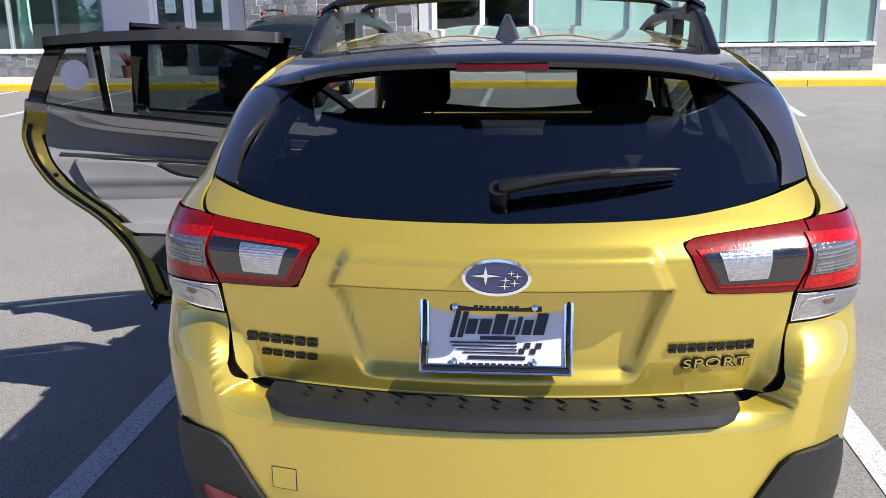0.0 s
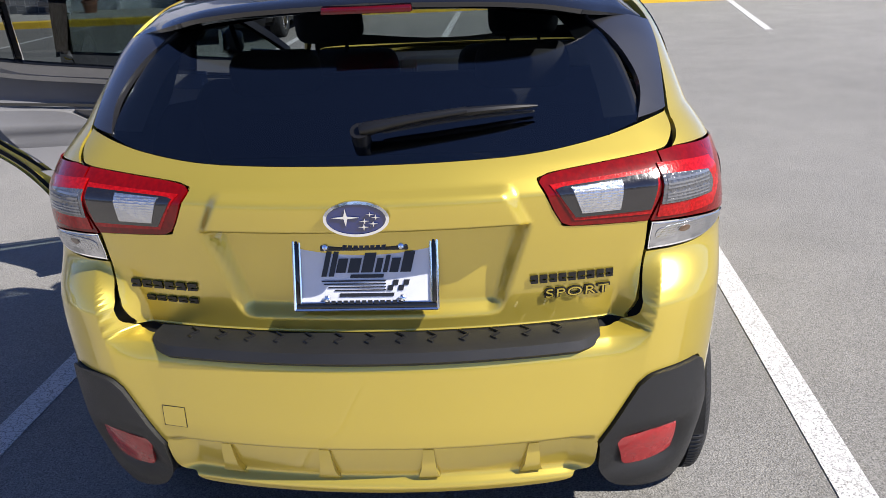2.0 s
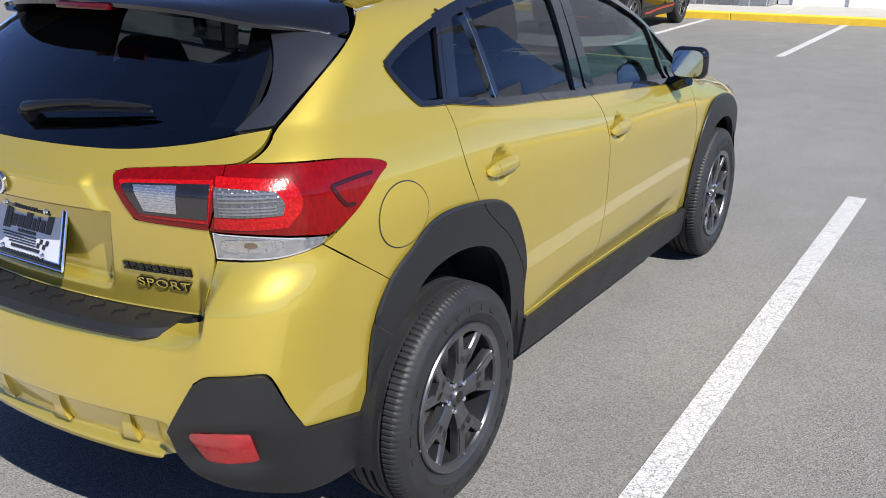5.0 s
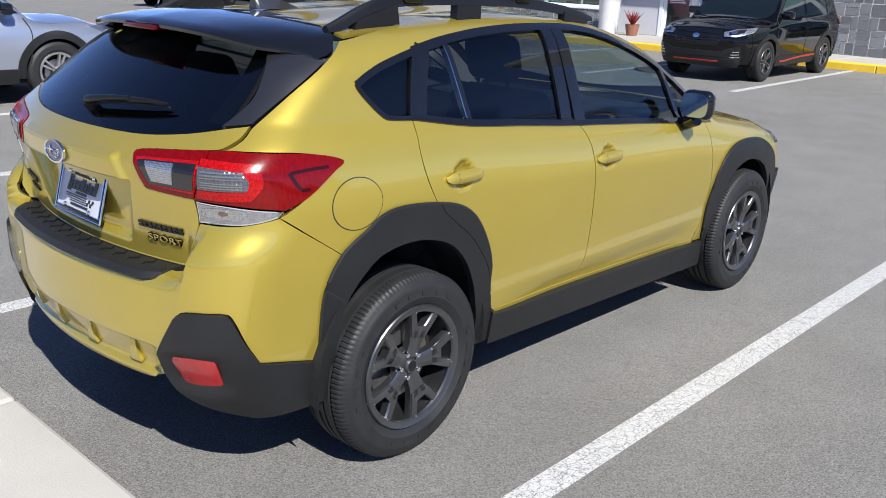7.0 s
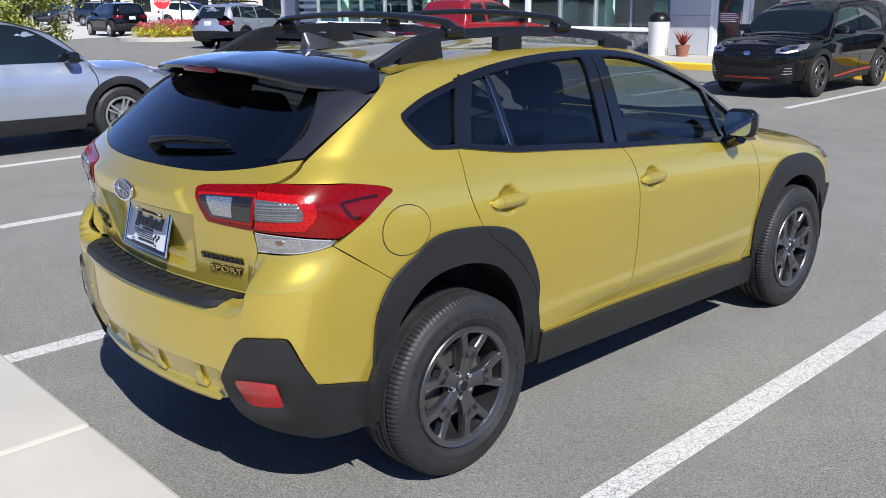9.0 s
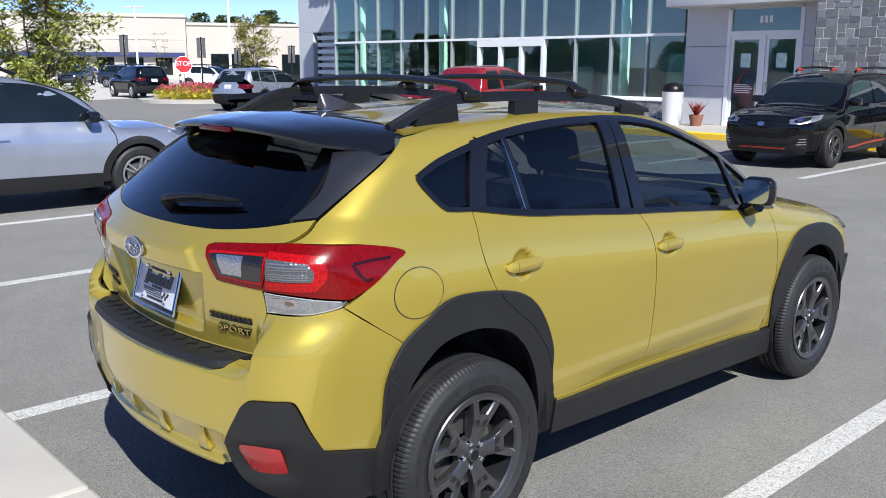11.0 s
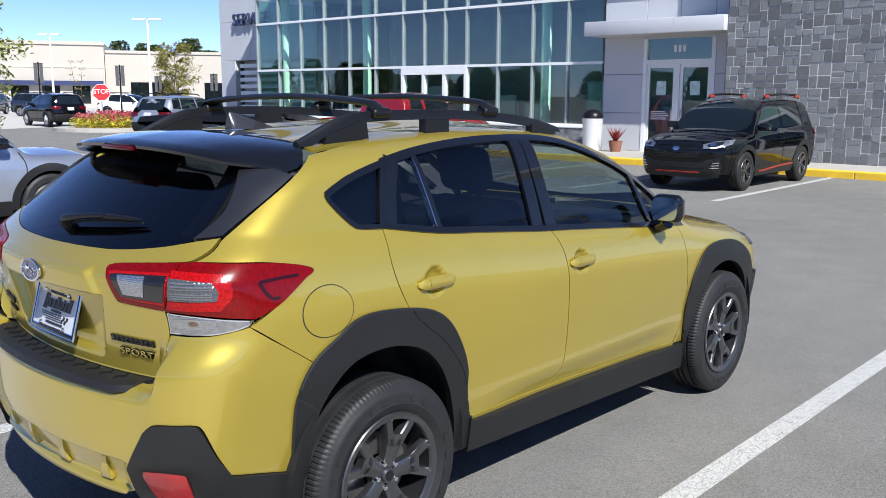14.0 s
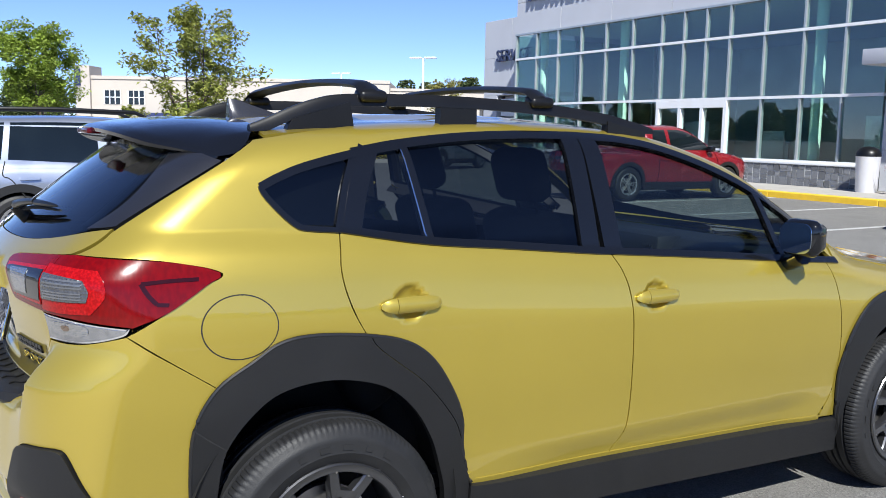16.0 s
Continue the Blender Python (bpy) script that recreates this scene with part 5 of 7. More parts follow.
hero.panel("front_skid", [N(x, z) for x, z in ((-.72, .47), (-.3, .42), (.3, .42), (.72, .47), (.70, .27), (-.70, .27))], "nose", CLAD, car, 0.04, .014, .02)
for s in (1, -1):
    hero.panel("headlamp", [(s * u, z) for u, z in [N(x, z) for x, z in ((.45, .80), (.60, .83), (.735, .835), (.745, .77), (.62, .735), (.47, .745))]], "nose", M["clear"], car, 0.03, .012, .03, label="clear headlamp with dark housing")
    hero.panel("bumper_corner_guard", loop([(4.07, .60), (4.16, .62)], [(4.16, .62), (4.20, .45), (4.16, .30)], [(4.16, .30), (4.09, .30)], [(4.09, .30), (4.07, .60)]), "side", CLAD, car, .04, .015, .03, side=s)
    # roof rail: swept bar with feet
    prof = [(.775, 1.508), (.83, 1.530), (.90, 1.561), (.98, 1.589), (1.08, 1.606), (1.35, 1.612), (1.60, 1.608), (1.85, 1.595), (2.08, 1.572), (2.24, 1.542), (2.33, 1.520)]
    bm = bmesh.new()
    pts = spline(prof, 4)
    rings = []
    for i, (y, z) in enumerate(pts):
        w = .017
        e = min(i, len(pts) - 1 - i) / 6
        t = .028 * min(1, .35 + e)
        x = s * (.548 - .012 * abs(y - 1.5))
        rings.append([bm.verts.new(v) for v in ((x - w, y, z - t), (x + w, y, z - t), (x + w * .95, y, z), (x + w * .5, y, z + .010), (x - w * .5, y, z + .010), (x - w * .95, y, z))])
    for a, b in zip(rings, rings[1:]):
        for i in range(6):
            bm.faces.new((a[i], a[(i + 1) % 6], b[(i + 1) % 6], b[i]))
    bm.faces.new(rings[0][::-1])
    bm.faces.new(rings[-1])
    bmesh.ops.recalc_face_normals(bm, faces=bm.faces)
    rail = part("roof_rail", bm, M["satin_black"], car, "black raised roof rail", smooth=True)
    for y0, y1, sh in ((.88, 1.10, .10), (1.40, 1.54, .012), (2.10, 2.28, -.06)):
        bm = bmesh.new()
        zt = [float(np.interp(y, [p[0] for p in prof], [p[1] for p in prof])) - .015 for y in (y0, y1)]
        x = s * .545
        extrude_poly(bm, [(x - .018, y0 + max(-sh, 0) * 0, 1.50), (x - .018, y1, 1.50), (x - .018, y1 - max(sh * .15, 0), zt[1]), (x - .018, y0 + max(sh, 0) * .2, zt[0])], (.036, 0, 0))
        bmesh.ops.recalc_face_normals(bm, faces=bm.faces)
        part("rail_foot", bm, M["satin_black"], rail)

# two cross bars with clamp ends
for yc in (1.15, 1.79):
    bm = bmesh.new()
    rings = []
    for x in np.linspace(-.572, .572, 31):
        z = 1.644 + .024 * (1 - (x / .53) ** 2) - .022 * ease(.52, .575, abs(x))
        yy = yc + .015 * (1 - (x / .53) ** 2)
        rings.append([bm.verts.new((x, yy + a, z + b)) for a, b in ((-.038, 0), (-.02, .013), (.01, .015), (.036, .004), (.03, -.008), (-.02, -.010))])
    for a, b in zip(rings, rings[1:]):
        for i in range(6):
            bm.faces.new((a[i], a[(i + 1) % 6], b[(i + 1) % 6], b[i]))
    bm.faces.new(rings[0])
    bm.faces.new(rings[-1][::-1])
    bmesh.ops.recalc_face_normals(bm, faces=bm.faces)
    cross = part("cross_bar", bm, M["satin_black"], car, "black aerodynamic roof cross bar", smooth=True)
    for s in (1, -1):
        bm = bmesh.new()
        add_box(bm, (-.030, -.048, -.034), (.030, .048, .004), .016, 3)
        bmesh.ops.transform(bm, matrix=Matrix.Translation((s * .553, yc + .01, 1.628)) @ Matrix.Rotation(s * radians(12), 4, "Y"), verts=bm.verts)
        part("bar_clamp", bm, M["satin_black"], cross, smooth=True)

# shark-fin aerial
bm = bmesh.new()
zb = 1.542
sec = [(.872, .020, .060), (.880, .027, .066), (.905, .028, .062), (.95, .026, .047), (1.02, .018, .026), (1.08, .006, .006)]
rings = [[bm.verts.new(v) for v in ((-w * 1.25, y, zb), (-w * .8, y, zb + h * .5), (-w * .22, y, zb + h), (w * .22, y, zb + h), (w * .8, y, zb + h * .5), (w * 1.25, y, zb))] for y, w, h in sec]
for a, b in zip(rings, rings[1:]):
    for i in range(5):
        bm.faces.new((a[i], a[i + 1], b[i + 1], b[i]))
bm.faces.new(rings[0])
bmesh.ops.recalc_face_normals(bm, faces=bm.faces)
part("roof_aerial", bm, pbr("aerial_grey", (0.05, 0.05, 0.055), .25, .5, 1.0), car, "dark grey shark-fin aerial", smooth=True)

# door mirrors
for s in (1, -1):
    m = OPEN_FRONT if s < 0 else Matrix()
    bm = bmesh.new()
    add_box(bm, (-.080, -.045, -.070), (.080, .060, .070), .038, 4)
    for v in bm.verts:
        if v.co.y > 0:
            v.co.x *= .86
            v.co.z *= .82
    bmesh.ops.transform(bm, matrix=m @ Matrix.Translation((s * .905, 2.775, 1.138)), verts=bm.verts)
    shell = part("door_mirror", bm, M["gloss_black"], car, "gloss black door mirror", smooth=True)
    bm = bmesh.new()
    tip = Matrix.Translation((s * .905, 2.7275, 1.139)) @ Matrix.Rotation(radians(4 * s), 4, "Z")
    pts = [tip @ Vector((.066 * math.copysign(abs(math.cos(t)) ** .55, math.cos(t)), 0, .057 * math.copysign(abs(math.sin(t)) ** .55, math.sin(t)))) for t in np.linspace(0, 2 * math.pi, 32, endpoint=False)]
    extrude_poly(bm, [m @ Vector(p) for p in pts], m.to_3x3() @ Vector((0, -.004, 0)))
    bmesh.ops.recalc_face_normals(bm, faces=bm.faces)
    part("mirror_glass", bm, M["mirror"], shell)
    bm = bmesh.new()
    add_tube(bm, [m @ Vector(p) for p in ((s * .77, 2.80, 1.025), (s * .83, 2.80, 1.035), (s * .89, 2.79, 1.07))], [.03, .034, .04], 10)
    part("mirror_arm", bm, M["gloss_black"], shell, smooth=True)


# ---- wheels ----
def wheel(parent, x, y, z, s, alloy, R=.350, width=.225, rim_r=.230, spokes="split", detail=True):
    """Tyre with grooved tread, rim, spokes, nuts, cap and brake disc; x is the outer face."""
    m = Matrix.Translation((x, y, z)) @ Matrix.Rotation(radians(90 * s), 4, "Y")
    bm = bmesh.new()
    n = 480 if detail else 40
    w = width
    prof = [(rim_r, -.012), (rim_r + .012, -.004), (rim_r + .03, .004), (rim_r + .034, .0065), (rim_r + .040, .0055), (R - .052, .006), (R - .040, .005), (R - .036, .0015), (R - .022, -.004), (R - .009, -.013), (R - .003, -.024), (R - .001, -.050), (R - .010, -.052), (R - .010, -.060), (R, -.062), (R, -.090), (R - .010, -.092), (R - .010, -.102), (R, -.104), (R, -w + .104), (R - .010, -w + .102), (R - .010, -w + .092), (R, -w + .090), (R, -w + .062), (R - .010, -w + .060), (R - .010, -w + .052), (R - .002, -w + .05), (R - .010, -w + .016), (R - .03, -w), (rim_r, -w + .01)]
    rings = lathe(bm, prof, n, m)
    if detail:
        axis = m @ Vector((0, 0, -w / 2))
        for r, (pr, ph) in zip(rings, prof):
            if pr >= R - .011 and (-.055 < ph or ph < -w + .055):
                for k in range(0, n, 4):
                    v = r[k]
                    d = v.co - (m @ Vector((0, 0, ph)))
                    v.co = v.co - d.normalized() * .0042
    bmesh.ops.recalc_face_normals(bm, faces=bm.faces)
    tyre = part("wheel", bm, M["tyre"], parent, "black all-season tyre on an alloy wheel", smooth=True)
    bm = bmesh.new()
    lathe(bm, [(rim_r + .002, -.014), (rim_r + .004, -.003), (rim_r, .002), (rim_r - .005, -.001), (rim_r - .022, -.004), (rim_r - .026, -.012), (rim_r - .022, -.03), (rim_r - .034, -.12), (rim_r - .02, -w + .02)], 64, m)
    bmesh.ops.recalc_face_normals(bm, faces=bm.faces)
    part("rim_barrel", bm, alloy, tyre, smooth=True)
    if detail:
        bm = bmesh.new()
        for zz, th in ((.0068, 1), ):
            for k in range(26):
                if k in (6, 7, 13, 14, 19, 20, 21):
                    continue
                a0 = k * 2 * math.pi / 26 + .6
                da = .055 if k % 3 else .035
                ra, rb = R - .076, R - .060
                if k > 15:
                    ra, rb = R - .070, R - .058
                extrude_poly(bm, [m @ Vector((r * math.cos(a), r * math.sin(a), zz)) for r, a in ((ra, a0 - da), (ra, a0 + da), (rb, a0 + da), (rb, a0 - da))], m.to_3x3() @ Vector((0, 0, .0016)))
        tagged(part("sidewall_lettering", bm, M["tyre"], tyre, "raised lettering bars on the tyre"), kind="stuff")
    hz = -.016
    bm = bmesh.new()
    zf = lambda r: hz - .020 * (1 - (r / rim_r)) ** 1.2 + .010
    for k in range(5):
        a = k * 2 * math.pi / 5 + .35
        P = lambda r, t, d=0: m @ Vector((r * math.cos(a) - t * math.sin(a), r * math.sin(a) + t * math.cos(a), zf(r) - d))

        def limb(pts):
            """A bevelled arm: pts are (radius, offset, half width)."""
            rings = [[bm.verts.new(q) for q in (P(r, t - h, .035), P(r, t - h, .006), P(r, t - h * .72), P(r, t + h * .72), P(r, t + h, .006), P(r, t + h, .035))] for r, t, h in pts]
            for u, v in zip(rings, rings[1:]):
                for i in range(6):
                    bm.faces.new((u[i], u[(i + 1) % 6], v[(i + 1) % 6], v[i]))
            bm.faces.new(rings[0])
            bm.faces.new(rings[-1][::-1])

        if spokes == "split":
            limb([(.030, 0, .029), (.055, 0, .029), (.080, 0, .030), (.105, 0, .035), (.130, 0, .044), (.150, 0, .048)])
            for q in (-1, 1):
                limb([(.105, q * .014, .019), (.130, q * .025, .020), (.155, q * .038, .019), (.180, q * .050, .018), (.200, q * .060, .020), (rim_r - .008, q * .068, .025)])
                limb([(.108, q * .030, .004), (.133, q * .041, .004), (.158, q * .053, .0035), (.185, q * .065, .003)])
        else:
            for q in (-1, 1):
                limb([(.04, q * .012, .012), (.12, q * .022, .012), (rim_r - .006, q * .034, .016)])
    bmesh.ops.recalc_face_normals(bm, faces=bm.faces)
    part("spokes", bm, alloy, tyre, smooth=True)
    bm = bmesh.new()
    lathe(bm, [(0, hz + .004), (.024, hz + .003), (.029, hz - .004), (.031, hz - .016), (.062, hz - .020), (.066, hz - .045)], 28, m)
    bmesh.ops.recalc_face_normals(bm, faces=bm.faces)
    part("hub_cap", bm, alloy, tyre, smooth=True)
    if detail:
        for k in range(5):
            bm = bmesh.new()
            a = k * 2 * math.pi / 5 + .35 + math.pi / 5
            lathe(bm, [(0, hz + .004), (.008, hz + .003), (.0105, hz - .002), (.0105, hz - .022)], 10, m @ Matrix.Translation((.047 * math.cos(a), .047 * math.sin(a), -.004)))
            part("wheel_nut", bm, M["chrome"], tyre, smooth=True)
        for k in range(10):
            bm = bmesh.new()
            a = (k // 2) * 2 * math.pi / 5 + .35 + (k % 2 - .5) * .50
            lathe(bm, [(0, .003), (.004, .002), (.005, -.004)], 8, m @ Matrix.Translation((.208 * math.cos(a), .208 * math.sin(a), hz + .010)))
            part("rim_rivet", bm, M["steel"], tyre, smooth=True)
        bm = bmesh.new()
        lathe(bm, [(0, hz + .0046), (.020, hz + .004)], 20, m)
        part("cap_badge", bm, M["satin_black"], tyre)
    bm = bmesh.new()
    lathe(bm, [(.06, -.085), (.145, -.085), (.145, -.107), (.06, -.107)], 32, m, close=True)
    bmesh.ops.recalc_face_normals(bm, faces=bm.faces)
    part("brake_disc", bm, M["steel"], tyre, smooth=True)
    # added near-black disc, colours in the shade behind the spokes
    bm = bmesh.new()
    lathe(bm, [(0, -.12), (rim_r - .02, -.12)], 32, m)
    part("wheel_back", bm, M["dark"], tyre)
    return tyre


for yc, zc in ((.906, .350), (3.57, .347)):
    wheel(car, .872, yc, zc, 1, M["alloy"])
    wheel(car, -.872, yc, zc, -1, M["alloy"])

# ---- cabin ----
box("cabin_floor", (-.74, .55, .38), (.74, 3.1, .44), M["interior"], car, .02)
box("cargo_cover", (-.60, .52, 1.00), (.60, 1.02, 1.02), M["interior"], car, .008)


def seat(x, y, w, lean, parent, tall=.62):
    m = Matrix.Translation((x, y, .55))
    o = part("seat", (lambda b: (add_box(b, (-w / 2, -.26, -.10), (w / 2, .26, .12), .06, 3, m), b)[1])(bmesh.new()), M["seat"], parent, "dark cloth car seat", smooth=True)
    bm = bmesh.new()
    add_box(bm, (-w / 2, -.08, 0), (w / 2, .08, tall), .06, 3)
    bmesh.ops.transform(bm, matrix=Matrix.Translation((x, y - .24, .62)) @ Matrix.Rotation(radians(lean), 4, "X"), verts=bm.verts)
    part("backrest", bm, M["seat"], o, smooth=True)
    for hx in ([0] if w < .7 else [-.36, .36]):
        bm = bmesh.new()
        add_box(bm, (-.135, -.055, 0), (.135, .055, .20 if w < .7 else .15), .055, 4)
        add_tube(bm, [(-.06, 0, -.08), (-.06, 0, .05)], .008, 6)
        add_tube(bm, [(.06, 0, -.08), (.06, 0, .05)], .008, 6)
        bmesh.ops.transform(bm, matrix=Matrix.Translation((x + hx, y - .24, .62)) @ Matrix.Rotation(radians(lean), 4, "X") @ Matrix.Translation((0, .0, tall + .045 if w < .7 else tall - .05)), verts=bm.verts)
        part("headrest", bm, M["seat"], o, smooth=True)


seat(.38, 2.30, .52, 16, car)
seat(-.38, 2.30, .52, 16, car)
seat(0, 1.42, 1.24, 22, car, .68)
bm = bmesh.new()
add_box(bm, (-.70, 2.78, .62), (.70, 3.15, 1.06), .08, 3)
add_box(bm, (-.22, 2.70, .66), (.22, 2.86, 1.075), .03, 2)
for x in (-.19, .13):
    for k in range(5):
        add_box(bm, (x + k * .014, 2.69, .92), (x + .006 + k * .014, 2.71, 1.03))
part("dashboard", bm, M["interior"], car, smooth=True)
bm = bmesh.new()
circ = [Matrix.Translation((-.38, 2.62, .92)) @ Matrix.Rotation(radians(65), 4, "X") @ Vector((.18 * math.cos(t), .18 * math.sin(t), 0)) for t in np.linspace(0, 2 * math.pi, 33)]
add_tube(bm, circ, .016, 8, False)
add_tube(bm, [(-.38, 2.62, .92), (-.38, 2.80, .84)], .05, 10)
part("steering_wheel", bm, M["interior"], car, smooth=True)
box("headliner", (-.50, .9, 1.492), (.50, 2.3, 1.50), M["interior"], car)
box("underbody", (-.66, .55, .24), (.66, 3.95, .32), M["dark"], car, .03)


# ---- showroom ----
M["white_panel"] = pbr("white_metal_panel", (0.47, 0.48, 0.51), 0.45, var=0.05, scale=0.8)
M["white_frame"] = pbr("white_window_frame", (0.70, 0.71, 0.72), 0.4, var=0.05, scale=3)
M["mullion"] = pbr("silver_mullion", (0.42, 0.45, 0.46), 0.35, 0.5, var=0.06, scale=3)
M["stone"] = pbr("slate_stone", (0.140, 0.144, 0.152), 0.75, var=0.25, scale=7, grain=0.5, grain_scale=60, random_tint=0.38)
M["mortar"] = pbr("pale_mortar", (0.44, 0.44, 0.43), 0.9, var=0.15, scale=8, grain=0.3, grain_scale=120)
M["showroom_glass"] = glass("showroom_glass", (0.72, 0.87, 0.83), (1.0, 0.94, 0.94), face=0.085)
M["frosted"] = pbr("green_frosted_glass", (0.24, 0.42, 0.36), 0.12, var=0.12, scale=1.2, coat=1.0)
M["sign_blue"] = pbr("sign_navy", (0.025, 0.035, 0.085), 0.35, var=0.05)
M["show_floor"] = pbr("showroom_tile", (0.55, 0.55, 0.52), 0.25, var=0.1, scale=2)
M["show_wall"] = pbr("showroom_wall", (0.46, 0.48, 0.47), 0.8, var=0.3, scale=.6)
M["column"] = pbr("pale_column", (0.66, 0.80, 0.68), 0.5, var=0.04)
M["bin"] = pbr("bin_grey", (0.60, 0.60, 0.62), 0.4, 0.2, var=0.06, scale=5)
M["terracotta"] = pbr("terracotta", (0.24, 0.10, 0.06), 0.8, var=0.2, scale=9)
FY, WZ = 21.0, 0.15  # facade plane, top of the walk
show = tagged(new("showroom_building"), "white panelled dealership with glass curtain wall and slate pier", "building")
XL = [-27.45 + 1.40 * i for i in range(7)] + [-18.05, -17.1, -16.15, -14.85, -13.5, -12.2, -10.98, -9.6, -8.2, -6.98]
ZB = [0.82, 2.62, 4.45, 5.40]


def panel_wall(name, x0, x1, y, z0, z1, nx, nz, parent, depth=0.05, material=None):
    """Metal cassettes with open joints on a dark backing."""
    box(name, (x0, y + depth, z0), (x1, y + 0.3, z1), M["mortar"], parent)
    w, h = (x1 - x0) / nx, (z1 - z0) / nz
    bm = bmesh.new()
    add_box(bm, (0.006, 0, 0.006), (w - 0.006, depth, h - 0.006), 0.006, 1)
    me = bpy.data.meshes.new("metal_panel")
    bm.to_mesh(me)
    bm.free()
    me.materials.append(material or M["white_panel"])
    for i in range(nx):
        for j in range(nz):
            o = new("metal_panel", me)
            o.location = (x0 + i * w, y, z0 + j * h)
            o.parent = parent


# fascia above the glass, and the taller parapet
panel_wall("fascia_wall", -27.5, -6.9, FY, 5.45, 9.2, 7, 3, show)
box("fascia_trim", (-27.5, FY - 0.06, 5.40), (-6.95, FY + 0.02, 5.47), M["mullion"], show)
# curtain wall
for x in XL:
    z0 = 0.82 if x < -11.1 else 4.45
    box("mullion", (x - 0.03, FY - 0.05, z0), (x + 0.03, FY + 0.10, 5.40), M["mullion"], show)
for z in ZB[:3]:
    x1 = -10.98 if z < 4.4 else -6.95
    box("transom", (-27.45, FY - 0.062, z - 0.04), (x1, FY + 0.08, z + 0.04), M["white_frame"], show)
for xa, xb in zip(XL, XL[1:]):
    for za, zb in zip(ZB, ZB[1:]):
        if xa > -11.1 and za < 4.4:
            continue
        if za < 1 and -19.2 < xa < -16.2:
            continue
        p = box("pane", (xa + 0.03, FY + 0.01, za + 0.03), (xb - 0.03, FY + 0.022, zb - 0.03), M["showroom_glass"], show)
        p.visible_shadow = False
# glazed return of the corner
for k in range(5):
    p = box("pane", (-27.46, FY + 0.1 + k * 1.5, 0.85), (-27.448, FY + 1.55 + k * 1.5, 5.40), M["showroom_glass"], show)
    p.visible_shadow = False
    box("mullion", (-27.49, FY + 1.52 + k * 1.5, 0.85), (-27.42, FY + 1.60 + k * 1.5, 5.40), M["mullion"], show)
# triple entrance in the glass
for x in (-19.05, -18.05, -17.1, -16.15):
    box("door_post", (x - 0.06, FY - 0.076, WZ), (x + 0.06, FY + 0.076, 2.36), M["white_frame"], show)
box("door_head", (-19.11, FY - 0.08, 2.36), (-16.09, FY + 0.08, 2.576), M["white_frame"], show)
for xa, xb in ((-19.05, -18.05), (-18.05, -17.1), (-17.1, -16.15)):
    p = box("door_pane", (xa + 0.06, FY + 0.012, WZ), (xb - 0.06, FY + 0.024, 2.36), M["showroom_glass"], show)
    p.visible_shadow = False
    box("door_rail", (xa + 0.06, FY - 0.03, 1.05), (xb - 0.06, FY + 0.03, 1.11), M["white_frame"], show)
# columns behind the glass
for x in (-26.4, -21.6, -13.45):
    bm = bmesh.new()
    lathe(bm, [(0.16, WZ), (0.16, 5.6)], 20, Matrix.Translation((x, FY + 0.65, 0)))
    part("column", bm, M["column"], show, smooth=True)
# showroom inside
box("showroom_floor", (-27.4, FY + 0.3, 0.10), (-7.0, 34.0, 0.148), M["show_floor"], show)
box("showroom_back_wall", (-27.4, 33.8, 0.1), (-7.0, 34.0, 6.0), M["show_wall"], show)
box("showroom_side_wall", (-7.2, FY + 0.4, 0.1), (-7.0, 34.0, 6.0), M["show_wall"], show)
box("showroom_ceiling", (-27.4, FY + 0.3, 5.6), (-7.0, 34.0, 5.75), M["white_panel"], show)
box("main_roof", (-27.5, FY + 0.25, 9.0), (12.0, 46.0, 9.15), M["mortar"], show)
box("side_wall_west", (-27.48, FY + 7.75, 0.1), (-27.2, 46.0, 9.1), M["white_panel"], show)
random.seed(5)
for k in range(9):
    x, y = -26.0 + k * 2.0 + random.uniform(-.3, .3), 24.5 + random.uniform(0, 4)
    tagged(box("display_stand", (x - .45, y - .04, WZ), (x + .45, y + .04, 1.2 + random.uniform(0, .9)), M["white_panel"], None, .02), "white showroom display board on the tiled floor", "display stand", group="showroom stands")
# poster board behind the glass by the entrance
tagged(box("poster_board", (-12.0, FY + .8, .9), (-11.15, FY + .86, 2.1), pbr("poster", (.30, .42, .42), .4, var=.5, scale=3), None, .01), "teal and white poster board behind the glass", "poster")


# slate plinths and pier, stone by stone
def unit_stone(name):
    bm = bmesh.new()
    add_box(bm, (0.012, 0, 0.012), (0.988, 1, 0.988))
    for v in bm.verts:
        if v.co.y < 0.5:
            v.co.x = 0.5 + (v.co.x - 0.5) * 0.965
            v.co.z = 0.5 + (v.co.z - 0.5) * 0.965
    me = bpy.data.meshes.new(name)
    bm.to_mesh(me)
    bm.free()
    me.materials.append(M["stone"])
    return me


STONE = [unit_stone("stone") for _ in range(2)]


def split(x0, x1, z0, z1, out, rng, big):
    w, h = x1 - x0, z1 - z0
    if w > big or h > big * 0.85 or (w * h > big * big * 0.42 and rng.random() < 0.6):
        if w > h * rng.uniform(0.8, 1.5):
            c = x0 + w * rng.choice((0.38, 0.5, 0.62))
            split(x0, c, z0, z1, out, rng, big)
            split(c, x1, z0, z1, out, rng, big)
        else:
            c = z0 + h * rng.choice((0.36, 0.5, 0.64))
            split(x0, x1, z0, c, out, rng, big)
            split(x0, x1, c, z1, out, rng, big)
    else:
        out.append((x0, x1, z0, z1))


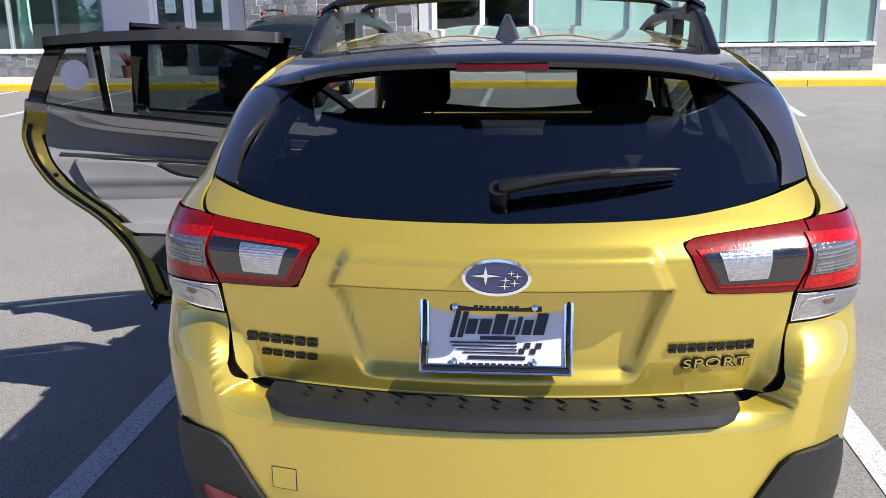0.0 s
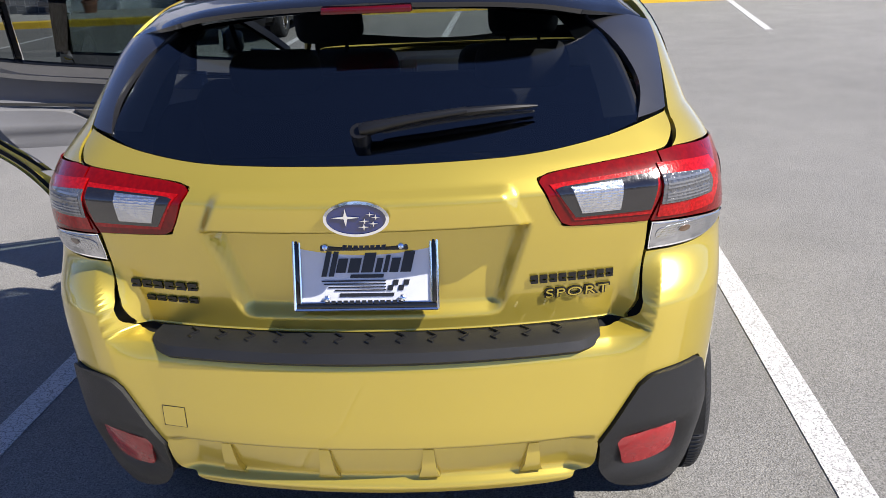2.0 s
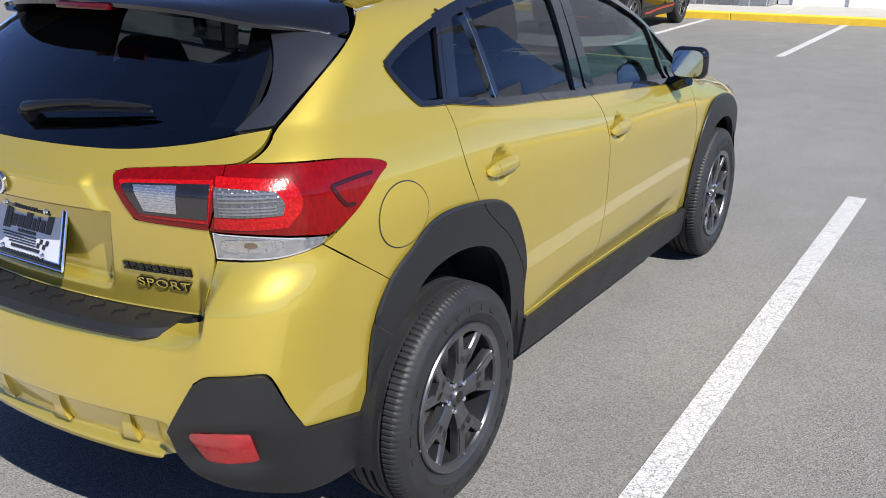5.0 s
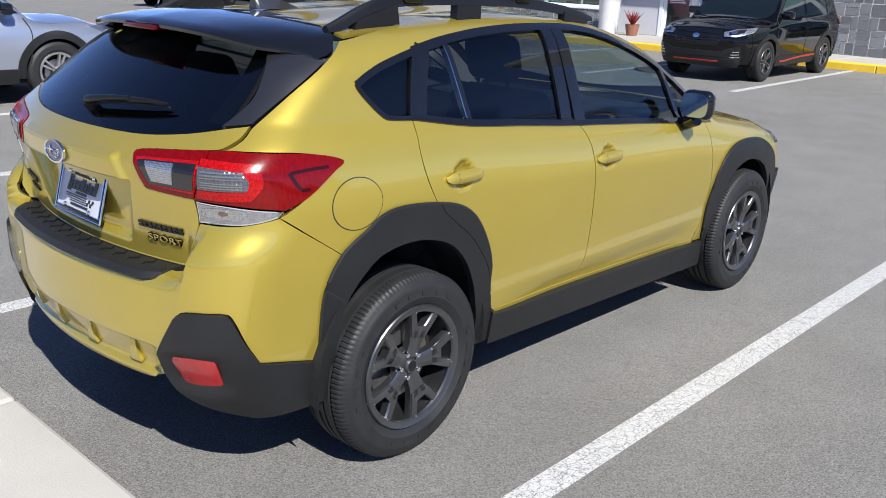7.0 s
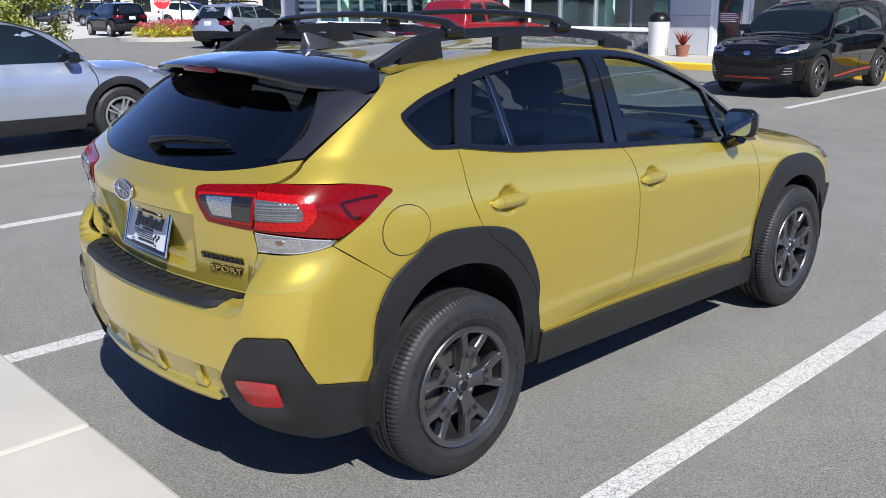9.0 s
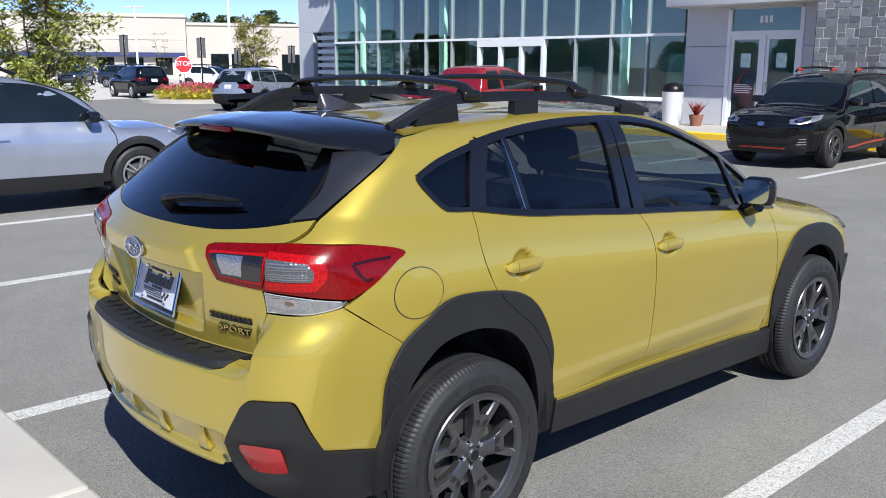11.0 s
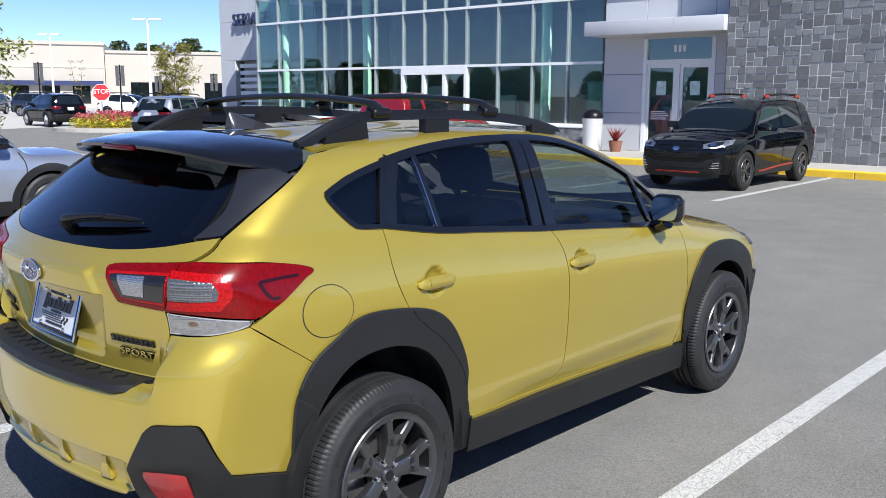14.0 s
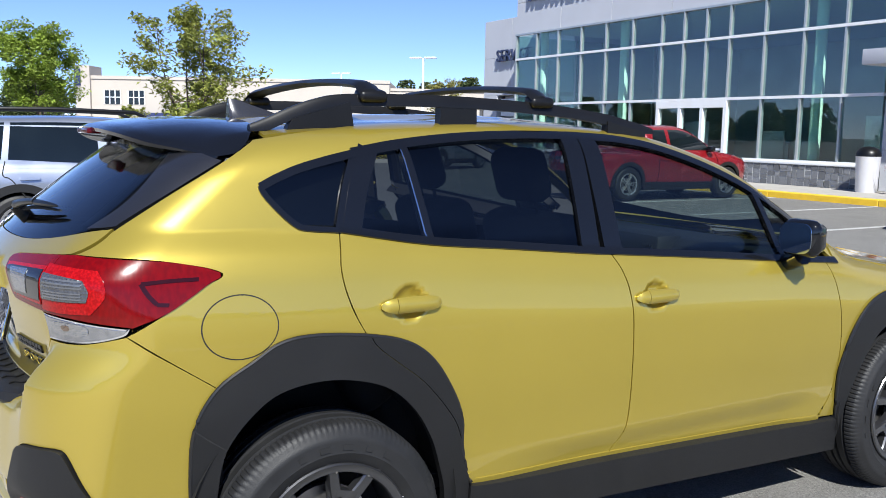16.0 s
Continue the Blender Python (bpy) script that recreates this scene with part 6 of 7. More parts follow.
def stones(parent, x0, x1, z0, z1, y, big, seed, limit=300, inner=0.022):
    rng = random.Random(seed)
    out = []
    n = max(int((x1 - x0) / 1.4), 1)
    for i in range(n):
        split(x0 + (x1 - x0) * i / n, x0 + (x1 - x0) * (i + 1) / n, z0, z1, out, rng, big)
    out.sort(key=lambda r: r[2])
    for a, b, c, d in out[:limit]:
        o = new("stone", rng.choice(STONE))
        o.parent = parent
        o.matrix_basis = Matrix.Translation((a + .010, y - rng.uniform(0.0, inner), c + .010)) @ Matrix.Diagonal((b - a - .020, 0.06, d - c - .020, 1))
    if len(out) > limit:
        bm = bmesh.new()
        for a, b, c, d in out[limit:]:
            t = rng.uniform(0, inner)
            add_box(bm, (a + 0.010, y - t, c + 0.010), (b - 0.010, y + 0.05, d - 0.010))
        tagged(part("upper_stones", bm, M["stone"], parent), kind="stuff")


def plinth(x0, x1, y, seed):
    base = box("plinth", (x0, y - .014, WZ), (x1, y + 0.25, 0.74), M["mortar"], show)
    stones(base, x0 + .01, x1 - .01, WZ, 0.74, y - 0.02, 0.34, seed, 140)
    box("plinth_cap", (x0, y - 0.06, 0.742), (x1, y + 0.28, 0.82), M["white_frame"], show, .01)


plinth(-27.45, -19.12, FY - 0.08, 1)
plinth(-16.08, -10.98, FY - 0.08, 2)
pier = tagged(box("stone_pier", (-6.9, 20.203, WZ), (-2.75, 23.2, 9.4), M["mortar"], show), "")
stones(pier, -6.9, -2.75, WZ, 9.4, 20.198, 0.40, 7, 300, .012)
side_bm = bmesh.new()
rng = random.Random(9)
cells = []
split(20.2, 23.2, WZ, 9.4, cells, rng, 0.55)
for a, b, c, d in cells:
    add_box(side_bm, (-6.925, a + .008, c + .008), (-6.89, b - .008, d - .008))
    add_box(side_bm, (-2.76, a + .008, c + .008), (-2.725, b - .008, d - .008))
tagged(part("side_stones", side_bm, M["stone"], show), kind="stuff")

# main entrance: panelled bay with canopy, transom light and a pair of doors
panel_wall("entrance_wall", -10.95, -9.62, FY, WZ, 4.40, 1, 4, show)
panel_wall("entrance_wall", -7.62, -6.93, FY, WZ, 4.40, 1, 4, show)
panel_wall("entrance_wall", -9.62, -7.62, FY, 3.22, 4.40, 2, 1, show)
canopy = box("canopy", (-11.0, FY - 1.0, 3.30), (-6.93, FY + 0.02, 3.68), M["white_panel"], show, .01)
for x in (-9.62, -8.29):
    box("canopy_joint", (x - .006, FY - 1.003, 3.30), (x + .006, FY - .99, 3.68), M["mortar"], canopy)
for x in (-9.62, -8.62, -7.62):
    box("door_post", (x - 0.055, FY - 0.017, WZ), (x + 0.055, FY + 0.117, 2.54), M["white_frame"], show)
box("door_head", (-9.675, FY - 0.02, 2.54), (-7.565, FY + 0.12, 2.66), M["white_frame"], show)
for x in (-9.675, -7.675):
    box("transom_post", (x, FY - 0.02, 2.66), (x + .11, FY + 0.12, 3.22), M["white_frame"], show)
t = box("transom_pane", (-9.56, FY + 0.03, 2.66), (-7.68, FY + 0.045, 3.22), M["showroom_glass"], show)
t.visible_shadow = False
for i in range(3):
    box("number_bar", (-8.78 + i * .13, FY + 0.018, 2.86), (-8.70 + i * .13, FY + 0.028, 3.04), M["white_frame"], show)
for xa, xb, hx in ((-9.565, -8.675, -8.76), (-8.565, -7.675, -8.48)):
    leaf = box("glass_door", (xa, FY + 0.02, WZ), (xa + 0.09, FY + 0.07, 2.54), M["white_frame"], show)
    box("stile", (xb - 0.09, FY + 0.02, WZ), (xb, FY + 0.07, 2.54), M["white_frame"], leaf)
    box("bottom_rail", (xa + 0.09, FY + 0.02, WZ), (xb - 0.09, FY + 0.07, WZ + .22), M["white_frame"], leaf)
    box("top_rail", (xa + 0.09, FY + 0.02, 2.44), (xb - 0.09, FY + 0.07, 2.54), M["white_frame"], leaf)
    p = box("door_pane", (xa + 0.09, FY + 0.04, WZ + .22), (xb - 0.09, FY + 0.05, 2.44), M["showroom_glass"], leaf)
    p.visible_shadow = False
    bm = bmesh.new()
    add_tube(bm, [(hx, FY + .02, .98), (hx, FY - .05, 1.0), (hx, FY - .05, 1.32), (hx, FY + .02, 1.34)], .014, 8)
    part("pull_handle", bm, M["chrome"], leaf, smooth=True)
    box("notice", ((xa + xb) / 2 - .14, FY + .030, 1.72), ((xa + xb) / 2 + .14, FY + .036, 2.08), pbr("notice_paper", (.45, .60, .58), .6, var=.3, scale=8), leaf)
for k in range(5):
    box("opening_hours_bar", (-9.40, FY + .032, 1.25 - k * .05), (-8.98 + .05 * (k % 3), FY + .036, 1.27 - k * .05), M["white_frame"], show)

# sign letters as plain raised slabs on the fascia, each with its own depth
for i in range(8):
    x0 = -26.55 + i * .645
    s = tagged(new("fascia_sign_letter"), "navy raised slab letter on the white fascia", "sign letter", group="fascia sign")
    bm = bmesh.new()
    add_box(bm, (x0, FY - .16, 6.68), (x0 + .13, FY - .06, 7.38))
    add_box(bm, (x0 + .34, FY - .16, 6.68), (x0 + .47, FY - .06, 7.38))
    add_box(bm, (x0 + .13, FY - .16, 6.96 + .2 * (i % 2)), (x0 + .34, FY - .06, 7.09 + .2 * (i % 2)))
    if i % 3 == 1:
        add_box(bm, (x0 + .13, FY - .16, 6.68), (x0 + .34, FY - .06, 6.80))
    part("letter_slab", bm, M["sign_blue"], s)
    box("letter_stud", (x0 + .04, FY - .06, 7.0), (x0 + .08, FY, 7.04), M["mullion"], s)

# service wing, set back
panel_wall("service_wall", -34.6, -27.5, 24.0, 3.25, 6.85, 3, 2, show)
panel_wall("service_wall", -34.6, -33.4, 24.0, 0.1, 3.25, 1, 1, show)
box("service_roof", (-34.6, 24.1, 6.7), (-27.5, 46.0, 6.83), M["mortar"], show)
box("service_side", (-34.58, 24.3, 0.1), (-34.3, 46.0, 6.8), M["white_panel"], show)
box("service_back", (-33.4, 24.5, 0.1), (-27.5, 24.6, 3.25), M["show_wall"], show)
for k in range(9):
    box("roller_slat", (-33.2, 24.12, .35 + k * .32), (-27.6, 24.17, .53 + k * .32), M["white_frame"], show)
txt = bpy.data.curves.new("service_word", "FONT")
txt.body, txt.size, txt.extrude = "SERVICE", .78, .05
tmp = new("service_word_text", txt)
me = bpy.data.meshes.new_from_object(tmp.evaluated_get(bpy.context.evaluated_depsgraph_get()))
bpy.data.objects.remove(tmp)
me.transform(Matrix.Translation((-33.3, 23.86, 4.85)) @ Matrix.Rotation(radians(90), 4, "X"))
me.materials.append(M["sign_blue"])
tagged(new("service_sign", me), "navy raised lettering on the white service wing", "sign")

# east part: pair of doors and frosted windows over a slate plinth
panel_wall("east_fascia", -2.7, 8.35, FY, 4.0, 9.2, 4, 3, show)
panel_wall("east_wall", -2.7, -2.35, FY, WZ, 4.0, 1, 2, show)
for x in (-2.30, -1.10, 0.12):
    box("door_post", (x - 0.06, FY - 0.04, WZ), (x + 0.06, FY + 0.1, 4.0), M["white_frame"], show)
for xa, xb in ((-2.24, -1.16), (-1.04, 0.06)):
    leaf = box("glass_door", (xa, FY + .0, WZ), (xb, FY + .06, WZ + .25), M["white_frame"], show)
    p = box("door_pane", (xa, FY + 0.02, WZ + .25), (xb, FY + 0.032, 2.5), M["showroom_glass"], leaf)
    p.visible_shadow = False
    box("door_head", (xa, FY, 2.5), (xb, FY + .06, 2.64), M["white_frame"], leaf)
    box("top_pane", (xa, FY + .02, 2.64), (xb, FY + .032, 4.0), M["frosted"], leaf)
plinth(0.18, 8.35, FY - 0.08, 3)
for i in range(7):
    xa = 0.20 + i * 1.164
    box("frosted_pane", (xa + .03, FY + .01, .85), (xa + 1.134, FY + .03, 4.0), M["frosted"], show)
    box("mullion", (xa - .03, FY - .05, .82), (xa + .03, FY + .06, 4.0), M["mullion"], show)
box("mullion", (8.29, FY - .05, .82), (8.37, FY + .06, 4.0), M["mullion"], show)
box("east_side_wall", (8.1, FY + .3, 0.1), (8.36, 46.0, 9.1), M["white_panel"], show)
box("back_wall", (-34.5, 45.8, 0.1), (8.3, 46.0, 9.1), M["white_panel"], show)

# litter bin and flower pot on the walk
bm = bmesh.new()
lathe(bm, [(0, WZ), (.25, WZ), (.255, WZ + .03), (.29, WZ + .86), (.30, WZ + .90), (.28, WZ + .92)], 32, Matrix.Translation((-10.85, 20.35, 0)))
litter = part("litter_bin", bm, M["bin"], None, smooth=True)
tagged(litter, "pale grey round litter bin with dark domed hood", "bin")
bm = bmesh.new()
lathe(bm, [(.30, WZ + .90), (.295, WZ + .98), (.24, WZ + 1.08), (.12, WZ + 1.14), (0, WZ + 1.155)], 32, Matrix.Translation((-10.85, 20.35, 0)))
part("bin_hood", bm, M["satin_black"], litter, "dark domed hood", smooth=True)


def leaves(bm, centre, spread, n, size, rng, squash=1.0):
    """Small bent leaves strewn through an egg-shaped cloud."""
    for _ in range(n):
        d = Vector((rng.gauss(0, 1), rng.gauss(0, 1), rng.gauss(0, 1))).normalized() * spread * rng.random() ** 0.45
        p = Vector(centre) + Vector((d.x, d.y, d.z * squash))
        q = Euler((rng.uniform(-.9, .9), rng.uniform(-.9, .9), rng.uniform(0, 6.28))).to_matrix()
        s = size * rng.uniform(.6, 1.3)
        vs = [bm.verts.new(p + q @ Vector(v)) for v in ((-s, 0, 0), (0, -.45 * s, .15 * s), (s, 0, -.1 * s), (0, .45 * s, .15 * s))]
        bm.faces.new(vs)


def leaf_material(name, base, rnd=.35):
    """Leaf that passes part of the light through."""
    m = pbr(name, base, .6, var=.2, scale=3, random_tint=rnd)
    n, l = m.node_tree.nodes, m.node_tree.links
    b, out = n["Principled BSDF"], n["Material Output"]
    thin, mix = n.new("ShaderNodeBsdfTranslucent"), n.new("ShaderNodeMixShader")
    l.new(b.inputs["Base Color"].links[0].from_socket, thin.inputs[0])
    mix.inputs[0].default_value = .38
    l.new(b.outputs[0], mix.inputs[1])
    l.new(thin.outputs[0], mix.inputs[2])
    l.new(mix.outputs[0], out.inputs[0])
    return m


M["leaf"] = leaf_material("leaf_green", (0.25, 0.27, 0.05))
M["leaf_bright"] = leaf_material("leaf_bright_green", (0.24, 0.32, 0.04))
M["leaf_yellow"] = leaf_material("leaf_yellowing", (0.27, 0.25, 0.06))
M["pine"] = leaf_material("pine_green", (0.085, 0.115, 0.040))
M["red_leaf"] = leaf_material("red_leaf", (0.30, 0.035, 0.03))
M["pink_flower"] = leaf_material("pink_flower", (0.55, 0.10, 0.13))
M["yellow_flower"] = leaf_material("yellow_flower", (0.60, 0.48, 0.04))
M["bark"] = pbr("bark", (0.10, 0.075, 0.055), 0.9, var=0.3, scale=12, grain=0.6, grain_scale=60)

rng = random.Random(3)
bm = bmesh.new()
lathe(bm, [(0, WZ), (.14, WZ), (.19, WZ + .26), (.20, WZ + .30), (.17, WZ + .30), (.15, WZ + .24), (0, WZ + .24)], 20, Matrix.Translation((-10.05, 20.3, 0)))
pot = part("flower_pot", bm, M["terracotta"], None, smooth=True)
tagged(pot, "terracotta pot with spiky red foliage on the walk", "flower pot")
bm = bmesh.new()
for _ in range(70):
    a, l = rng.uniform(0, 6.28), rng.uniform(.25, .5)
    tip = Vector((math.cos(a) * l * rng.uniform(.3, .9), math.sin(a) * l * rng.uniform(.3, .9), l))
    b0 = Vector((-10.05, 20.3, WZ + .24))
    w = Vector((-math.sin(a), math.cos(a), 0)) * .012
    vs = [bm.verts.new(v) for v in (b0 - w, b0 + w, b0 + tip * .6 + w, b0 + tip, b0 + tip * .6 - w)]
    bm.faces.new(vs)
part("foliage", bm, M["red_leaf"], pot, "spiky red and green leaves")


# ---- trees ----
def tree(x, y, h, r, label, leaf, seed, n=2600, size=.055, trunk=.07, stems=4, low=.28, squash=1.15):
    rng = random.Random(seed)
    root = tagged(new("tree"), label, "tree", group="car park trees")
    root.location = (x, y, 0)
    bm = bmesh.new()
    crown = bmesh.new()
    for s in range(stems):
        a = 6.28 * s / stems + rng.uniform(-.4, .4)
        p = Vector((0, 0, 0))
        d = Vector((math.cos(a) * .16, math.sin(a) * .16, 1)).normalized()
        pts, rad = [p.copy()], [trunk]
        for k in range(8):
            p = p + d * h * .105
            d = (d + Vector((rng.uniform(-.16, .16), rng.uniform(-.16, .16), .05))).normalized()
            pts.append(p.copy())
            rad.append(trunk * (1 - k / 9) * .8)
        add_tube(bm, pts, rad, 7)
        for k in range(3, 9):
            for b in range(4):
                aa = rng.uniform(0, 6.28)
                l = r * rng.uniform(.45, 1.0) * (1.15 - abs(k - 5) * .13)
                d2 = Vector((math.cos(aa), math.sin(aa), rng.uniform(.1, .8))).normalized()
                e = pts[k] + d2 * l
                mid = pts[k].lerp(e, .5) + Vector((0, 0, -.06 * l))
                add_tube(bm, [pts[k], mid, e], [rad[k] * .5, rad[k] * .3, .006], 5)
                per = n // (stems * 24)
                leaves(crown, mid.lerp(e, .55), l * .36, per, size, rng, .7)
                leaves(crown, e, l * .30, per, size, rng, .7)
    part("trunk", bm, M["bark"], root, smooth=True)
    part("crown", crown, leaf, root)
    return root


tree(-11.7, 3.72, 3.65, .86, "young multi-stemmed tree with sparse olive-green leaves", M["leaf"], 11, 5200, .042, .035)
tree(-54.5, 5.6, 7.6, 2.4, "bright green tree with dense crown", M["leaf_bright"], 12, 7600, .12)
tree(-46.7, 28.8, 5.0, 1.35, "young yellowing tree with bare lower branches", M["leaf_yellow"], 13, 2200, .085, .05)
tree(-56.6, 27.3, 4.6, .42, "slim young tree with almost bare twigs", M["leaf_yellow"], 14, 160, .05, .035, 2)
tree(-62.0, 16.5, 4.0, 1.0, "small green ornamental tree in a bed", M["leaf_bright"], 15, 2400, .08, .05, 3)
tree(-68.0, 13.5, 3.2, .9, "small dark green ornamental tree in a bed", M["leaf"], 16, 2000, .08, .05, 3)


# far woods all round the site
def woods(name, spots, leaf, seed, label, dense=1.0):
    rng = random.Random(seed)
    bm = bmesh.new()
    V, Fc = [], []
    for x, y, h, r in spots:
        for _ in range(int((90 + 25 * r) * dense)):
            a, q = rng.uniform(0, 6.28), rng.random() ** .5
            zz = h * rng.uniform(.12, 1)
            w = r * (1.05 - .75 * (zz / h) ** 2) * q
            p = Vector((x + math.cos(a) * w, y + math.sin(a) * w, zz))
            s = rng.uniform(.5, 1.1) * (.55 + r * .14) * dense ** -.62
            m3 = Euler((rng.uniform(-.8, .8), rng.uniform(-.8, .8), rng.uniform(0, 6.28))).to_matrix()
            i = len(V)
            for v in ((-1, -.2, 0), (-.3, -.8, .2), (.7, -.5, -.1), (1, .3, .1), (.2, .8, -.1), (-.7, .6, .1)):
                V.append(tuple(p + m3 @ (Vector(v) * s)))
            Fc.append(tuple(range(i, i + 6)))
    bm.free()
    o = mesh_object(name, V, Fc, leaf, None, False)
    return tagged(o, label, "woods", kind="stuff")


rng = random.Random(21)
spots = []
CREST = [(100, 9.0), (144, 8.0), (146.4, 8.6), (148, 11.8), (150, 10.6), (152.5, 11.0), (154.3, 10.2), (156, 7.0), (165, 7.0), (172, 9.4), (185, 9.0)]
for k in range(150):
    a = rng.uniform(104, 184)
    d = rng.uniform(152, 178)
    spots.append((2.9 + d * math.cos(radians(a)), -1 + d * math.sin(radians(a)), float(np.interp(a, *zip(*CREST))) * d / 165 * rng.uniform(.86, 1.0), rng.uniform(2.2, 4.2)))
woods("far_woods", spots, M["pine"], 22, "dark green pine woods beyond the buildings", 9.0)
spots = []
for k in range(260):
    a = math.radians(rng.uniform(170, 395))
    d = rng.uniform(130, 170)
    spots.append((d * math.cos(a), -12 + d * math.sin(a), rng.uniform(5, 8.5), rng.uniform(3, 5)))
woods("near_woods", spots, M["pine"], 23, "mixed green woods across the road", 4.0)

# ---- far commercial building ----
M["beige"] = pbr("beige_stucco", (0.42, 0.38, 0.33), 0.85, var=0.05, scale=0.4)
M["navy"] = pbr("navy_band", (0.02, 0.03, 0.10), 0.5, var=0.05)
M["dark_glass"] = pbr("dark_window", (0.006, 0.009, 0.010), 0.04, var=0.3, scale=2, coat=0.35, spec=0.5)
fm = Matrix.Translation((-113, 23, 0)) @ Matrix.Rotation(math.atan2(.866, .5), 4, "Z")
far = tagged(new("commercial_building"), "long beige flat-roofed building with navy band, far off", "building")
far.matrix_world = fm
box("wall", (-7.4, 0, 0), (31.2, 40, 7.5), M["beige"], far)
box("wall", (31.25, .6, 0), (82, 40, 6.6), M["beige"], far)
box("parapet", (-7.55, -.15, 7.2), (31.3, .3, 7.6), pbr("parapet_tan", (.42, .38, .33), .8, var=.05), far)
box("parapet", (31.3, .45, 6.35), (82, .9, 6.68), M["beige"], far)
box("wall_band", (4.0, -.05, 4.6), (31.2, 0.0, 4.95), pbr("band_tan", (.46, .41, .35), .8, var=.05), far)
box("navy_awning", (-.1, -.7, 2.6), (31.0, -.05, 3.1), M["navy"], far)
for k in range(9):
    box("window", (1.2 + k * 3.3, -.06, .5), (3.1 + k * 3.3, 0.02, 2.5), M["dark_glass"], far)
for x0 in (-4.6, -1.6):
    win = box("window", (x0, -.06, 4.1), (x0 + 2.1, .02, 5.8), M["dark_glass"], far)
    for k in range(4):
        box("window_bar", (x0 + k * .68 - .05, -.10, 4.1), (x0 + k * .68 + .07, -.062, 5.8), M["white_frame"], win)
    box("window_bar", (x0, -.09, 4.92), (x0 + 2.1, -.066, 5.02), M["white_frame"], win)
for k in range(5):
    box("roller_door", (34 + k * 8.5, .5, 0), (38.6 + k * 8.5, .62, 3.0), M["dark_glass"], far)
box("corner_tower", (-8.0, -.5, 0), (-6.2, 3.5, 8.8), M["beige"], far)
box("blue_emblem", (-8.1, -.62, 6.3), (-7.3, -.5, 8.4), M["sign_blue"], far)


# ---- poles, banners, stop sign, flower island ----
def light_pole(x, y, h):
    p = tagged(new("light_pole"), "white tapered car park light pole with twin heads", "light pole", group="light poles")
    p.location = (x, y, 0)
    bm = bmesh.new()
    add_tube(bm, [(0, 0, .5), (0, 0, h)], [.11, .075], 10)
    part("pole", bm, M["white_frame"], p, smooth=True)
    bm = bmesh.new()
    lathe(bm, [(0, 0), (.3, 0), (.3, .6), (0, .6)], 16)
    part("concrete_base", bm, M["concrete"], p)
    for s in (-1, 1):
        bm = bmesh.new()
        add_box(bm, (s * .12, -.18, h - .02), (s * .95, .18, h + .09), .03)
        bmesh.ops.transform(bm, matrix=Matrix.Rotation(radians(40), 4, "Z"), verts=bm.verts)
        part("lamp_head", bm, M["white_frame"], p)


light_pole(-50.95, 29.45, 6.4)
light_pole(-75.5, 34.0, 6.7)
light_pole(8.0, -26.0, 8.0)
light_pole(-12.0, -24.0, 8.0)


M["banner_grey"] = pbr("banner_grey", (.06, .06, .065), .6, var=.1)


def banner_post(x, y, h):
    p = tagged(new("banner_post"), "slim dark post with two narrow dark grey banners", "banner post", group="banner posts")
    p.location = (x, y, 0)
    bm = bmesh.new()
    add_tube(bm, [(0, 0, 0), (0, 0, h)], .05, 8)
    part("post", bm, M["satin_black"], p, smooth=True)
    for k in (-1, 1):
        box("banner", (k * .06, -.01, h - 1.3), (k * .27, .01, h - .08), M["banner_grey"], p)
        box("banner_arm", (k * .05, -.012, h - .08), (k * .29, .012, h - .05), M["satin_black"], p)
    p.rotation_euler.z = radians(60)


banner_post(-54.0, 23.5, 3.6)
banner_post(-50.1, 26.9, 3.45)
banner_post(-62.0, 36.4, 3.1)
banner_post(-55.5, 37.3, 3.2)

sign = tagged(new("stop_sign"), "red octagonal stop sign on a steel post", "sign")
sign.matrix_world = Matrix.Translation((-36.5, 18.75, 0)) @ Matrix.Rotation(radians(63), 4, "Z")
bm = bmesh.new()
add_tube(bm, [(0, .02, 0), (0, .02, 2.1)], .03, 8)
part("post", bm, M["mullion"], sign, smooth=True)
oct8 = lambda r, y: [(r * math.cos(math.pi / 8 + k * math.pi / 4), y, 1.72 + r * math.sin(math.pi / 8 + k * math.pi / 4)) for k in range(8)]
bm = bmesh.new()
extrude_poly(bm, oct8(.41, -.012), (0, .01, 0))
part("border", bm, M["white_frame"], sign)
bm = bmesh.new()
extrude_poly(bm, oct8(.385, -.018), (0, .004, 0))
part("sign_face", bm, pbr("sign_red", (.45, .02, .025), .4, var=.05), sign)
txt = bpy.data.curves.new("stop_word", "FONT")
txt.body, txt.size, txt.extrude, txt.align_x = "STOP", .30, .003, "CENTER"
tmp = new("stop_word_text", txt)
me = bpy.data.meshes.new_from_object(tmp.evaluated_get(bpy.context.evaluated_depsgraph_get()))
bpy.data.objects.remove(tmp)
me.transform(Matrix.Translation((0, -.022, 1.66)) @ Matrix.Rotation(radians(90), 4, "X"))
me.materials.append(M["white_frame"])
o = new("stop_word", me)
o.parent = sign
box("lower_plate", (-.30, -.016, 1.32), (.30, -.008, 1.56), M["white_frame"], sign)

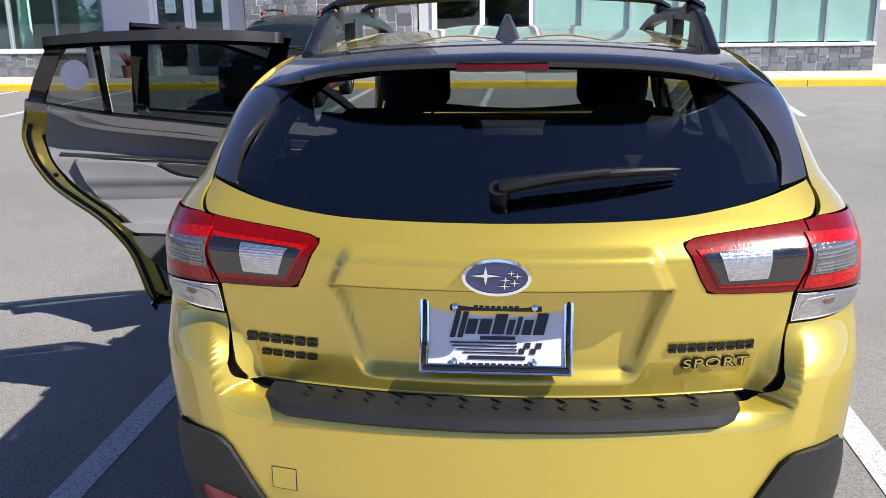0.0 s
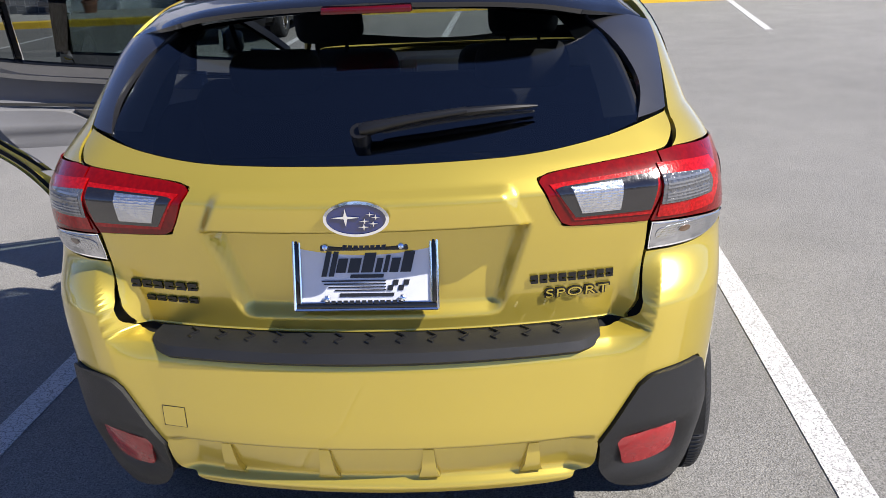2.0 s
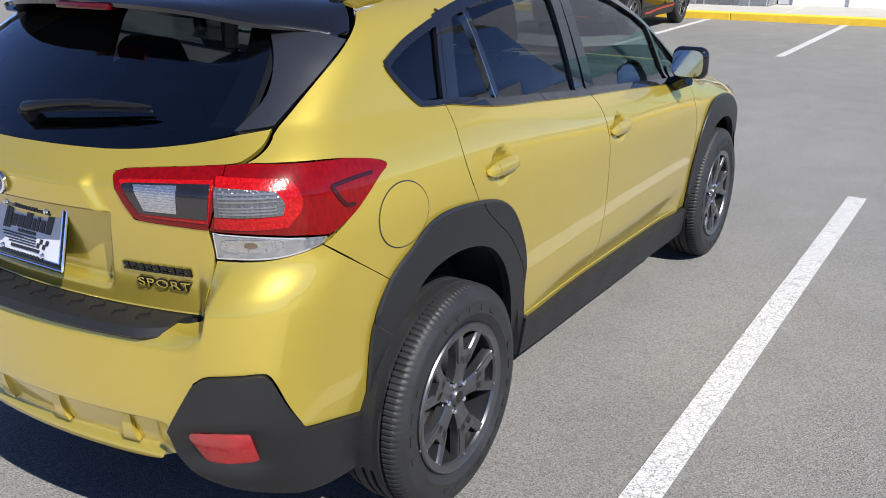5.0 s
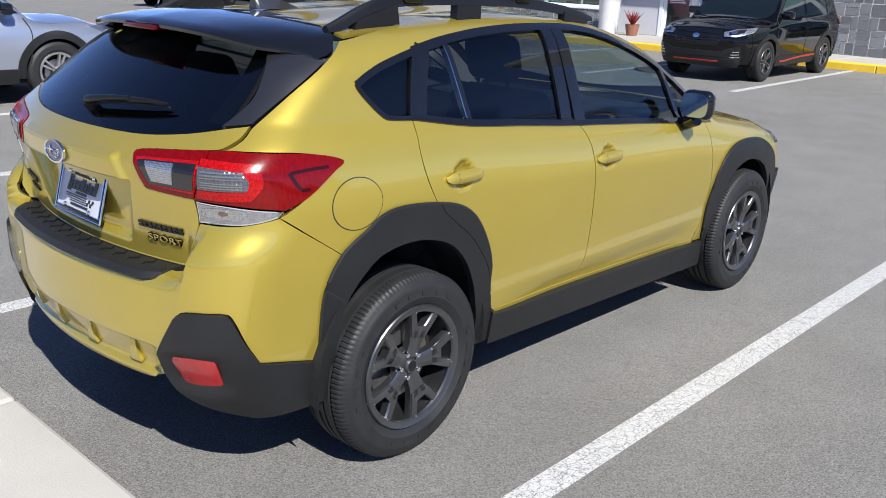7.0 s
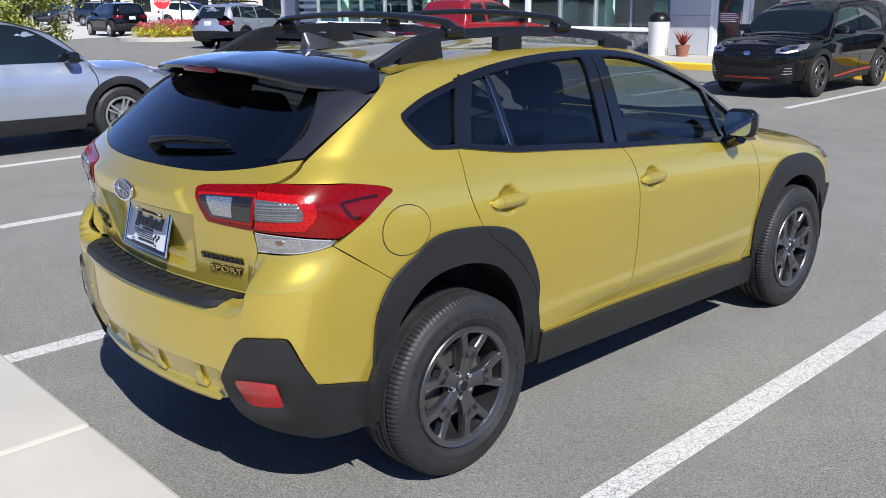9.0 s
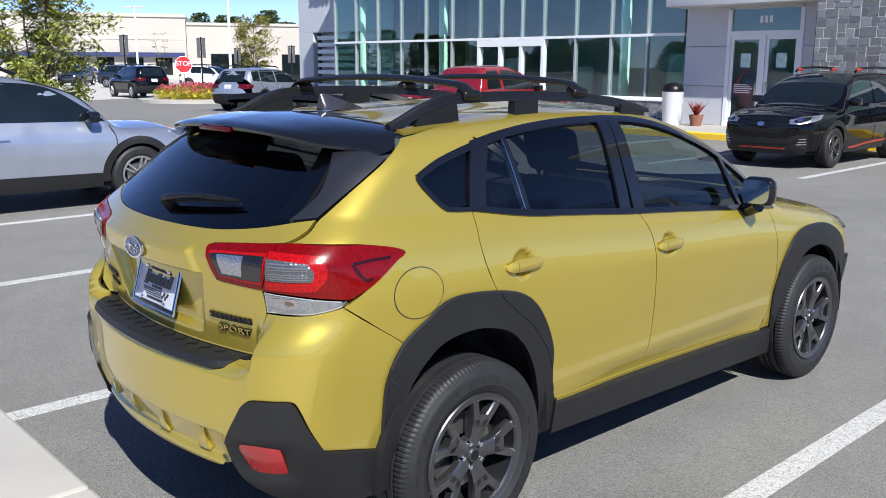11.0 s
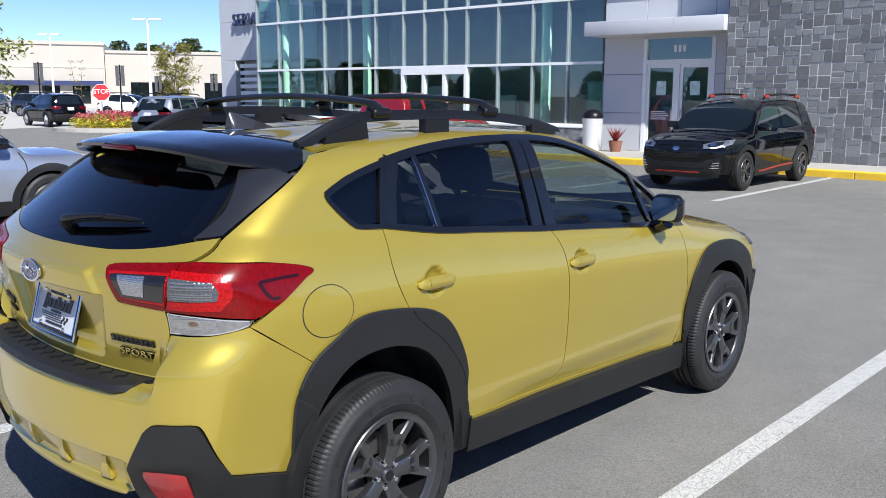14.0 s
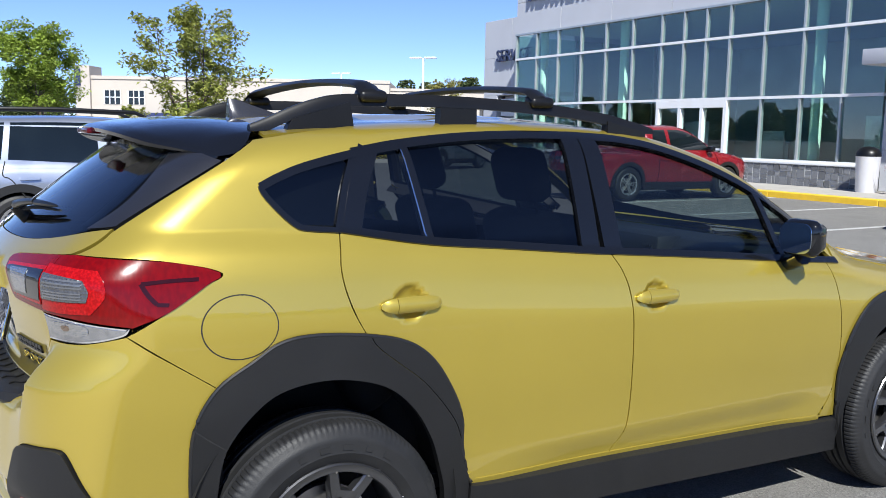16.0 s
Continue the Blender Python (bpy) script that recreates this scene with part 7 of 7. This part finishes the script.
island = [(-35.8 + 2.6 * math.cos(t), 18.9 + 2.6 * math.sin(t)) for t in np.linspace(0, 2 * math.pi, 28, endpoint=False)]
flat("island_kerb", island, 0, .15, M["concrete"], "pale concrete kerb round the flower island", "kerb")
for nm, mt, z, sp, cnt, lab in (("yellow_flowers", M["yellow_flower"], .33, 2.0, 2600, "yellow bedding flowers in the island"), ("pink_flowers", M["pink_flower"], .62, 1.75, 1500, "pink and pale red bedding flowers in the island"), ("bed_leaves", M["leaf_bright"], .45, 1.9, 1700, "green bedding foliage in the island")):
    bm = bmesh.new()
    leaves(bm, (-35.8, 18.9, z), sp, cnt, .075, random.Random(len(nm)), .18)
    tagged(part(nm, bm, mt), lab, "flowers", kind="stuff")
flat("far_drive", [(-44, 8), (-40, 15), (-50, 40), (-120, 70), (-140, 0)], 0, .006, pbr("pale_drive", (.42, .40, .37), .85, var=.08, scale=.4), "pale concrete drive beyond the car park", "pavement")


# ---- other vehicles ----
def vehicle(name, label, category, spec, paint, m, clad=None, alloy=None, rails=True, accent=None, glass_mat=None, far_off=False):
    """A parked vehicle cut from its own body surface: panels, panes, lamps, cladding, wheels."""
    b = Body(spec)
    L = spec["length"]
    cell = .12 if far_off else .06
    root = tagged(new(name), label, category)
    glass_mat = glass_mat or M["dark_glass"]
    clad = clad or M["cladding"]
    ya, yb, R = spec["axles"][0], spec["axles"][1], spec["wheel_r"]
    arch = lambda yc, r: [(yc + r * math.cos(t), R + r * math.sin(t)) for t in np.linspace(-.12, math.pi + .12, 9)]
    top = [(y, float(interp(y, spec["roof"])) - spec["edge"]) for y in np.linspace(.33, L - .42, 40)]
    for s in (1, -1):
        b.panel("body_side", loop([(L - .42, .34)] + [(yb + R + .1, .30)], arch(yb, R + .07), [(ya + R + .1, .30)], arch(ya, R + .07), [(.33, .40)]) + top, "side", paint, root, cell, 0, .02, side=s)
        for yc in (ya, yb):
            ring = arch(yc, R + .075)
            b.ribbon("arch_cladding", ring, .09, "side", clad, root, .010, .04, s, n=3)
            bm = bmesh.new()
            pts = arch(yc, R + .09)
            rr = [[bm.verts.new((s * x, p, q)) for p, q in pts] for x in (spec["half"] - .03, .45)]
            for k in range(len(pts) - 1):
                bm.faces.new((rr[0][k], rr[0][k + 1], rr[1][k + 1], rr[1][k]))
            bm.faces.new(rr[1])
            part("arch_liner", bm, M["liner"], root)
        b.panel("sill_cladding", [(ya + R + .12, .44), (yb - R - .12, .42), (yb - R - .10, .25), (ya + R + .10, .25)], "side", clad, root, .1, .012, .04, side=s)
        if accent:
            b.ribbon("sill_stripe", [(ya + R + .14, .40), ((ya + yb) / 2 - .1, .375), ((ya + yb) / 2 + .45, .335), (yb - R - .25, .325)], .030, "side", accent, root, .022, .01, s)
        for nm, poly in spec["panes"]:
            b.panel(nm, poly, "side", glass_mat, root, .1, .004, .004, side=s)
        for seam in spec["seams"]:
            b.ribbon("door_seam", seam, .012, "side", M["seam_dark"], root, .002, .004, s)
        for hy, hz in spec["handles"]:
            b.panel("door_handle", [(hy - .1, hz - .018), (hy + .1, hz - .014), (hy + .1, hz + .016), (hy - .1, hz + .020)], "side", paint, root, .05, .03, .03, side=s)
        u = b.back
        f = (lambda q: q) if s > 0 else (lambda q: [(-a, c) for a, c in q[::-1]])
        b.panel("tail_lamp", f([u(*p) for p in spec["tail"][:4]] + [b.flank(*p) for p in spec["tail"][4:]]), "wrap", M["red_deep"], root, .05, .012, .02)
        n = b.nose_x
        lamp = b.panel("headlamp", [(s * q, z) for q, z in [n(*p) for p in spec["lamp"]]], "nose", M["facet"], root, .03, .012, .02, label="bright clear headlamp")
        if not far_off:
            la = np.array(spec["lamp"])
            eye = la.mean(0)
            b.panel("lamp_housing", [(s * q, z) for q, z in [n(*(eye + (v - eye) * (.55, .62))) for v in la]], "nose", M["smoke"], lamp, .03, .0145, .004)
            b.panel("lamp_bulb", [(s * q, z) for q, z in [n(eye[0] - .02 + .045 * math.cos(t), eye[1] + .026 * math.sin(t)) for t in np.linspace(0, 2 * math.pi, 14, endpoint=False)]], "nose", M["chrome"], lamp, .03, .018, .004)
        fog = b.panel("fog_recess", [(s * q, z) for q, z in [n(x, z) for x, z in ((.50, .58), (.74, .62), (.76, .44), (.70, .37), (.58, .38))]], "nose", M["gloss_black"], root, .05, .010, .02)
        if not far_off:
            for k in range(3):
                b.panel("fog_slat", [(s * q, z) for q, z in [n(.60 + .02 * k, .43 + .045 * k), n(.73, .44 + .045 * k), n(.73, .455 + .045 * k), n(.60 + .02 * k, .445 + .045 * k)]], "nose", M["chrome"], fog, .05, .020, .006)
        my, mz, mx = spec["mirror"]
        bm = bmesh.new()
        add_box(bm, (s * mx, my - .06, mz - .06), (s * (mx + .20), my + .09, mz + .075), .04, 2)
        mir = part("door_mirror", bm, M["gloss_black"], root, smooth=True)
        if rails:
            bm = bmesh.new()
            y0, y1 = spec["rail"]
            h = spec["height"]
            add_tube(bm, [(s * .56, y0, h - .075), (s * .56, y0 + .15, h - .012), (s * .56, (y0 + y1) / 2, h), (s * .56, y1 - .15, h - .02), (s * .56, y1, h - .085)], .022, 8)
            rail = part("roof_rail", bm, M["satin_black"], root, smooth=True)
            if accent:
                for yy in (y0 + .12, y1 - .14):
                    bm = bmesh.new()
                    add_box(bm, (s * .56 - .028, yy - .09, h - .075), (s * .56 + .028, yy + .09, h - .012), .015)
                    part("rail_end", bm, accent, rail)
    hw = spec["half"] - .125
    b.panel("roof", [(-hw, .30), (hw, .30), (hw, L - .62), (hw - .10, L - .30), (-hw + .10, L - .30), (-hw, L - .62)], "top", paint, root, cell, -.004, 0)
    b.panel("windscreen", loop(spec["screen"], [(-x, y) for x, y in spec["screen"][::-1]]), "top", glass_mat, root, .08, .004, .004)
    zt = spec["tail_top"]
    b.panel("tail", [b.flank(.44, .40), b.flank(.44, zt - .06), b.back(.4, zt), b.back(-.4, zt), (-b.flank(.44, zt - .06)[0], zt - .06), (-b.flank(.44, .40)[0], .40)], "wrap", paint, root, cell, -.004, 0)
    b.panel("rear_window", [b.back(x, z) for x, z in spec["rear_pane"]] + [b.back(-x, z) for x, z in spec["rear_pane"][::-1]], "wrap", glass_mat, root, .08, .004, .004)
    b.panel("rear_bumper", [b.flank(.42, .62), b.back(.3, .66), b.back(-.3, .66), (-b.flank(.42, .62)[0], .62), (-b.flank(.42, .30)[0], .30), b.back(-.3, .28), b.back(.3, .28), b.flank(.42, .30)], "wrap", clad, root, .08, .008, .02)
    tag_u = b.back(.16, .8)[0]
    b.panel("number_plate", [(-tag_u, .84), (tag_u, .84), (tag_u, .99), (-tag_u, .99)], "wrap", M["plate"], root, .1, .012, .006)
    nz = spec["nose_top"]
    side_n = (-(math.atan2(L - .44 - L + 1.0, spec["half"] - .05) - math.pi / 2) * .9)
    b.panel("nose", [(-side_n, .32), (side_n, .32), (side_n, nz - .10)] + [b.nose_x(x, z) for x, z in ((.6, nz - .02), (.3, nz), (-.3, nz), (-.6, nz - .02))] + [(-side_n, nz - .10)], "nose", paint, root, cell, -.004, 0)
    b.panel("grille", [b.nose_x(x, z) for x, z in ((-.42, nz - .10), (.42, nz - .10), (.48, nz - .22), (.36, nz - .36), (-.36, nz - .36), (-.48, nz - .22))], "nose", M["gloss_black"], root, .08, .008, .02)
    b.panel("grille_bar", [b.nose_x(x, z) for x, z in ((-.44, nz - .20), (.44, nz - .20), (.44, nz - .235), (-.44, nz - .235))], "nose", M["satin_black"], root, .08, .018, .01)
    if not far_off:
        for k in range(4):
            zz = nz - .15 - k * .055
            b.panel("grille_slat", [b.nose_x(x, z) for x, z in ((-.38, zz), (.38, zz), (.38, zz - .012), (-.38, zz - .012))], "nose", M["satin_black"], root, .08, .014, .008)
        b.panel("bumper_wing", [b.nose_x(x, z) for x, z in ((-.62, .60), (-.44, .53), (.44, .53), (.62, .60), (.66, .565), (.50, .44), (-.50, .44), (-.66, .565))], "nose", clad, root, .06, .020, .03)
    q = b.nose_x(.065, nz - .2)[0]
    b.panel("nose_badge", [(q * math.cos(t), nz - .215 + .033 * math.sin(t)) for t in np.linspace(0, 2 * math.pi, 20, endpoint=False)], "nose", M["chrome"], root, .08, .026, .008)
    b.panel("front_skid", [b.nose_x(x, z) for x, z in ((-.75, .46), (.75, .46), (.70, .27), (-.70, .27))], "nose", clad, root, .08, .012, .02)
    if accent:
        b.panel("front_stripe", [b.nose_x(x, z) for x, z in ((-.42, .372), (.42, .372), (.42, .350), (-.42, .350))], "nose", accent, root, .08, .022, .01)
    bm = bmesh.new()
    add_box(bm, (-spec["half"] + .12, .5, .24), (spec["half"] - .12, L - .55, .50), .04)
    part("underbody", bm, M["dark"], root)
    for yc in (ya, yb):
        for s in (1, -1):
            wheel(root, s * (spec["half"] - .015), yc, R, s, alloy or M["silver_alloy"], R=R, width=.22, rim_r=R * .64, spokes="pairs", detail=False)
    root.matrix_world = m
    return root


def suv_spec(L, half, H, belt, axles, R, bonnet, screen_y, tail_lean):
    """Body figures of an estate or sport utility car from its main sizes."""
    b0, b1 = belt
    dy = screen_y
    return dict(
        length=L, half=half, height=H, axles=axles, wheel_r=R, edge=.075, taper_up=1.2,
        belt=[(.2, b0 + .02), (1.0, b0), (dy + .3, b1), (L - 1.0, bonnet - .06), (L, bonnet - .22)],
        side=[(0, half - .09), (.15, half - .05), (.4, half - .018), (.6, half), (.75, half - .002), (.88, half - .02), (1, half - .07)],
        tumble=(.24, .22), taper=(1.0, .07, L - 1.0, .15),
        roof=[(0, H - .16), (.3, H - .12), (.8, H - .085), (dy - 1.4, H - .06), (dy - .7, H - .09), (dy, H - .25), (dy + .36, bonnet + .16), (dy + .52, bonnet + .03), (dy + .66, bonnet), (dy + 1.2, bonnet - .02), (L - .45, bonnet - .06), (L - .15, bonnet - .13), (L, bonnet - .22)],
        crown=.10, bow=.20, k=(.16, .11),
        rear=[(.2, .22), (.4, .06), (.6, .03), (.95, .05), (b0 - .02, .10), (b0 + .12, .10 + .12 * tail_lean), (H - .15, .10 + .40 * tail_lean), (H, .2 + .5 * tail_lean)],
        front=[(.2, L - .14), (.4, L - .03), (.7, L), (bonnet - .20, L - .02), (bonnet - .08, L - .10), (bonnet + .1, L - .5)],
        panes=[("rear_quarter_pane", loop([(.48, b0 + .08), (.60, H - .21), (.98, H - .165)], [(.98, H - .165), (.92, b0 + .05)], [(.92, b0 + .05), (.48, b0 + .08)])),
               ("rear_door_pane", loop([(1.04, H - .165), (1.5, H - .155), (1.93, H - .155)], [(1.93, H - .155), (1.95, b0 + .0)], [(1.95, b0 + .0), (.99, b0 + .05)], [(.99, b0 + .05), (1.04, H - .165)])),
               ("front_door_pane", loop([(2.03, H - .158), (2.3, H - .17), (dy - .25, H - .24), (dy + .22, b1 + .16)], [(dy + .22, b1 + .16), (dy + .36, b1 + .05)], [(dy + .36, b1 + .05), (2.04, b0 + .0)], [(2.04, b0 + .0), (2.03, H - .158)]))],
        seams=[[(.96, b0 + .03), (.93, b0 - .12), (1.02, .88), (1.2, .62)], [(1.98, b0), (2.03, .9), (2.02, .5), (1.96, .44)], [(dy + .40, b1), (dy + .46, .8), (dy + .42, .46)]],
        handles=[(1.2, b0 - .16), (2.22, b0 - .18)],
        tail=[(.45, b0 - .05), (.45, b0 - .18), (.62, b0 - .22), (.74, b0 - .22), (.40, b0 - .16), (.42, b0 - .06)],
        lamp=[(.50, bonnet - .17), (.66, bonnet - .13), (.80, bonnet - .12), (.80, bonnet - .22), (.62, bonnet - .27), (.52, bonnet - .25)],
        screen=[(0, dy - .35), (-.35, dy - .38), (-.58, dy - .48), (-.66, dy + .05), (-.70, dy + .40), (-.35, dy + .58), (0, dy + .62)],
        mirror=(dy + .15, b1 + .10, half - .08), rail=(.55, dy - .55),
        tail_top=H - .13, nose_top=bonnet - .07,
        rear_pane=[(.55, b0 + .03), (.50, H - .20)])


SUV_BODY = suv_spec(4.62, .905, 1.73, (1.10, 1.03), (.98, 3.65), .355, 1.05, 2.86, .55)
SUV_BODY["lamp"] = [(.46, .845), (.62, .895), (.80, .925), (.82, .845), (.66, .775), (.48, .775)]
WAGON = suv_spec(4.86, .925, 1.68, (1.06, .99), (1.10, 3.845), .362, 1.00, 3.10, 1.0)
M["black_paint"] = pbr("black_paint", (0.002, 0.002, 0.0025), 0.07, 0.0, 0.75, 0.05, 3, spec=0.02)
M["silver_paint"] = pbr("silver_paint", (0.40, 0.43, 0.50), 0.34, 0.75, 1.0, 0.03, 3)
M["red_paint"] = pbr("red_paint", (0.19, 0.007, 0.010), 0.25, 0.1, 1.0, 0.04, 3)
M["navy_paint"] = pbr("navy_paint", (0.02, 0.03, 0.055), 0.25, 0.3, 1.0, 0.04, 3)
M["white_paint"] = pbr("white_car_paint", (0.70, 0.70, 0.70), 0.25, 0.0, 1.0, 0.03, 3)
M["orange"] = pbr("orange_trim", (0.30, 0.028, 0.014), 0.45, var=.05)
turned = Matrix.Rotation(math.pi, 4, "Z")
vehicle("sport_utility_car", "glossy black sport utility car with orange trim, parked nose out", "car", SUV_BODY, M["black_paint"], Matrix.Translation((-4.55, 17.92, 0)) @ turned, accent=M["orange"], alloy=M["alloy"])
vehicle("estate_car", "silver-blue metallic estate car with grey cladding in its bay", "car", WAGON, M["silver_paint"], Matrix.Translation((-8.62, -.30, 0)))
vehicle("estate_car", "silver metallic estate car standing by the flower island", "car", WAGON, M["silver_paint"], Matrix.Translation((-26.75, 15.5, 0)) @ Matrix.Rotation(radians(24), 4, "Z"))
PICKUP = suv_spec(5.2, .925, 1.78, (1.12, 1.08), (1.15, 4.25), .385, 1.16, 3.45, .1)
PICKUP["roof"] = [(0, 1.16), (1.0, 1.16), (1.55, 1.17), (1.66, 1.30), (1.80, 1.66), (2.05, 1.73), (2.7, 1.74), (3.1, 1.66), (3.6, 1.40), (3.95, 1.20), (4.4, 1.13), (4.85, 1.04), (5.2, .85)]
PICKUP["panes"] = [("rear_door_pane", loop([(1.98, 1.60), (2.35, 1.62)], [(2.35, 1.62), (2.36, 1.16)], [(2.36, 1.16), (1.88, 1.18)], [(1.88, 1.18), (1.98, 1.60)])), ("front_door_pane", loop([(2.46, 1.62), (2.9, 1.60), (3.3, 1.46), (3.6, 1.28)], [(3.6, 1.28), (3.66, 1.15)], [(3.66, 1.15), (2.46, 1.16)], [(2.46, 1.16), (2.46, 1.62)]))]
PICKUP["tail_top"], PICKUP["rear_pane"], PICKUP["rail"] = 1.10, [(.55, .92), (.5, .98)], (2.0, 3.0)
vehicle("pickup_truck", "red crew-cab pickup truck parked facing the showroom", "truck", PICKUP, M["red_paint"], Matrix.Translation((-12.85, 12.3, 0)), rails=False)
first = None
for x, y, rot, pm_, lab in ((-40.4, 19.1, 87, "black_paint", "black sport utility car seen from behind, far off"), (-71.6, 27.8, -130, "navy_paint", "dark blue sport utility car across the drive"), (-56.7, 28.9, -60, "white_paint", "white car parked by the far building"), (-64.0, 26.0, -60, "navy_paint", "dark blue car partly hidden across the drive"), (-58.9, 31.5, -120, "white_paint", "white car beside the roller doors"), (-88.0, 32.0, -60, "silver_paint", "silver car parked along the far building"), (-72.5, 24.0, -100, "white_paint", "white car parked near the far corner")):
    place = Matrix.Translation((x, y, 0)) @ Matrix.Rotation(radians(rot), 4, "Z")
    if first is None:
        first = vehicle("parked_car", lab, "car", SUV_BODY, M[pm_], place, far_off=True)
        continue
    other = tagged(copy_thing(first, place), lab, "car", "distant parked cars")
    for child in other.children:
        if child.data.materials[0] == M["black_paint"]:
            child.material_slots[0].link = "OBJECT"
            child.material_slots[0].material = M[pm_]
